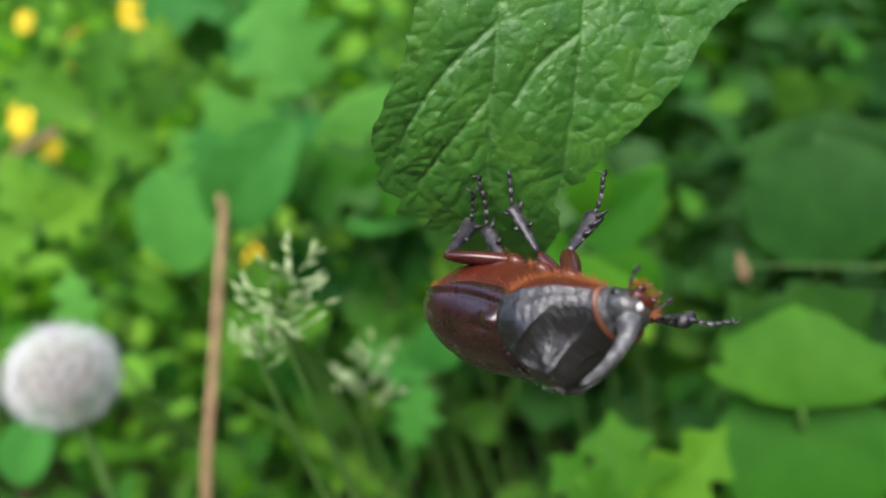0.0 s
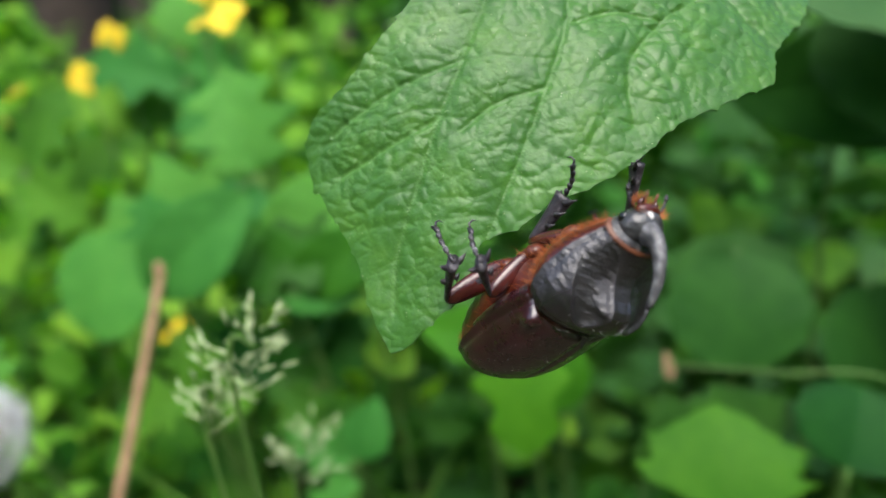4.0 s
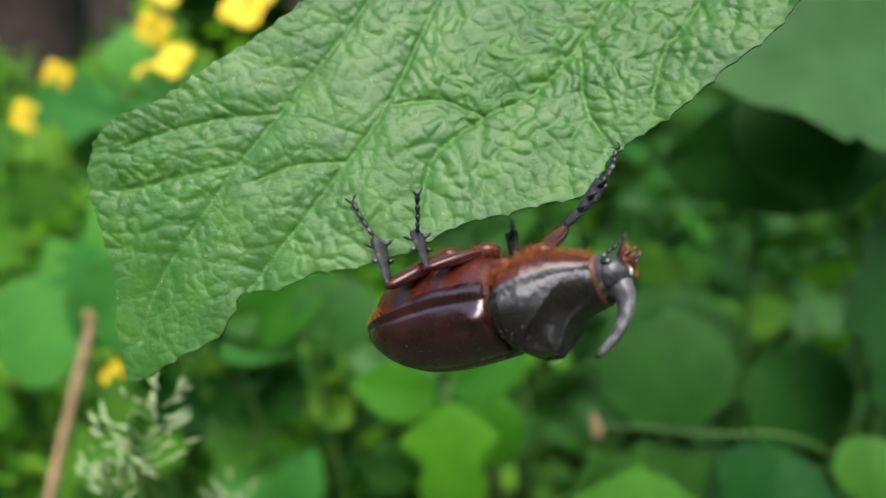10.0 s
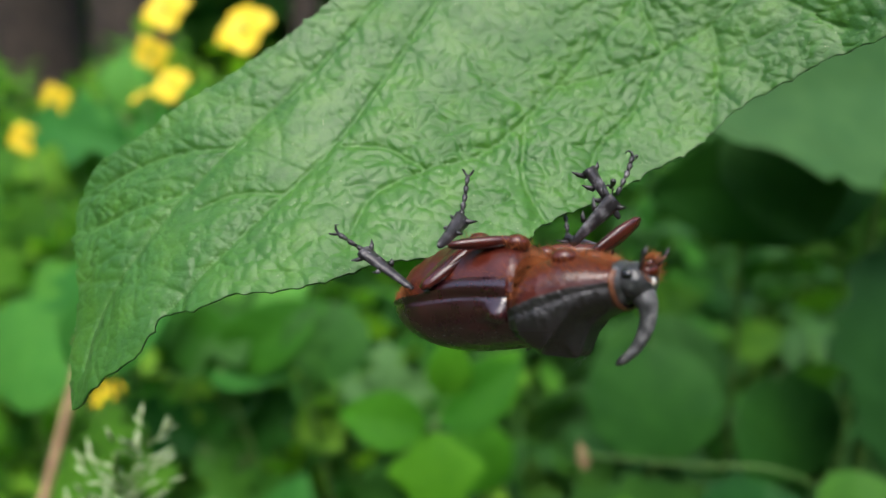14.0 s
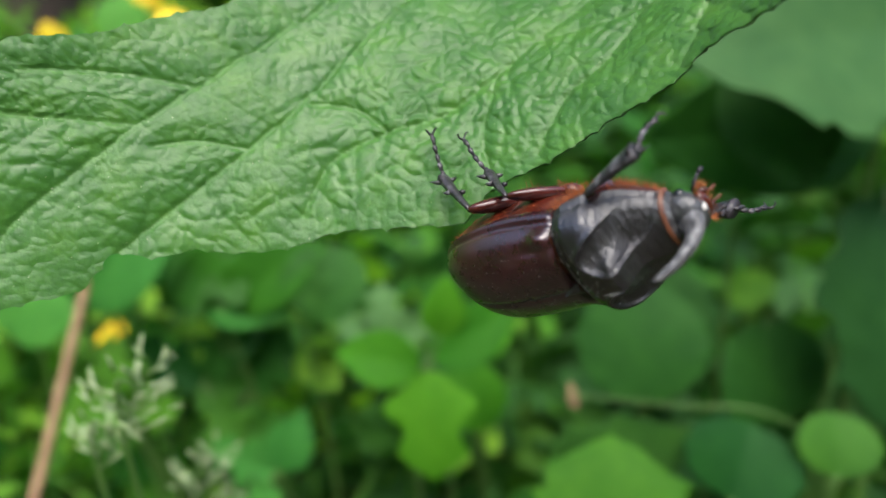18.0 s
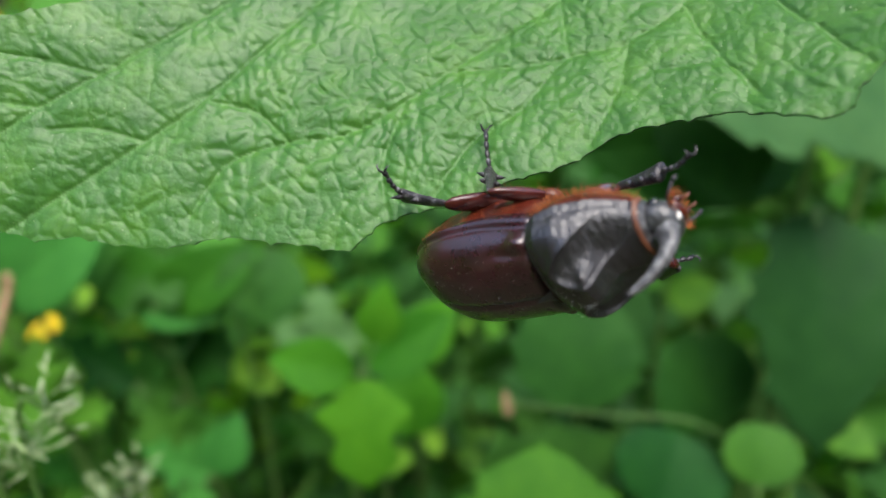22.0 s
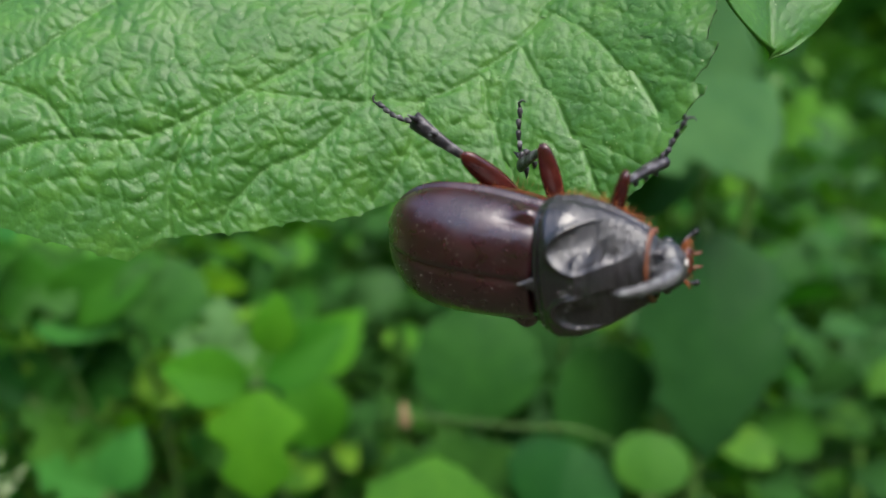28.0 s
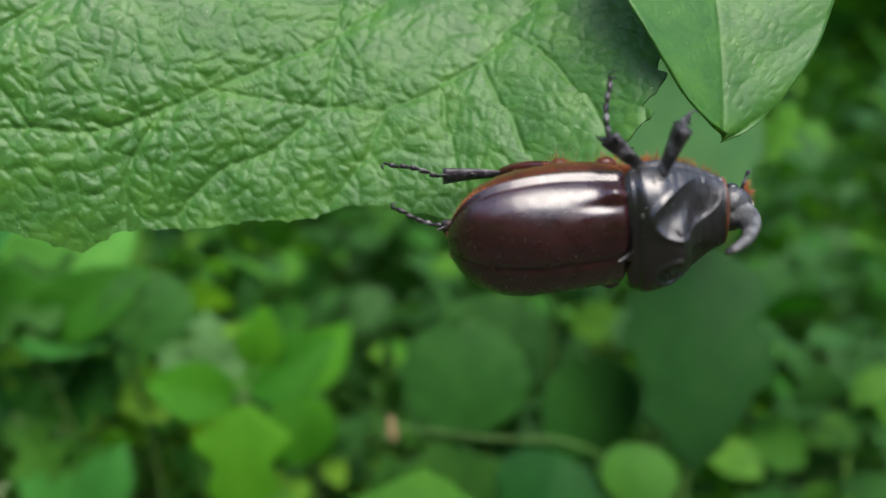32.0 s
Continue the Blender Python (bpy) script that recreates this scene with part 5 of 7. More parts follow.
# ---- dandelion clock ----
def dandelion(at, foot):
    t = thing("dandelion_clock", "round white dandelion seed head on a thin stalk", "dandelion")
    at, foot = Vector(at), Vector(foot)
    tube("stalk", [at, at.lerp(foot, 0.35) + Vector((0.004, -0.002, 0)), foot], 0.0016, 0.002, STALK, t, n=8, steps=18)
    finish("seed_base", grid_mesh("seed_base", ellipsoid(np.array(at) * 1000, (4, 4, 4), 8, 10), True, True), SEED, t, "brown heart of seeds")
    g = np.random.default_rng(21)
    seeds, down = [], []
    n = 190
    for i in range(n):
        z = 1 - 2 * (i + 0.5) / n
        a = i * 2.39996
        w = Vector((math.sqrt(1 - z * z) * math.cos(a), math.sqrt(1 - z * z) * math.sin(a), z))
        if w.z < -0.93:
            continue
        r = 0.0158 + g.normal(0, 0.0006)
        seeds.append((tube_points([at + w * 0.003, at + w * 0.007, at + w * r], [0.0004, 0.00035, 0.00008], 4), ring_faces(3, 4)))
        u = w.orthogonal().normalized()
        v = w.cross(u)
        for k in range(13):
            b = k / 13 * 2 * math.pi + g.random()
            tip = at + w * (r + 0.0042 + g.normal(0, 0.0006)) + (u * math.cos(b) + v * math.sin(b)) * 0.0052
            root = at + w * r
            side = (tip - root).cross(w).normalized() * 0.00017
            up = w * 0.00017
            down.append(([root + side, root - side, root + up, tip], [[0, 1, 3], [1, 2, 3], [2, 0, 3]]))
    tagged(finish("seed_ball", merge("seed_ball", seeds), SEED, t, "thin brown seeds"), kind="stuff")
    tagged(finish("down", merge("down", down), DOWN, t, "white feathery down"), kind="stuff")
    return t


dandelion((-0.2045, 0.2189, 0.2865), (-0.185, 0.185, 0.0))


# ---- yellow flowers ----
def flower(at, turn, size, foot):
    t = thing("yellow_flower", "four-petalled bright yellow flower on a thin stalk", "flower", "yellow flowers")
    m = facing(at, 90, turn, turn * 0.7)
    for k in range(4):
        ob = finish("petal", leaf_mesh(size * 0.52, size * 0.5, "round", 0.1, 0.5, rows=10, cols=5, seed=k), YELLOW, t)
        ob.matrix_basis = m @ pose(0, 0, 0, 18, 0, 90 * k + 20)
    heart = finish("pistil", grid_mesh("pistil", ellipsoid((0, 0, 1.5), (size * 110, size * 110, size * 130), 7, 9), True, True), PISTIL, t, "tuft of golden stamens")
    heart.matrix_basis = m
    at, foot = Vector(at), Vector(foot)
    tube("stalk", [at, at.lerp(foot, 0.4) + Vector((0.006, 0.004, 0)), foot], 0.0007, 0.0013, STALK, t, n=6, steps=12)
    return t


for at, size in (((-0.2668, 0.4242, 0.4026), 0.018), ((-0.3706, 0.4928, 0.3755), 0.026), ((-0.41, 0.4709, 0.3458), 0.023), ((-0.407, 0.4832, 0.3202), 0.018),
                 ((-0.2077, 0.3883, 0.2955), 0.020), ((-0.2357, 0.4261, 0.2425), 0.022), ((-0.3015, 0.4134, 0.3969), 0.013), ((-0.4803, 0.5921, 0.4115), 0.02),
                 ((-0.2052, 0.4917, 0.4815), 0.032), ((-0.1377, 0.4398, 0.462), 0.034), ((-0.2526, 0.4354, 0.4253), 0.017), ((-0.22, 0.50, 0.405), 0.02), ((-0.1733, 0.4148, 0.4309), 0.022), ((-0.44, 0.5, 0.33), 0.022), ((-0.2443, 0.529, 0.4479), 0.019), ((-0.165, 0.36, 0.424), 0.013), ((-0.1945, 0.44, 0.4505), 0.02)):
    flower(at, -20 + 40 * math.sin(at[0] * 91), size, (at[0] + 0.03, at[1] + 0.06, 0.0))


# ---- undergrowth ----
def undergrowth(name, label, mat, count, seed, low, high, sizes, wide=1.0, blades=False, span=(-1.15, 0.95)):
    """A thicket of small leaves, or of grass blades, that thins out towards the view."""
    g = np.random.default_rng(seed)
    verts, faces = [], []
    while len(faces) < count * (4 if blades else 8):
        y = g.uniform(0.34, 1.9)
        x = g.uniform(*span) * (0.3 + 0.75 * y) - 0.05 + g.normal(0, 0.10)
        top = low + (high - low) * min((y - 0.3) / 0.9, 1.0) + 0.05 * math.sin(x * 17 + y * 9)
        z = g.uniform(0.02, max(top, 0.05))
        size = g.uniform(*sizes) * (0.8 + 0.35 * y)
        yaw, lean, roll = g.uniform(0, 6.28), g.normal(0.5 if not blades else 1.1, 0.5), g.normal(0, 0.5)
        m = Euler((lean, roll, yaw)).to_matrix()
        k = len(verts)
        if blades:
            for f, w in ((0, 1), (0.4, 0.9), (0.75, 0.55)):
                for sgn in (-1, 1):
                    verts.append(m @ Vector((sgn * 0.0022 * w, size * 4 * f, -size * f * f)) + Vector((x, y, z * 0.5)))
            verts.append(m @ Vector((0, size * 4, -size * 1.3)) + Vector((x, y, z * 0.5)))
            faces += [[k, k + 1, k + 3, k + 2], [k + 2, k + 3, k + 5, k + 4], [k + 4, k + 5, k + 6]]
        else:
            w = size * g.uniform(0.5, 0.95) * 0.5 * wide
            shape = ((0, 0), (0.25, 0.75), (0.5, 1.0), (0.62, 0.8), (0.82, 0.7), (1, 0))
            for f, q in shape:
                for c in (-1, 0, 1):
                    verts.append(m @ Vector((c * w * q, size * f, 0.22 * w * abs(c) * q - 0.25 * size * f * f)) + Vector((x, y, z)))
            for i in range(5):
                for c in (0, 1):
                    a = k + i * 3 + c
                    faces.append([a, a + 1, a + 4, a + 3])
    me = bpy.data.meshes.new(name)
    me.from_pydata([tuple(v) for v in verts], [], faces)
    me.update()
    return tagged(finish(name, me, mat), label, "undergrowth", kind="stuff")


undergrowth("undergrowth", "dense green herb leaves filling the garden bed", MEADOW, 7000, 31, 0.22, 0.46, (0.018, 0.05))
# left part of the bed, brightened by leaf colour instead of by the sun
undergrowth("undergrowth", "yellow-green herb leaves, coloured lighter for light on the bed's left", PAINTED_LIT_BED, 5200, 35, 0.24, 0.52, (0.016, 0.042), span=(-1.15, -0.12))
# darkens the right of the bed: its deep shade comes from leaf colour
undergrowth("undergrowth", "dark leaves whose colour stands in for deep shade in the bed", DULL, 4200, 32, 0.22, 0.48, (0.025, 0.06), span=(-0.15, 0.95))
undergrowth("meadow_grass", "thin green grass blades among the herbs", GRASS, 2600, 33, 0.22, 0.46, (0.02, 0.05), blades=True)


def meadow_round():
    """The herb bed goes on at both sides, behind the eye and up to the hedge."""
    g = np.random.default_rng(57)
    verts, faces = [], []
    while len(faces) < 60000:
        a, r = g.uniform(0, 2 * math.pi), 4.4 * math.sqrt(g.uniform(0.012, 1))
        x, y = r * math.cos(a), r * math.sin(a) + 0.3
        if (0.0 < y < 1.9 and abs(x) < 0.3 + 0.9 * y) or math.hypot(x, y) < 0.45:
            continue
        z, size = g.uniform(0.01, 0.16 + 0.12 * min(r, 2)), g.uniform(0.05, 0.11)
        m = Euler((g.normal(0.4, 0.5), g.normal(0, 0.5), g.uniform(0, 6.28))).to_matrix()
        k, w = len(verts), size * g.uniform(0.25, 0.45)
        for f, q in ((0, 0), (0.3, 0.9), (0.65, 0.8), (1, 0)):
            for s in (-1, 1):
                verts.append(m @ Vector((s * w * q, size * f, 0.2 * w * q - 0.25 * size * f * f)) + Vector((x, y, z)))
        faces += [[k + i, k + i + 1, k + i + 3, k + i + 2] for i in (0, 2, 4)]
    me = bpy.data.meshes.new("undergrowth")
    me.from_pydata([tuple(v) for v in verts], [], faces)
    me.update()
    return tagged(finish("undergrowth", me, MEADOW), "low green herbs all over the garden", "undergrowth", kind="stuff")


meadow_round()


# ---- what stands far behind: trunks and hedge ----
def trunk(x, y, r, lean, height=3.2):
    t = thing("tree", "dark tree trunk at the back of the garden", "tree")
    path = curve_through([(x, y, -0.05), (x + lean * 0.4, y, height * 0.4), (x + lean, y, height)], 16)
    p = tube_points(path, np.linspace(r * 1.25, r * 0.6, 16), 18)
    finish("trunk", grid_mesh("trunk", p, True, True), BARK, t)
    g = np.random.default_rng(int(x * 1000) % 977)
    verts, faces = [], []
    for _ in range(1500):
        c = Vector((x + lean, y, height)) + Vector(g.normal(0, 1, 3)) * 0.75
        s = g.uniform(0.06, 0.13)
        m = Euler(g.uniform(0, 6.28, 3)).to_matrix()
        k = len(verts)
        verts += [c + m @ Vector(q) * s for q in ((0, -1, 0), (0.5, -0.2, 0.1), (0, 1, 0.05), (-0.5, -0.2, 0.1))]
        faces += [[k, k + 1, k + 2, k + 3]]
    me = bpy.data.meshes.new("crown")
    me.from_pydata([tuple(v) for v in verts], [], faces)
    me.update()
    finish("crown", me, MEADOW, t, smooth=False)
    return t


trunk(-1.15, 2.4, 0.13, 0.05)
trunk(-0.62, 2.6, 0.05, 0.05)
trunk(-1.75, 2.9, 0.16, -0.1)


def hedge():
    g = np.random.default_rng(41)
    verts, faces = [], []
    for _ in range(22000):
        a = g.uniform(0, 2 * math.pi)
        r = g.uniform(4.0, 6.0)
        c = Vector((r * math.cos(a), r * math.sin(a) + 0.5, g.uniform(0, 2.4) * (0.8 + 0.2 * math.sin(a * 9))))
        s = g.uniform(0.14, 0.30)
        m = Euler(g.uniform(0, 6.28, 3)).to_matrix()
        k = len(verts)
        verts += [c + m @ Vector(q) * s for q in ((0, -1, 0), (0.5, -0.2, 0.1), (0, 1, 0.05), (-0.5, -0.2, 0.1))]
        faces += [[k, k + 1, k + 2, k + 3]]
    me = bpy.data.meshes.new("hedge")
    me.from_pydata([tuple(v) for v in verts], [], faces)
    me.update()
    return tagged(finish("hedge", me, MEADOW, smooth=False), "green hedge round the garden", "hedge", kind="stuff")


hedge()


# ---- what moves: the hanging leaf, the beetle and its legs ----
# leaf: seconds, place, turn, and eight bends of the blade
LEAF_ROWS = [
    (0, 0.01873, 0.14132, 0.37542, -112.05, -31.92, 25.80, -0.133, -0.212, 0.102, -0.188, 0.115, 0, 0, 0),
    (0.5, 0.01825, 0.13830, 0.37578, -113.84, -31.74, 22.80, -0.165, -0.204, 0.104, -0.224, 0.130, 0, 0, 0),
    (1, 0.01734, 0.13807, 0.37221, -106.16, -25.81, 22.87, -0.256, -0.049, 0.155, -0.202, -0.047, -0.030, -0.021, 0.003),
    (1.5, 0.01425, 0.14414, 0.37052, -98.54, -24.55, 24.96, -0.314, -0.007, 0.140, -0.216, -0.097, -0.032, -0.027, 0.005),
    (2, 0.00981, 0.15031, 0.37046, -88.35, -23.22, 32.28, -0.293, 0.063, 0.202, -0.204, -0.118, -0.032, -0.028, 0.010),
    (2.5, 0.00915, 0.15045, 0.36973, -86.36, -22.39, 34.58, -0.207, 0.082, 0.258, -0.164, -0.118, -0.018, -0.018, 0.018),
    (3, 0.01311, 0.14556, 0.37218, -88.66, -25.27, 31.07, -0.057, 0.010, 0.299, -0.090, -0.101, 0.004, -0.017, 0.032),
    (3.5, 0.01389, 0.12915, 0.37479, -100.94, -21.15, 26.74, 0.034, -0.017, 0.307, -0.044, -0.142, 0.061, -0.012, 0.057),
    (4, 0.01420, 0.12040, 0.37647, -119.13, -11.86, 34.81, 0.214, -0.217, 0.225, -0.004, -0.176, 0.112, -0.038, 0.101),
    (4.5, 0.01216, 0.11599, 0.37848, -126.67, -12.58, 24.61, 0.124, -0.262, 0.067, -0.068, -0.100, 0.034, -0.056, 0.066),
    (5, 0.01134, 0.11624, 0.37851, -124.90, -14.94, 20.33, 0.096, -0.257, 0.066, -0.054, -0.087, 0.030, -0.051, 0.058),
    (5.5, 0.00953, 0.11680, 0.37859, -120.31, -19.65, 10.47, 0.035, -0.248, 0.065, -0.024, -0.060, 0.021, -0.040, 0.041),
    (6, 0.00771, 0.11736, 0.37866, -114.78, -23.50, -0.05, -0.025, -0.238, 0.064, 0.007, -0.032, 0.012, -0.030, 0.024),
    (6.5, 0.00689, 0.11761, 0.37870, -111.98, -24.92, -5.06, -0.053, -0.233, 0.063, 0.021, -0.019, 0.008, -0.025, 0.016),
    (7, 0.00556, 0.11713, 0.37789, -110.21, -24.33, -8.74, -0.058, -0.244, 0.124, 0.023, 0.025, -0.018, -0.006, 0.009),
    (7.5, 0.00412, 0.11795, 0.37746, -108.45, -22.92, -8.71, -0.096, -0.217, 0.169, 0.005, 0.010, -0.002, 0.036, 0.005),
    (8, 0.00300, 0.11590, 0.37770, -111.55, -21.98, -9.10, -0.112, -0.204, 0.159, -0.002, 0.019, 0.006, 0.054, 0.003),
    (8.5, 0.00113, 0.11448, 0.37774, -113.89, -19.93, -8.11, -0.139, -0.157, 0.121, -0.027, 0.020, 0.017, 0.053, 0.002),
    (9, 0.00043, 0.11335, 0.37745, -114.13, -18.50, -7.73, -0.179, -0.110, 0.103, -0.067, 0.042, 0.021, 0.050, 0.001),
    (9.5, 0.00044, 0.11280, 0.37818, -116.77, -18.27, -6.02, -0.200, -0.104, 0.090, -0.086, 0.042, 0.033, 0.043, 0.000),
    (10, -0.00116, 0.11316, 0.37756, -117.95, -17.44, -6.75, -0.232, -0.089, 0.015, -0.093, 0.034, 0.025, 0.025, 0.000),
    (10.5, -0.00308, 0.11246, 0.37761, -118.67, -14.58, -4.21, -0.229, -0.050, 0.012, -0.109, 0.044, 0.010, 0.014, 0.000),
    (11, -0.00376, 0.11064, 0.37906, -119.88, -12.78, -2.75, -0.216, -0.027, 0.022, -0.121, 0.066, -0.002, 0.006, 0.000),
    (11.5, -0.00506, 0.10955, 0.37979, -122.43, -12.14, -1.89, -0.222, -0.011, -0.020, -0.139, 0.084, -0.016, -0.007, 0.000),
    (12, -0.00493, 0.10797, 0.38086, -127.15, -12.28, -1.60, -0.278, 0.009, -0.076, -0.173, 0.092, -0.028, -0.009, 0.000),
    (12.5, -0.00664, 0.10727, 0.38119, -129.13, -10.29, -0.81, -0.228, -0.015, -0.097, -0.150, 0.088, -0.032, -0.015, -0.000),
    (13, -0.00673, 0.10706, 0.38194, -131.58, -8.50, 1.63, -0.162, -0.033, -0.130, -0.118, 0.064, -0.033, 0.001, -0.000),
    (13.5, -0.00785, 0.10584, 0.38404, -135.83, -3.85, 7.13, -0.078, 0.062, -0.201, -0.110, 0.119, -0.041, 0.013, -0.000),
    (14, -0.00890, 0.10510, 0.38365, -135.28, -3.13, 6.92, -0.111, 0.039, -0.152, -0.156, 0.102, -0.042, 0.023, -0.000),
    (14.5, -0.01121, 0.10348, 0.38280, -134.09, -1.54, 6.50, -0.186, -0.011, -0.044, -0.257, 0.065, -0.043, 0.045, -0.000),
    (15, -0.01352, 0.10186, 0.38194, -132.90, 0.05, 6.11, -0.260, -0.061, 0.064, -0.358, 0.029, -0.044, 0.067, -0.000),
    (15.5, -0.01457, 0.10112, 0.38155, -132.37, 0.78, 5.94, -0.294, -0.084, 0.113, -0.404, 0.012, -0.044, 0.078, -0.000),
    (16, -0.01439, 0.10706, 0.37633, -122.95, -13.24, -15.43, -0.552, -0.044, 0.124, -0.292, 0.095, -0.059, 0.021, -0.001),
    (16.5, -0.01410, 0.11017, 0.37446, -117.25, -13.03, -19.04, -0.560, -0.087, 0.130, -0.246, 0.044, -0.033, -0.005, -0.001),
    (17, -0.01409, 0.11090, 0.37418, -116.50, -13.64, -20.41, -0.567, -0.128, 0.148, -0.242, 0.017, -0.006, -0.016, -0.001),
    (17.5, -0.01334, 0.11363, 0.37313, -112.04, -14.24, -23.45, -0.509, -0.192, 0.172, -0.125, -0.055, 0.043, -0.027, -0.001),
    (18, -0.01347, 0.11517, 0.37297, -110.25, -13.51, -22.85, -0.487, -0.197, 0.211, -0.095, -0.072, 0.066, -0.029, -0.002),
    (18.5, -0.01442, 0.11660, 0.37333, -109.62, -12.63, -22.45, -0.462, -0.157, 0.228, -0.091, -0.064, 0.058, -0.021, -0.003),
    (19, -0.01446, 0.11364, 0.37362, -114.09, -12.55, -20.23, -0.413, -0.168, 0.171, -0.088, -0.034, 0.071, -0.038, -0.003),
    (19.5, -0.01605, 0.11328, 0.37368, -115.01, -10.48, -19.76, -0.430, -0.177, 0.172, -0.132, -0.058, 0.032, -0.024, -0.005),
    (20, -0.01679, 0.11344, 0.37356, -116.74, -10.03, -19.66, -0.407, -0.177, 0.137, -0.121, -0.041, 0.031, -0.027, -0.006),
    (20.5, -0.01741, 0.11426, 0.37340, -114.68, -8.60, -19.63, -0.301, -0.177, 0.160, -0.043, -0.033, 0.031, -0.029, -0.008),
    (21, -0.01749, 0.11506, 0.37318, -112.54, -8.01, -19.61, -0.278, -0.157, 0.193, -0.017, -0.020, 0.032, -0.029, -0.014),
    (21.5, -0.01754, 0.11544, 0.37617, -109.78, -3.15, -17.73, -0.207, -0.129, 0.209, -0.002, 0.011, 0, 0, 0),
    (22, -0.01819, 0.11355, 0.37691, -113.99, -1.65, -13.80, -0.174, -0.102, 0.141, -0.029, 0.028, 0, 0, 0),
    (22.5, -0.01825, 0.11126, 0.37753, -118.62, -0.21, -10.27, -0.145, -0.070, 0.043, -0.026, 0.032, 0, 0, 0),
    (23, -0.01840, 0.10879, 0.37831, -117.20, 2.97, -5.31, -0.099, 0.012, 0.090, -0.071, 0.059, 0, 0, 0),
    (23.5, -0.01834, 0.10867, 0.37789, -112.90, 4.62, -3.10, -0.035, 0.064, 0.111, -0.018, 0.025, 0, 0, 0),
    (24, -0.02040, 0.11068, 0.37815, -109.18, 9.19, 1.94, -0.074, 0.238, 0.114, -0.025, -0.078, 0, 0, 0),
    (24.5, -0.02101, 0.11141, 0.37802, -106.25, 10.38, 2.73, -0.118, 0.245, 0.146, -0.068, -0.128, 0, 0, 0),
    (25, -0.02149, 0.11768, 0.37597, -94.44, 9.79, 2.85, -0.092, 0.266, 0.251, -0.047, -0.071, 0, 0, 0),
    (25.5, -0.02267, 0.12144, 0.37547, -88.80, 10.53, 3.00, -0.109, 0.291, 0.288, -0.059, -0.078, 0, 0, 0),
    (26, -0.02284, 0.12031, 0.37556, -88.78, 10.89, 3.44, -0.076, 0.312, 0.280, -0.021, -0.070, 0, 0, 0),
    (26.5, -0.02344, 0.12208, 0.37518, -89.27, 10.18, 4.83, -0.042, 0.317, 0.260, -0.034, -0.051, 0, 0, 0),
    (27, -0.02366, 0.12095, 0.37536, -89.06, 10.82, 4.00, -0.035, 0.279, 0.269, -0.061, -0.031, 0, 0, 0),
    (27.5, -0.02389, 0.11982, 0.37554, -88.85, 11.47, 3.18, -0.027, 0.240, 0.279, -0.088, -0.010, 0, 0, 0),
    (28, -0.02411, 0.11868, 0.37572, -88.65, 12.12, 2.35, -0.019, 0.202, 0.288, -0.115, 0.010, 0, 0, 0),
    (28.5, -0.02433, 0.11755, 0.37590, -88.46, 12.77, 1.53, -0.011, 0.164, 0.297, -0.142, 0.031, 0, 0, 0),
    (29, -0.02591, 0.11848, 0.37580, -87.50, 13.43, 1.57, -0.046, 0.133, 0.293, -0.090, 0.069, 0, 0, 0),
    (29.5, -0.02724, 0.12037, 0.37603, -85.73, 13.60, 1.46, -0.051, 0.154, 0.304, -0.075, 0.060, 0, 0, 0),
    (30, -0.02688, 0.12038, 0.37486, -84.16, 13.21, 1.73, -0.068, 0.139, 0.307, -0.076, 0.055, 0, 0, 0),
    (30.5, -0.02701, 0.11956, 0.37421, -84.24, 13.33, 1.88, -0.071, 0.134, 0.303, -0.085, 0.056, 0, 0, 0),
    (31, -0.02730, 0.12145, 0.37464, -84.28, 13.23, 1.14, -0.100, 0.107, 0.283, -0.096, 0.022, 0, 0, 0),
    (31.5, -0.02740, 0.12001, 0.37646, -85.49, 14.61, 1.28, -0.077, 0.096, 0.281, -0.107, 0.042, 0, 0, 0),
    (32, -0.02927, 0.12127, 0.37810, -87.81, 14.70, 0.70, -0.090, 0.080, 0.270, -0.089, 0.027, 0, 0, 0),
]
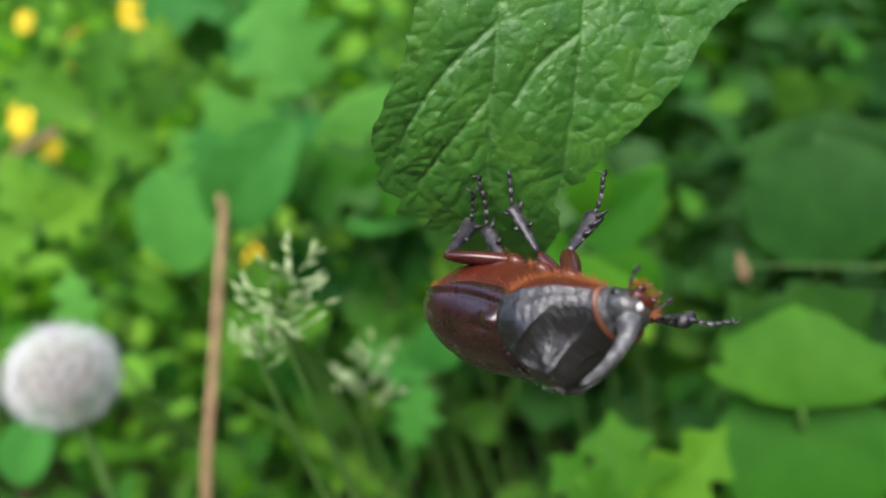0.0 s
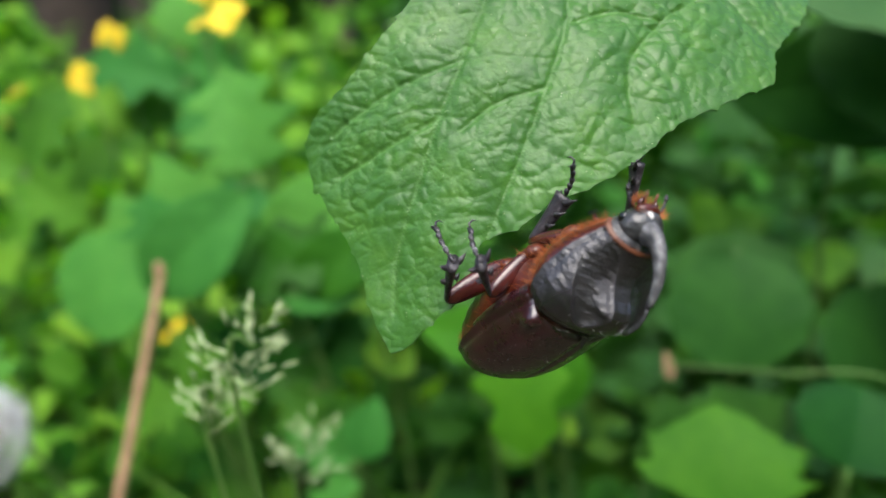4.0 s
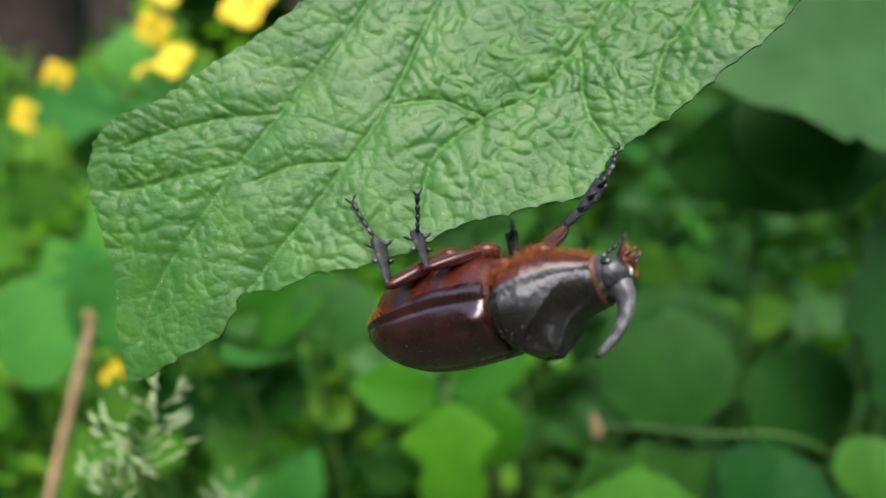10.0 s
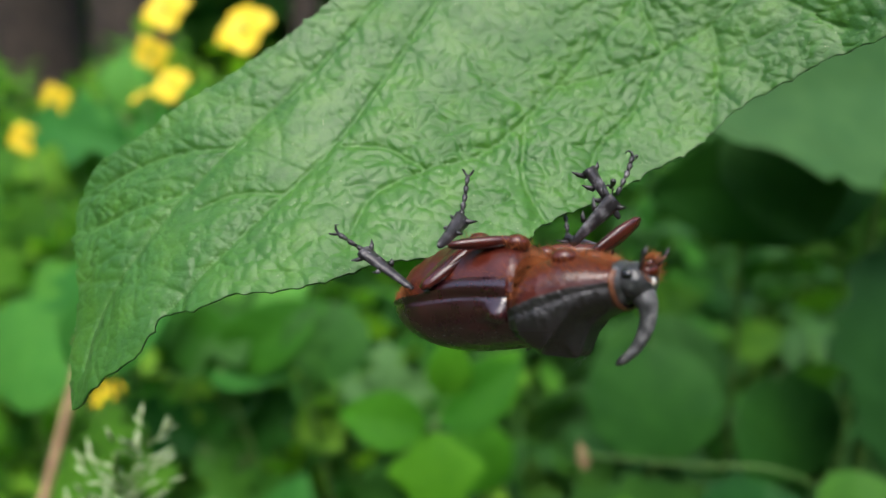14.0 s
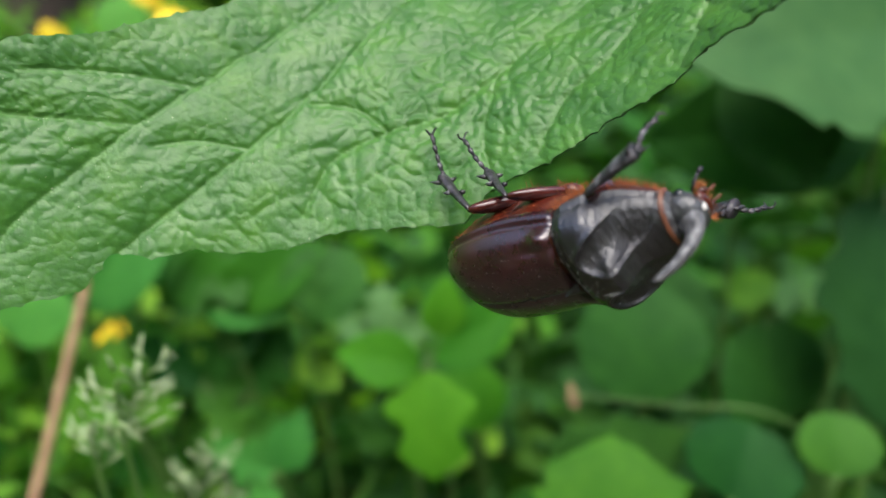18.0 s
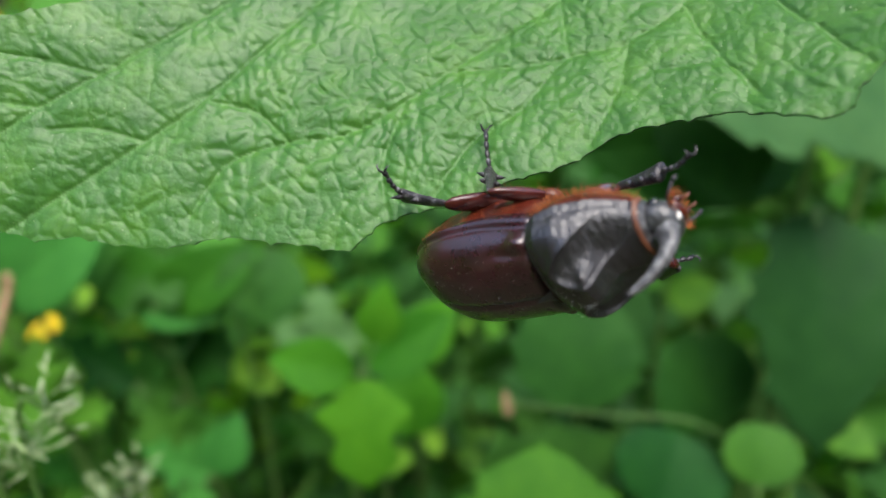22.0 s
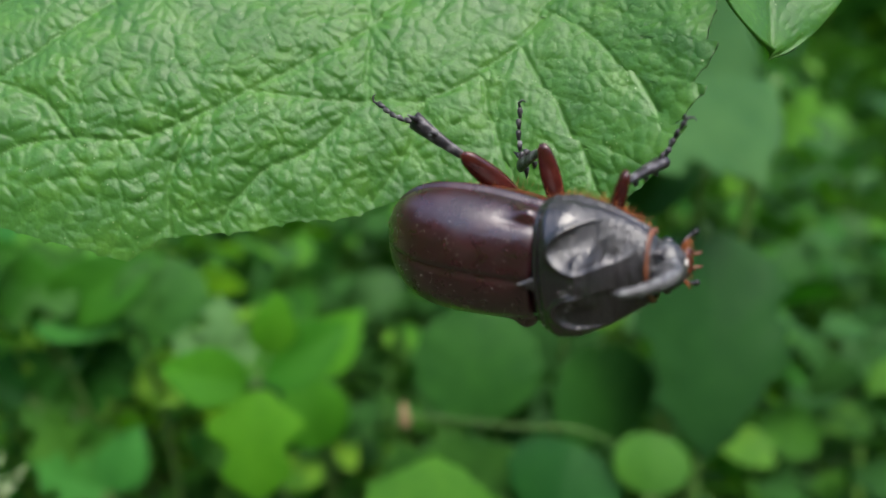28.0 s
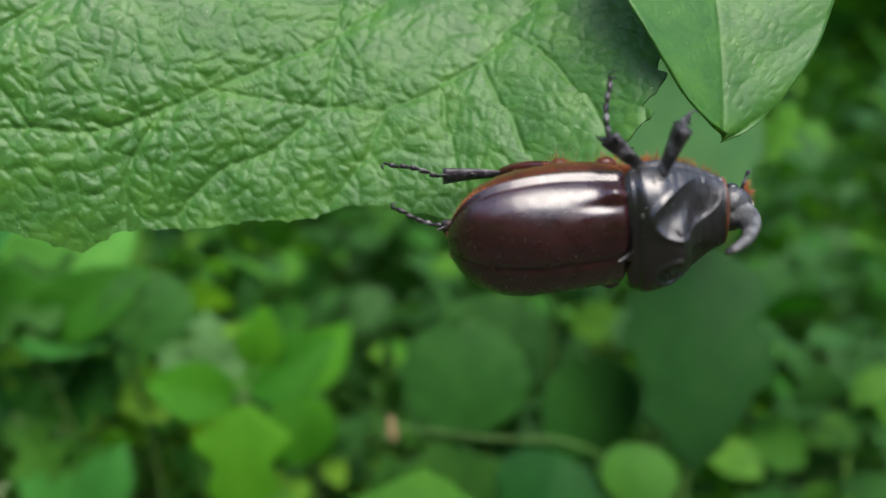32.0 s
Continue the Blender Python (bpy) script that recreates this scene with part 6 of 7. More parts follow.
BEETLE_ROWS = [
    (0, pose(-0.02142, 0.11205, 0.35655, 124.61, -9.31, -41.63)),
    (0.5, pose(-0.01804, 0.11214, 0.35876, 137.79, -16.69, -33.98)),
    (1, pose(-0.01534, 0.11034, 0.36039, 150.88, -26.47, -28.48)),
    (1.5, pose(-0.01324, 0.11099, 0.36180, 156.92, -26.47, -36.04)),
    (2, pose(-0.01546, 0.11152, 0.36261, 163.24, -25.66, -43.17)),
    (2.5, pose(-0.01647, 0.11239, 0.36548, 160.70, -27.34, -44.08)),
    (3, pose(-0.01589, 0.11068, 0.36415, 158.90, -28.89, -46.60)),
    (3.5, pose(-0.01503, 0.11120, 0.36536, 160.78, -32.37, -45.75)),
    (4, pose(-0.01473, 0.11183, 0.36882, 160.88, -37.04, -42.65)),
    (4.5, pose(-0.01337, 0.11191, 0.37014, 158.93, -35.11, -40.01)),
    (6.5, pose(-0.01120, 0.11205, 0.37508, 151.22, -26.71, -28.99)),
    (7, pose(-0.00943, 0.11209, 0.37743, 149.85, -24.32, -26.94)),
    (7.5, pose(-0.00912, 0.11206, 0.37976, 154.44, -21.57, -26.00)),
    (8, pose(-0.00810, 0.11185, 0.38022, 158.72, -19.04, -24.91)),
    (8.5, pose(-0.00580, 0.11192, 0.38058, 157.75, -19.24, -26.54)),
    (9, pose(-0.00625, 0.11182, 0.38302, 157.05, -19.29, -27.90)),
    (9.5, pose(-0.00794, 0.11142, 0.38296, 154.13, -19.07, -26.68)),
    (10, pose(-0.00524, 0.11170, 0.38275, 151.56, -19.13, -26.40)),
    (10.5, pose(-0.00376, 0.11301, 0.38340, 151.99, -16.31, -22.74)),
    (11, pose(-0.00138, 0.11368, 0.38570, 153.08, -14.09, -19.12)),
    (11.5, pose(0.00074, 0.11433, 0.38392, 151.36, -7.90, -11.33)),
    (12, pose(-0.00186, 0.11526, 0.38503, 150.51, -2.08, -2.45)),
    (12.5, pose(0.00133, 0.11418, 0.38832, 154.07, -7.83, -16.72)),
    (13, pose(0.00194, 0.11250, 0.38988, 159.52, -14.27, -31.19)),
    (13.5, pose(0.00099, 0.11154, 0.39319, 159.93, -12.76, -32.87)),
    (15.5, pose(0.00736, 0.10829, 0.38825, 160.30, -8.53, -38.75)),
    (16, pose(0.00694, 0.10690, 0.38842, 159.48, -7.57, -40.28)),
    (16.5, pose(0.00715, 0.10670, 0.38906, 156.94, -12.38, -39.16)),
    (17, pose(0.00852, 0.10705, 0.39074, 155.16, -16.55, -38.10)),
    (17.5, pose(0.00905, 0.10688, 0.39253, 145.41, -17.96, -39.08)),
    (18, pose(0.01030, 0.10678, 0.39085, 135.27, -20.49, -39.13)),
    (18.5, pose(0.01248, 0.10746, 0.38846, 125.97, -17.08, -36.18)),
    (19, pose(0.01340, 0.10762, 0.39031, 117.51, -12.77, -35.03)),
    (19.5, pose(0.01490, 0.10885, 0.39484, 127.64, -13.63, -34.70)),
    (20, pose(0.01719, 0.11053, 0.39472, 136.41, -16.50, -35.08)),
    (20.5, pose(0.01795, 0.10891, 0.39450, 135.26, -18.63, -38.94)),
    (21, pose(0.01744, 0.10768, 0.39633, 135.09, -19.63, -42.62)),
    (21.5, pose(0.01788, 0.10707, 0.39630, 133.37, -18.80, -39.70)),
    (22, pose(0.02074, 0.10810, 0.39605, 132.20, -18.18, -37.21)),
    (22.5, pose(0.02122, 0.10841, 0.39910, 135.71, -22.69, -42.75)),
    (23, pose(0.02278, 0.10776, 0.39802, 139.38, -26.47, -48.30)),
    (23.5, pose(0.01998, 0.10631, 0.39789, 128.77, -23.66, -44.94)),
    (24, pose(0.02480, 0.10671, 0.39745, 118.37, -20.59, -44.01)),
    (24.5, pose(0.02773, 0.10666, 0.39766, 115.28, -14.46, -46.36)),
    (25, pose(0.03006, 0.10773, 0.39876, 111.57, -8.88, -49.12)),
    (25.5, pose(0.03194, 0.10816, 0.39875, 108.76, -8.56, -46.65)),
    (26, pose(0.03539, 0.10508, 0.39758, 106.06, -7.73, -44.12)),
    (26.5, pose(0.04041, 0.10589, 0.39898, 105.32, -6.22, -40.72)),
    (28.5, pose(0.04574, 0.10128, 0.39628, 102.63, 3.85, -24.59)),
    (29, pose(0.04671, 0.10108, 0.39445, 102.05, 6.57, -20.92)),
    (29.5, pose(0.04703, 0.09987, 0.39347, 96.37, -1.40, -28.33)),
    (30, pose(0.04822, 0.09807, 0.39658, 92.50, -9.46, -34.09)),
    (30.5, pose(0.04950, 0.09836, 0.39817, 93.37, -7.08, -31.24)),
    (31, pose(0.04965, 0.09930, 0.39724, 93.27, -5.18, -28.44)),
    (31.5, pose(0.05205, 0.10153, 0.39905, 106.89, -5.55, -17.74)),
    (32, pose(0.05630, 0.10366, 0.40285, 118.97, -10.28, -7.60)),
]
# the fore body (shield, chest, head) turns on the waist: seconds, degrees about x, y, z
FORE_ROWS = [
    (0, -1.7, 8.6, 8.4),
    (1, -1.1, 5.2, 5.1),
    (2, -1.4, 6.1, 5.2),
    (3, -0.1, 9.4, 4.5),
    (4, -7.7, 5.3, 0.1),
    (7, -6.5, -1.0, -1.6),
    (8, 3.6, -5.2, -0.8),
    (9, -0.8, -5.2, -1.9),
    (10, -3.8, -3.1, -2.9),
    (11, 5.0, -4.2, 2.1),
    (12, 4.9, -2.8, 3.2),
    (13, 6.7, -3.8, 0.5),
    (16, 11.2, -0.7, 4.7),
    (17, 5.4, -0.1, 4.8),
    (18, -7.4, 1.7, 1.0),
    (19, -8.2, 1.2, 4.2),
    (20, 0.5, -2.7, 5.1),
    (21, -0.6, -4.1, 4.4),
    (22, -2.0, 0.3, 6.7),
    (23, -7.4, 4.4, 5.7),
    (24, -7.6, 1.2, 6.6),
    (25, -6.9, -0.1, 7.3),
    (26, -7.9, -5.2, 5.1),
    (29, -5.1, -6.1, 11.1),
    (30, -5.6, -2.3, 8.3),
    (31, -4.6, -3.4, 5.2),
    (32, -10.1, -5.7, 2.4),
]
SMALL_LEAF_ROWS = [
    (0, pose(0.08193, 0.11279, 0.43307, 47.40, -4.81, 17.06)),
    (24.5, pose(0.08193, 0.11279, 0.43307, 47.40, -4.81, 17.06)),
    (25, pose(0.08031, 0.11304, 0.43119, 47.21, -4.77, 16.92)),
    (25.5, pose(0.07779, 0.11278, 0.42836, 47.30, -5.11, 16.33)),
    (26, pose(0.07507, 0.10962, 0.42593, 47.74, -5.34, 15.76)),
    (26.5, pose(0.07283, 0.11035, 0.42670, 47.37, -5.95, 14.92)),
    (28.5, pose(0.07309, 0.10619, 0.42396, 48.55, -6.40, 14.69)),
    (29, pose(0.07259, 0.10609, 0.42206, 48.82, -6.43, 14.47)),
    (29.5, pose(0.07166, 0.10592, 0.42018, 48.63, -6.26, 13.83)),
    (30, pose(0.07133, 0.10400, 0.41784, 49.51, -6.42, 14.04)),
    (30.5, pose(0.07080, 0.10242, 0.41662, 50.10, -6.75, 14.01)),
    (31, pose(0.07064, 0.10237, 0.41584, 49.62, -6.66, 13.92)),
    (31.5, pose(0.07173, 0.10283, 0.41594, 49.40, -6.58, 14.44)),
    (32, pose(0.06951, 0.10264, 0.41557, 49.52, -6.64, 13.71)),
]
# legs: seconds, then knee, ankle and claw in millimetres on the beetle
FRONT_LEFT_ROWS = [
    (0, -1.0, 1.5, -11.7, -2.1, -0.6, -19.3, -2.2, 1.4, -25.4),
    (1, -1.4, -0.8, -6.7, -1.2, -6.1, -12.7, 3.1, -3.0, -16.4),
    (2, -2.4, 0.8, -5.5, -6.1, -4.7, -10.0, -7.2, -8.2, -15.3),
    (3, 1.4, -0.7, -12.3, 2.0, -4.1, -19.5, 2.6, -5.2, -26.0),
    (4, -2.0, 3.1, -9.2, 4.9, 1.0, -13.0, 10.6, 4.0, -14.1),
    (7, 0.1, -1.6, -8.6, 4.6, -3.1, -14.8, 9.5, 1.2, -15.1),
    (8, 0.2, -0.4, -2.1, 5.5, -5.3, -5.4, 5.9, 1.2, -5.6),
    (9, 5.7, -4.6, -7.7, 12.7, -6.1, -11.1, 17.5, -1.8, -11.5),
    (10, 7.2, -3.8, -10.6, 13.4, -3.9, -15.4, 15.5, -6.1, -21.1),
    (11, -0.7, 1.2, -7.0, 5.4, 0.9, -12.2, 8.3, 6.6, -11.2),
    (12, 3.9, 11.4, -0.5, 6.3, 14.9, -7.6, 6.9, 9.4, -11.0),
    (13, 5.1, -3.1, -8.3, 9.3, -5.3, -14.8, 9.9, -7.7, -20.9),
    (16, 9.4, 12.2, -0.8, 14.3, 11.5, -7.1, 11.9, 9.5, -12.8),
    (17, 11.7, 10.8, -3.2, 17.0, 8.3, -8.6, 16.1, 3.9, -13.3),
    (18, 6.3, 9.5, -0.5, 13.7, 11.5, -3.0, 14.5, 9.9, -9.3),
    (19, 3.1, 9.9, -1.9, 10.5, 12.8, -0.5, 10.9, 14.3, -6.8),
    (20, 9.4, 11.3, -1.6, 15.2, 11.7, -6.8, 16.0, 11.8, -13.3),
    (21, 7.0, 11.5, -1.4, 14.5, 11.0, -3.4, 15.0, 8.0, -9.2),
    (22, 4.9, -1.4, -12.0, 12.4, 1.0, -10.8, 17.7, 4.4, -9.3),
    (23, 3.0, 0.7, -13.8, 7.6, -2.2, -19.6, 10.2, -3.1, -25.5),
    (24, 1.6, 5.0, -12.9, 3.8, 2.6, -20.1, 4.8, 2.5, -26.5),
    (25, 4.9, 3.3, -14.2, 10.5, 1.4, -19.5, 12.7, 1.6, -25.6),
    (26, 4.6, 6.4, -12.8, 8.4, 4.2, -19.4, 12.1, 3.2, -24.6),
    (29, 8.9, 10.8, -0.3, 12.1, 12.2, -7.5, 13.9, 17.3, -3.8),
    (30, 6.7, 11.7, -2.6, 8.1, 13.0, -10.4, 10.0, 15.3, -4.7),
    (31, 5.0, 10.0, -0.1, 5.3, 13.4, -7.5, 6.8, 14.4, -1.3),
    (32, 4.1, 6.7, 1.7, 6.6, 14.3, 1.0, 8.9, 12.0, -4.6),
]
MIDDLE_LEFT_ROWS = [
    (0, -9.5, 3.5, -7.0, -15.3, 5.3, -12.1, -15.7, 11.2, -17.5),
    (1, -6.4, -2.7, -6.5, -9.2, -2.5, -13.8, -5.8, 2.8, -19.0),
    (2, -9.1, 3.5, -4.3, -12.1, -2.1, -9.1, -8.7, 1.5, -15.4),
    (3, -9.3, 3.9, -5.2, -12.7, -1.5, -9.9, -8.1, 3.3, -14.3),
    (4, -4.7, 10.1, -1.9, 1.2, 15.3, -3.2, -1.8, 13.4, -10.4),
    (7, -5.9, 9.9, -4.2, -10.2, 8.0, -10.8, -6.7, 15.0, -12.1),
    (8, -7.0, -2.1, -7.3, -6.5, 1.4, -14.6, -1.4, 6.6, -17.8),
    (9, -6.7, 9.5, -3.7, -9.3, 5.1, -9.9, -8.0, 3.4, -17.7),
    (10, -5.9, 10.4, -3.8, -9.6, 7.4, -10.3, -5.1, 13.3, -13.3),
    (11, 4.6, 7.3, -14.5, -2.0, 2.9, -15.2, 0.1, 10.6, -16.3),
    (12, 6.2, 7.5, -13.2, 0.3, 3.2, -16.5, -0.4, 1.4, -24.2),
    (13, -6.3, 10.8, -6.1, -6.8, 4.3, -10.8, -5.8, 1.0, -18.0),
    (16, -8.4, 11.7, -4.6, -10.0, 6.4, -10.4, -14.2, 6.5, -17.1),
    (17, -8.0, 9.8, -3.0, -10.7, 5.9, -9.4, -14.5, 7.1, -16.4),
    (18, -5.9, 10.5, -2.9, -11.3, 9.8, -8.7, -15.5, 13.7, -14.2),
    (19, 1.1, 13.3, -7.2, -2.8, 14.3, -13.9, -2.7, 18.3, -20.7),
    (20, 2.2, 9.6, -0.5, -0.6, 15.5, -5.0, -1.5, 14.6, -12.9),
    (21, -6.5, 10.7, -4.3, 0.6, 14.0, -2.3, -1.2, 14.0, -10.1),
    (22, -5.3, 10.8, -3.2, -9.1, 7.8, -9.6, -11.1, 10.1, -17.0),
    (23, -3.8, 10.4, -2.0, -8.9, 8.4, -8.0, -4.0, 14.7, -7.7),
    (24, -3.5, 6.8, -15.0, -2.5, 13.7, -18.8, 0.7, 18.1, -24.6),
    (25, -5.4, 11.7, -6.0, -7.4, 9.7, -13.4, -7.1, 13.9, -20.2),
    (26, -5.9, 10.6, -4.3, -10.7, 11.4, -10.7, -12.1, 16.8, -16.4),
    (29, -2.1, 12.6, -7.5, -6.4, 7.2, -11.7, -5.2, 14.7, -9.2),
    (30, -5.0, 12.4, -4.6, -10.1, 10.2, -10.4, -5.2, 14.7, -5.8),
    (31, 3.4, 12.6, -6.7, 0.5, 16.8, -12.8, 3.9, 23.2, -16.0),
    (32, 4.1, 7.0, 0.4, -1.5, 12.8, -0.9, -0.1, 16.9, -7.6),
]
HIND_LEFT_ROWS = [
    (0, -14.5, 9.7, -4.2, -17.9, 6.6, -12.1, -12.8, 12.5, -13.7),
    (1, -15.5, 6.0, -3.8, -20.9, 2.6, -10.1, -16.7, 7.8, -14.6),
    (2, -14.1, 10.0, -4.0, -14.0, 3.6, -10.5, -10.6, 7.8, -16.3),
    (3, -14.0, 10.1, -4.1, -14.7, 4.3, -11.1, -10.0, 9.2, -15.4),
    (4, -11.1, 12.8, -3.7, -2.8, 16.5, -5.2, -5.9, 16.0, -12.5),
    (7, -14.7, -0.8, -5.5, -19.6, 6.8, -6.9, -18.8, 14.6, -5.3),
    (8, -12.2, 7.2, 0.3, -19.8, 7.4, -4.5, -20.9, 15.1, -6.4),
    (9, -13.0, 9.5, -1.9, -21.1, 12.7, -3.8, -28.3, 14.8, -6.5),
    (10, -11.6, 11.2, -2.5, -15.3, 8.8, -10.2, -18.6, 11.0, -17.1),
    (11, -12.7, 9.6, -1.7, -19.7, 9.7, -7.2, -23.5, 10.4, -14.2),
    (12, -14.6, 6.6, -2.1, -20.8, 6.2, -8.6, -26.7, 4.9, -13.8),
    (13, -11.0, 9.2, 0.4, -18.6, 13.0, -1.6, -23.5, 19.1, -3.2),
    (16, -14.7, 12.1, -1.8, -14.2, 8.7, -10.1, -17.9, 9.2, -17.1),
    (17, -14.2, 10.6, -1.6, -16.9, 7.7, -9.6, -17.2, 10.9, -16.9),
    (18, -11.8, 11.0, -1.9, -18.1, 12.2, -8.1, -19.8, 16.3, -14.6),
    (19, -13.5, 11.0, -2.7, -21.7, 14.0, -2.6, -25.3, 18.5, -7.9),
    (20, -12.5, 11.5, -3.5, -20.6, 14.6, -5.0, -27.4, 17.0, -8.4),
    (21, -13.2, 10.3, -2.9, -17.7, 17.2, 0.8, -25.2, 17.7, -1.9),
    (22, -11.3, 11.1, -2.2, -19.8, 12.0, -4.7, -16.9, 19.2, -2.5),
    (23, -8.7, 10.9, -0.9, -16.7, 14.4, -2.8, -13.5, 20.4, 1.4),
    (24, -11.7, 10.5, -1.6, -19.8, 13.5, 0.4, -26.3, 17.6, -1.9),
    (25, -15.6, 7.4, -9.5, -18.9, 12.9, -3.0, -17.9, 17.7, 3.4),
    (26, -11.9, 11.7, -3.5, -19.8, 15.9, -3.3, -27.4, 17.8, -4.9),
    (29, -12.5, 10.4, -3.8, -20.5, 14.0, -4.7, -27.8, 15.1, -7.9),
    (30, -13.2, 11.9, -4.3, -18.0, 17.1, 1.4, -25.0, 21.0, 1.3),
    (31, -13.3, 10.2, -4.2, -19.5, 14.4, 0.8, -26.7, 17.6, -0.4),
    (32, -13.6, 0.3, -13.1, -22.9, 2.1, -11.8, -30.3, 5.3, -11.9),
]
FRONT_RIGHT_ROWS = [
    (0, 7.1, -10.3, -9.4, 14.8, -7.3, -8.5, 17.3, -12.3, -11.5),
    (1, 11.2, -10.6, -4.4, 6.0, -15.6, -7.9, 9.3, -18.9, -12.4),
    (2, 11.2, -10.6, -4.4, 6.0, -15.6, -7.9, 9.3, -18.9, -12.4),
    (3, 11.2, -10.6, -4.4, 6.0, -15.6, -7.9, 9.3, -18.9, -12.4),
    (4, 4.8, -10.4, -11.2, 10.7, -8.7, -16.5, 9.1, -13.3, -20.8),
    (7, 14.4, -3.5, -7.6, 15.7, -6.4, -14.9, 18.6, -9.8, -19.6),
    (8, 5.4, -10.8, -8.7, 9.3, -7.9, -15.0, 7.7, -12.9, -18.8),
    (9, 1.6, -10.3, -6.7, 3.2, -9.7, -14.5, 1.8, -14.1, -19.0),
    (10, 11.2, -10.6, -4.4, 6.0, -15.6, -7.9, 9.3, -18.9, -12.4),
    (11, 14.4, -1.5, -10.9, 11.9, -5.5, -17.4, 11.0, -10.5, -21.4),
    (12, 7.8, -9.1, -10.6, 13.2, -5.5, -16.0, 16.6, -3.0, -21.1),
    (13, 8.3, -9.6, -10.3, 11.3, -5.7, -16.5, 9.3, -10.8, -20.1),
    (16, 9.7, -0.4, -14.3, 4.9, -6.7, -15.3, 2.3, -12.0, -18.0),
    (17, 11.2, -10.6, -4.4, 6.0, -15.6, -7.9, 9.3, -18.9, -12.4),
    (18, 8.8, -9.7, -11.0, 15.9, -7.5, -7.9, 18.0, -12.7, -11.2),
    (19, 14.4, -1.6, -4.3, 15.0, -6.7, -10.6, 15.9, -11.2, -15.4),
    (20, 12.7, -5.6, -10.5, 12.3, -6.8, -18.3, 12.6, -9.3, -24.3),
    (21, 11.0, -5.2, -12.1, 7.7, -5.3, -19.3, 5.8, -7.3, -25.2),
    (22, 11.2, -10.6, -4.4, 6.0, -15.6, -7.9, 9.3, -18.9, -12.4),
    (23, 9.1, -2.5, -13.2, 3.7, -5.5, -18.3, 1.3, -8.2, -23.7),
    (24, 13.2, -2.7, -10.8, 10.5, -5.4, -17.9, 6.2, -5.0, -22.7),
    (25, 7.6, -7.2, 2.1, 12.1, -5.1, 8.1, 10.3, -11.1, 6.3),
    (26, 13.2, -1.2, -10.0, 14.3, -0.1, -17.9, 17.5, 2.3, -23.1),
    (29, 14.7, -5.1, -0.1, 13.2, -1.1, 6.7, 15.0, -5.0, 1.8),
    (30, 11.7, -8.0, -0.1, 15.4, -5.8, 6.5, 16.7, -10.3, 1.8),
    (31, 13.2, -8.9, -6.3, 14.0, -9.9, -14.1, 15.7, -13.4, -19.3),
    (32, 11.2, -10.6, -4.4, 6.0, -15.6, -7.9, 9.3, -18.9, -12.4),
]
MIDDLE_RIGHT_ROWS = [
    (0, -7.2, 1.2, -11.4, -12.2, 5.6, -16.2, -14.1, 10.0, -22.7),
    (1, 6.4, -9.7, -7.4, -1.1, -11.0, -10.0, -3.5, -13.4, -17.2),
    (2, 6.4, -9.7, -7.4, -1.1, -11.0, -10.0, -3.5, -13.4, -17.2),
    (3, 6.4, -9.7, -7.4, -1.1, -11.0, -10.0, -3.5, -13.4, -17.2),
    (4, 6.4, -9.7, -7.4, -1.1, -11.0, -10.0, -3.5, -13.4, -17.2),
    (7, 6.4, -9.7, -7.4, -1.1, -11.0, -10.0, -3.5, -13.4, -17.2),
    (8, 6.4, -9.7, -7.4, -1.1, -11.0, -10.0, -3.5, -13.4, -17.2),
    (9, 6.4, -9.7, -7.4, -1.1, -11.0, -10.0, -3.5, -13.4, -17.2),
    (10, -5.1, -11.7, -7.4, -4.9, -11.1, -15.3, -7.7, -17.1, -19.8),
    (11, 6.4, -9.7, -7.4, -1.1, -11.0, -10.0, -3.5, -13.4, -17.2),
    (12, 6.4, -9.7, -7.4, -1.1, -11.0, -10.0, -3.5, -13.4, -17.2),
    (13, 6.4, -9.7, -7.4, -1.1, -11.0, -10.0, -3.5, -13.4, -17.2),
    (16, 6.4, -9.7, -7.4, -1.1, -11.0, -10.0, -3.5, -13.4, -17.2),
    (17, 6.4, -9.7, -7.4, -1.1, -11.0, -10.0, -3.5, -13.4, -17.2),
    (18, 6.4, -9.7, -7.4, -1.1, -11.0, -10.0, -3.5, -13.4, -17.2),
    (19, 6.4, -9.7, -7.4, -1.1, -11.0, -10.0, -3.5, -13.4, -17.2),
    (20, 6.4, -9.7, -7.4, -1.1, -11.0, -10.0, -3.5, -13.4, -17.2),
    (21, 6.4, -9.7, -7.4, -1.1, -11.0, -10.0, -3.5, -13.4, -17.2),
    (22, 6.4, -9.7, -7.4, -1.1, -11.0, -10.0, -3.5, -13.4, -17.2),
    (23, 6.4, -9.7, -7.4, -1.1, -11.0, -10.0, -3.5, -13.4, -17.2),
    (24, 6.4, -9.7, -7.4, -1.1, -11.0, -10.0, -3.5, -13.4, -17.2),
    (25, 6.4, -9.7, -7.4, -1.1, -11.0, -10.0, -3.5, -13.4, -17.2),
    (26, 6.4, -9.7, -7.4, -1.1, -11.0, -10.0, -3.5, -13.4, -17.2),
    (29, 6.4, -9.7, -7.4, -1.1, -11.0, -10.0, -3.5, -13.4, -17.2),
    (30, 6.4, -9.7, -7.4, -1.1, -11.0, -10.0, -3.5, -13.4, -17.2),
    (31, 6.4, -9.7, -7.4, -1.1, -11.0, -10.0, -3.5, -13.4, -17.2),
    (32, 6.4, -9.7, -7.4, -1.1, -11.0, -10.0, -3.5, -13.4, -17.2),
]
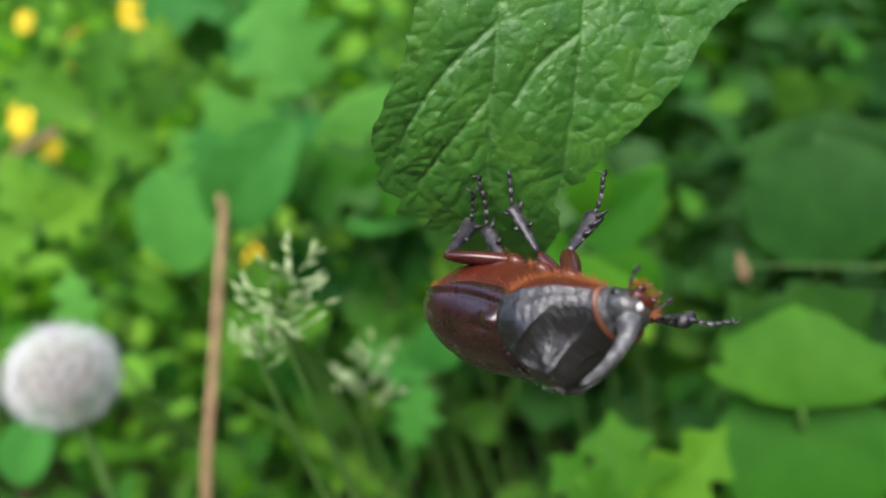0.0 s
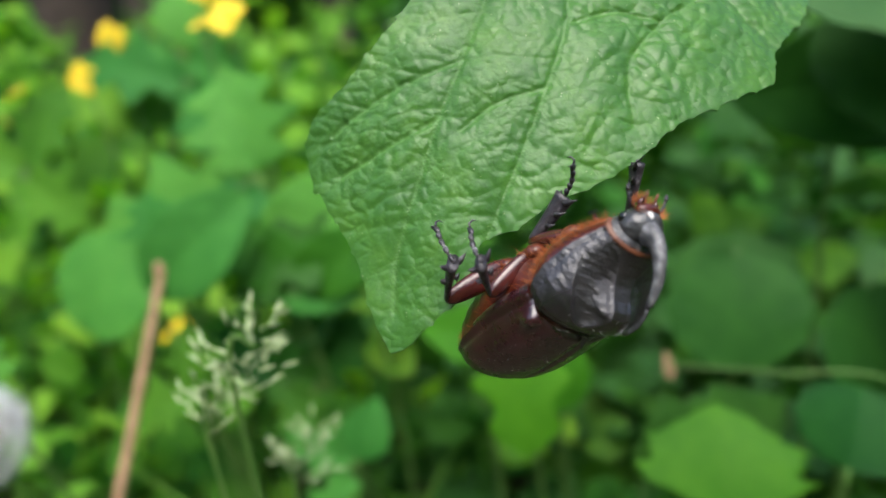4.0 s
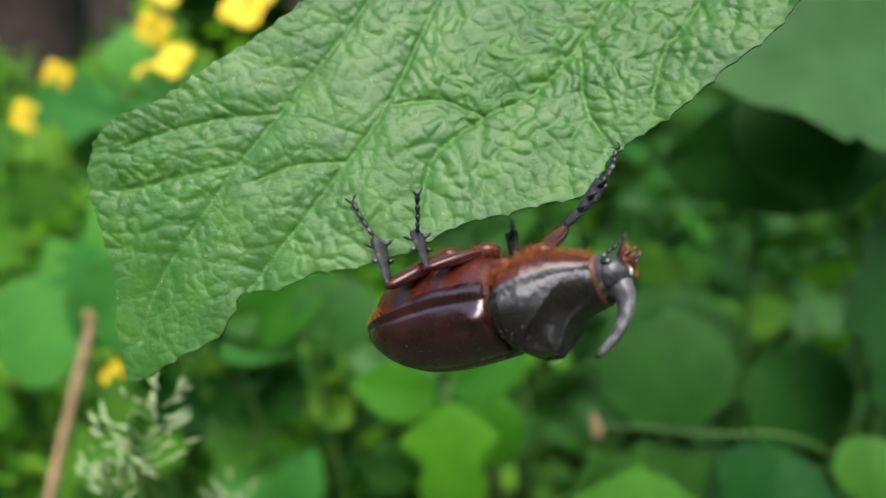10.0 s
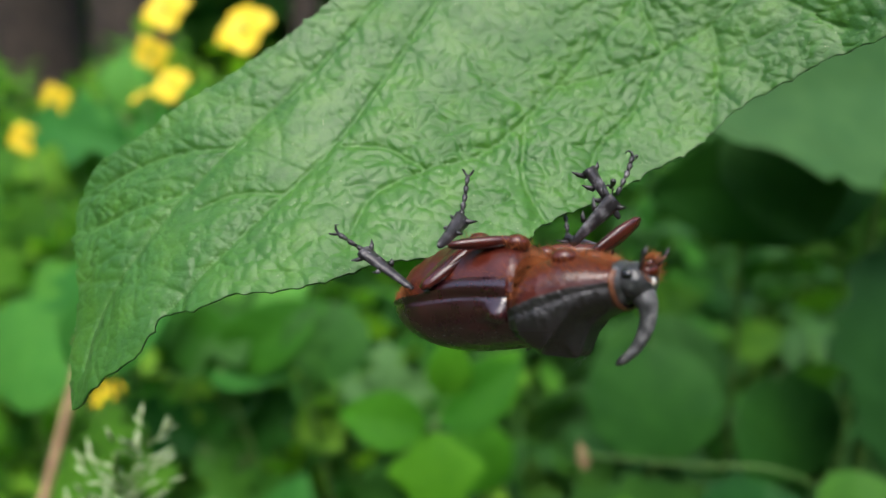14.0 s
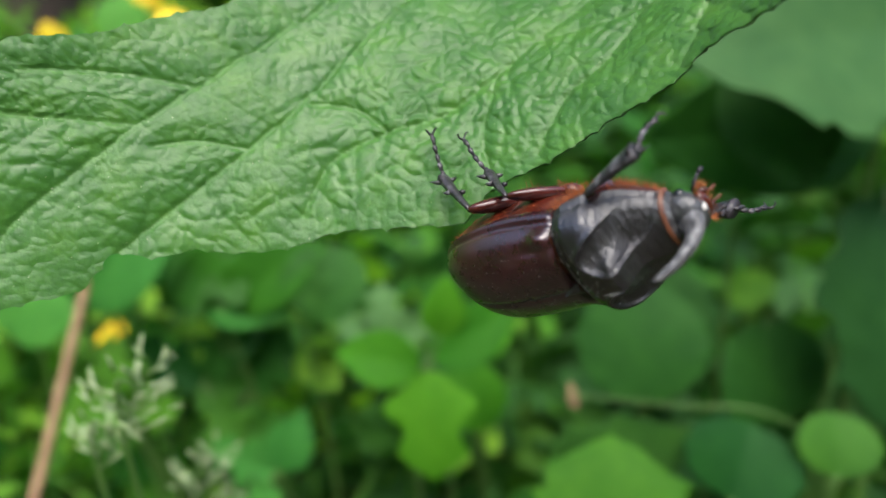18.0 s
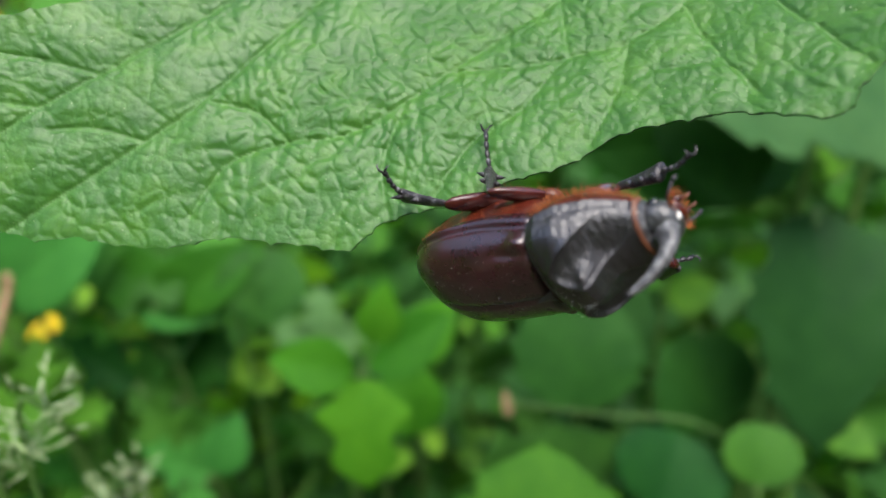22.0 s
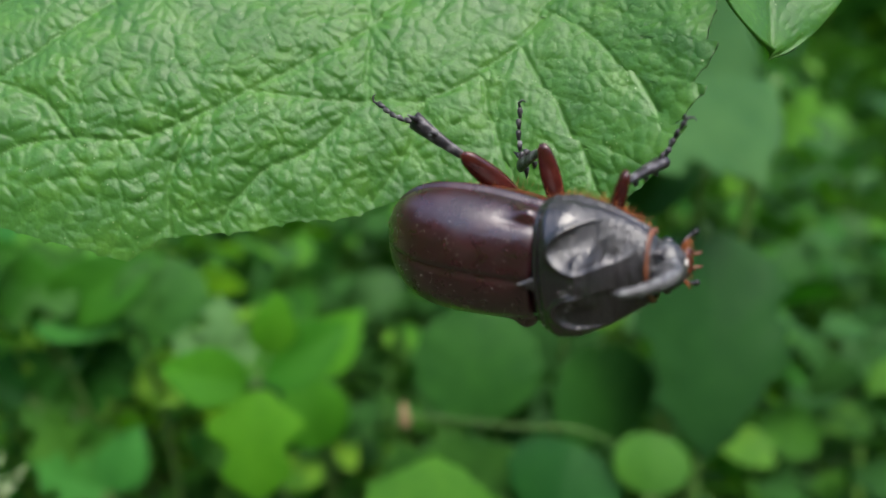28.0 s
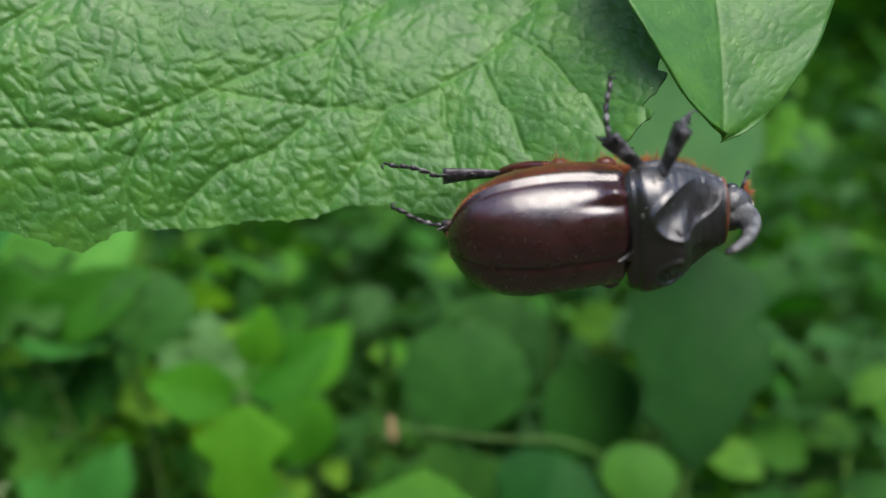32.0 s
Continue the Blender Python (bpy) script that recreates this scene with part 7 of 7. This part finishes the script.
HIND_RIGHT_ROWS = [
    (0, -8.5, -11.7, -13.8, -14.5, -8.0, -8.3, -21.8, -9.0, -11.4),
    (1, -8.5, -11.7, -13.8, -14.5, -8.0, -8.3, -21.8, -9.0, -11.4),
    (2, -8.5, -11.7, -13.8, -14.5, -8.0, -8.3, -21.8, -9.0, -11.4),
    (3, -8.5, -11.7, -13.8, -14.5, -8.0, -8.3, -21.8, -9.0, -11.4),
    (4, -8.5, -11.7, -13.8, -14.5, -8.0, -8.3, -21.8, -9.0, -11.4),
    (7, -8.5, -11.7, -13.8, -14.5, -8.0, -8.3, -21.8, -9.0, -11.4),
    (8, -8.5, -11.7, -13.8, -14.5, -8.0, -8.3, -21.8, -9.0, -11.4),
    (9, -8.5, -11.7, -13.8, -14.5, -8.0, -8.3, -21.8, -9.0, -11.4),
    (10, -8.5, -11.7, -13.8, -14.5, -8.0, -8.3, -21.8, -9.0, -11.4),
    (11, -8.5, -11.7, -13.8, -14.5, -8.0, -8.3, -21.8, -9.0, -11.4),
    (12, -8.5, -11.7, -13.8, -14.5, -8.0, -8.3, -21.8, -9.0, -11.4),
    (13, -8.5, -11.7, -13.8, -14.5, -8.0, -8.3, -21.8, -9.0, -11.4),
    (16, -8.5, -11.7, -13.8, -14.5, -8.0, -8.3, -21.8, -9.0, -11.4),
    (17, -8.5, -11.7, -13.8, -14.5, -8.0, -8.3, -21.8, -9.0, -11.4),
    (18, -8.5, -11.7, -13.8, -14.5, -8.0, -8.3, -21.8, -9.0, -11.4),
    (19, -8.5, -11.7, -13.8, -14.5, -8.0, -8.3, -21.8, -9.0, -11.4),
    (20, -8.5, -11.7, -13.8, -14.5, -8.0, -8.3, -21.8, -9.0, -11.4),
    (21, -8.5, -11.7, -13.8, -14.5, -8.0, -8.3, -21.8, -9.0, -11.4),
    (22, -8.5, -11.7, -13.8, -14.5, -8.0, -8.3, -21.8, -9.0, -11.4),
    (23, -8.5, -11.7, -13.8, -14.5, -8.0, -8.3, -21.8, -9.0, -11.4),
    (24, -8.5, -11.7, -13.8, -14.5, -8.0, -8.3, -21.8, -9.0, -11.4),
    (25, -8.5, -11.7, -13.8, -14.5, -8.0, -8.3, -21.8, -9.0, -11.4),
    (26, -8.5, -11.7, -13.8, -14.5, -8.0, -8.3, -21.8, -9.0, -11.4),
    (29, -8.5, -11.7, -13.8, -14.5, -8.0, -8.3, -21.8, -9.0, -11.4),
    (30, -8.5, -11.7, -13.8, -14.5, -8.0, -8.3, -21.8, -9.0, -11.4),
    (31, -8.5, -11.7, -13.8, -14.5, -8.0, -8.3, -21.8, -9.0, -11.4),
    (32, -14.1, -0.2, -3.1, -22.6, -1.8, -5.1, -29.7, 0.3, -8.1),
]


def motions():
    for ob, u, v in PANELS:
        walk(ob, [(r[0], leaf_at(r, u, v)) for r in LEAF_ROWS])
    walk(beetle, BEETLE_ROWS)
    walk(small_leaf, SMALL_LEAF_ROWS)
    turns = [(t, Matrix.Translation(WAIST) @ pose(0, 0, 0, *turn) @ Matrix.Translation(-WAIST)) for t, *turn in FORE_ROWS]
    for ob in beetle.children:
        if ob.name.split(".")[0] in FORE_PARTS:
            walk(ob, turns)
    for (which, side), rows in ((("front", 1), FRONT_LEFT_ROWS), (("middle", 1), MIDDLE_LEFT_ROWS), (("hind", 1), HIND_LEFT_ROWS),
                                (("front", -1), FRONT_RIGHT_ROWS), (("middle", -1), MIDDLE_RIGHT_ROWS), (("hind", -1), HIND_RIGHT_ROWS)):
        x, y, z = COXA[which]
        femur, shin, foot = LEGS[which, side]
        poses = [[], [], []]
        for (t, *p), (_, turn) in zip(rows, turns):
            hip = Vector((x, y * side, z)) * MB
            if which == "front":
                hip = turn @ hip
            knee, ankle, claw = (Vector(p[i:i + 3]) * MB for i in (0, 3, 6))
            hint = (knee - hip).cross(ankle - knee)
            hint = hint.normalized() if hint.length > 1e-9 else Vector((0, 0, 1))
            for k, (a, b) in enumerate(((hip, knee), (knee, ankle), (ankle, claw))):
                poses[k].append((t, bone(a, b, (b - a).normalized().cross(hint) * -1)))
        for ob, some in zip((femur, shin, foot), poses):
            walk(ob, some)


motions()
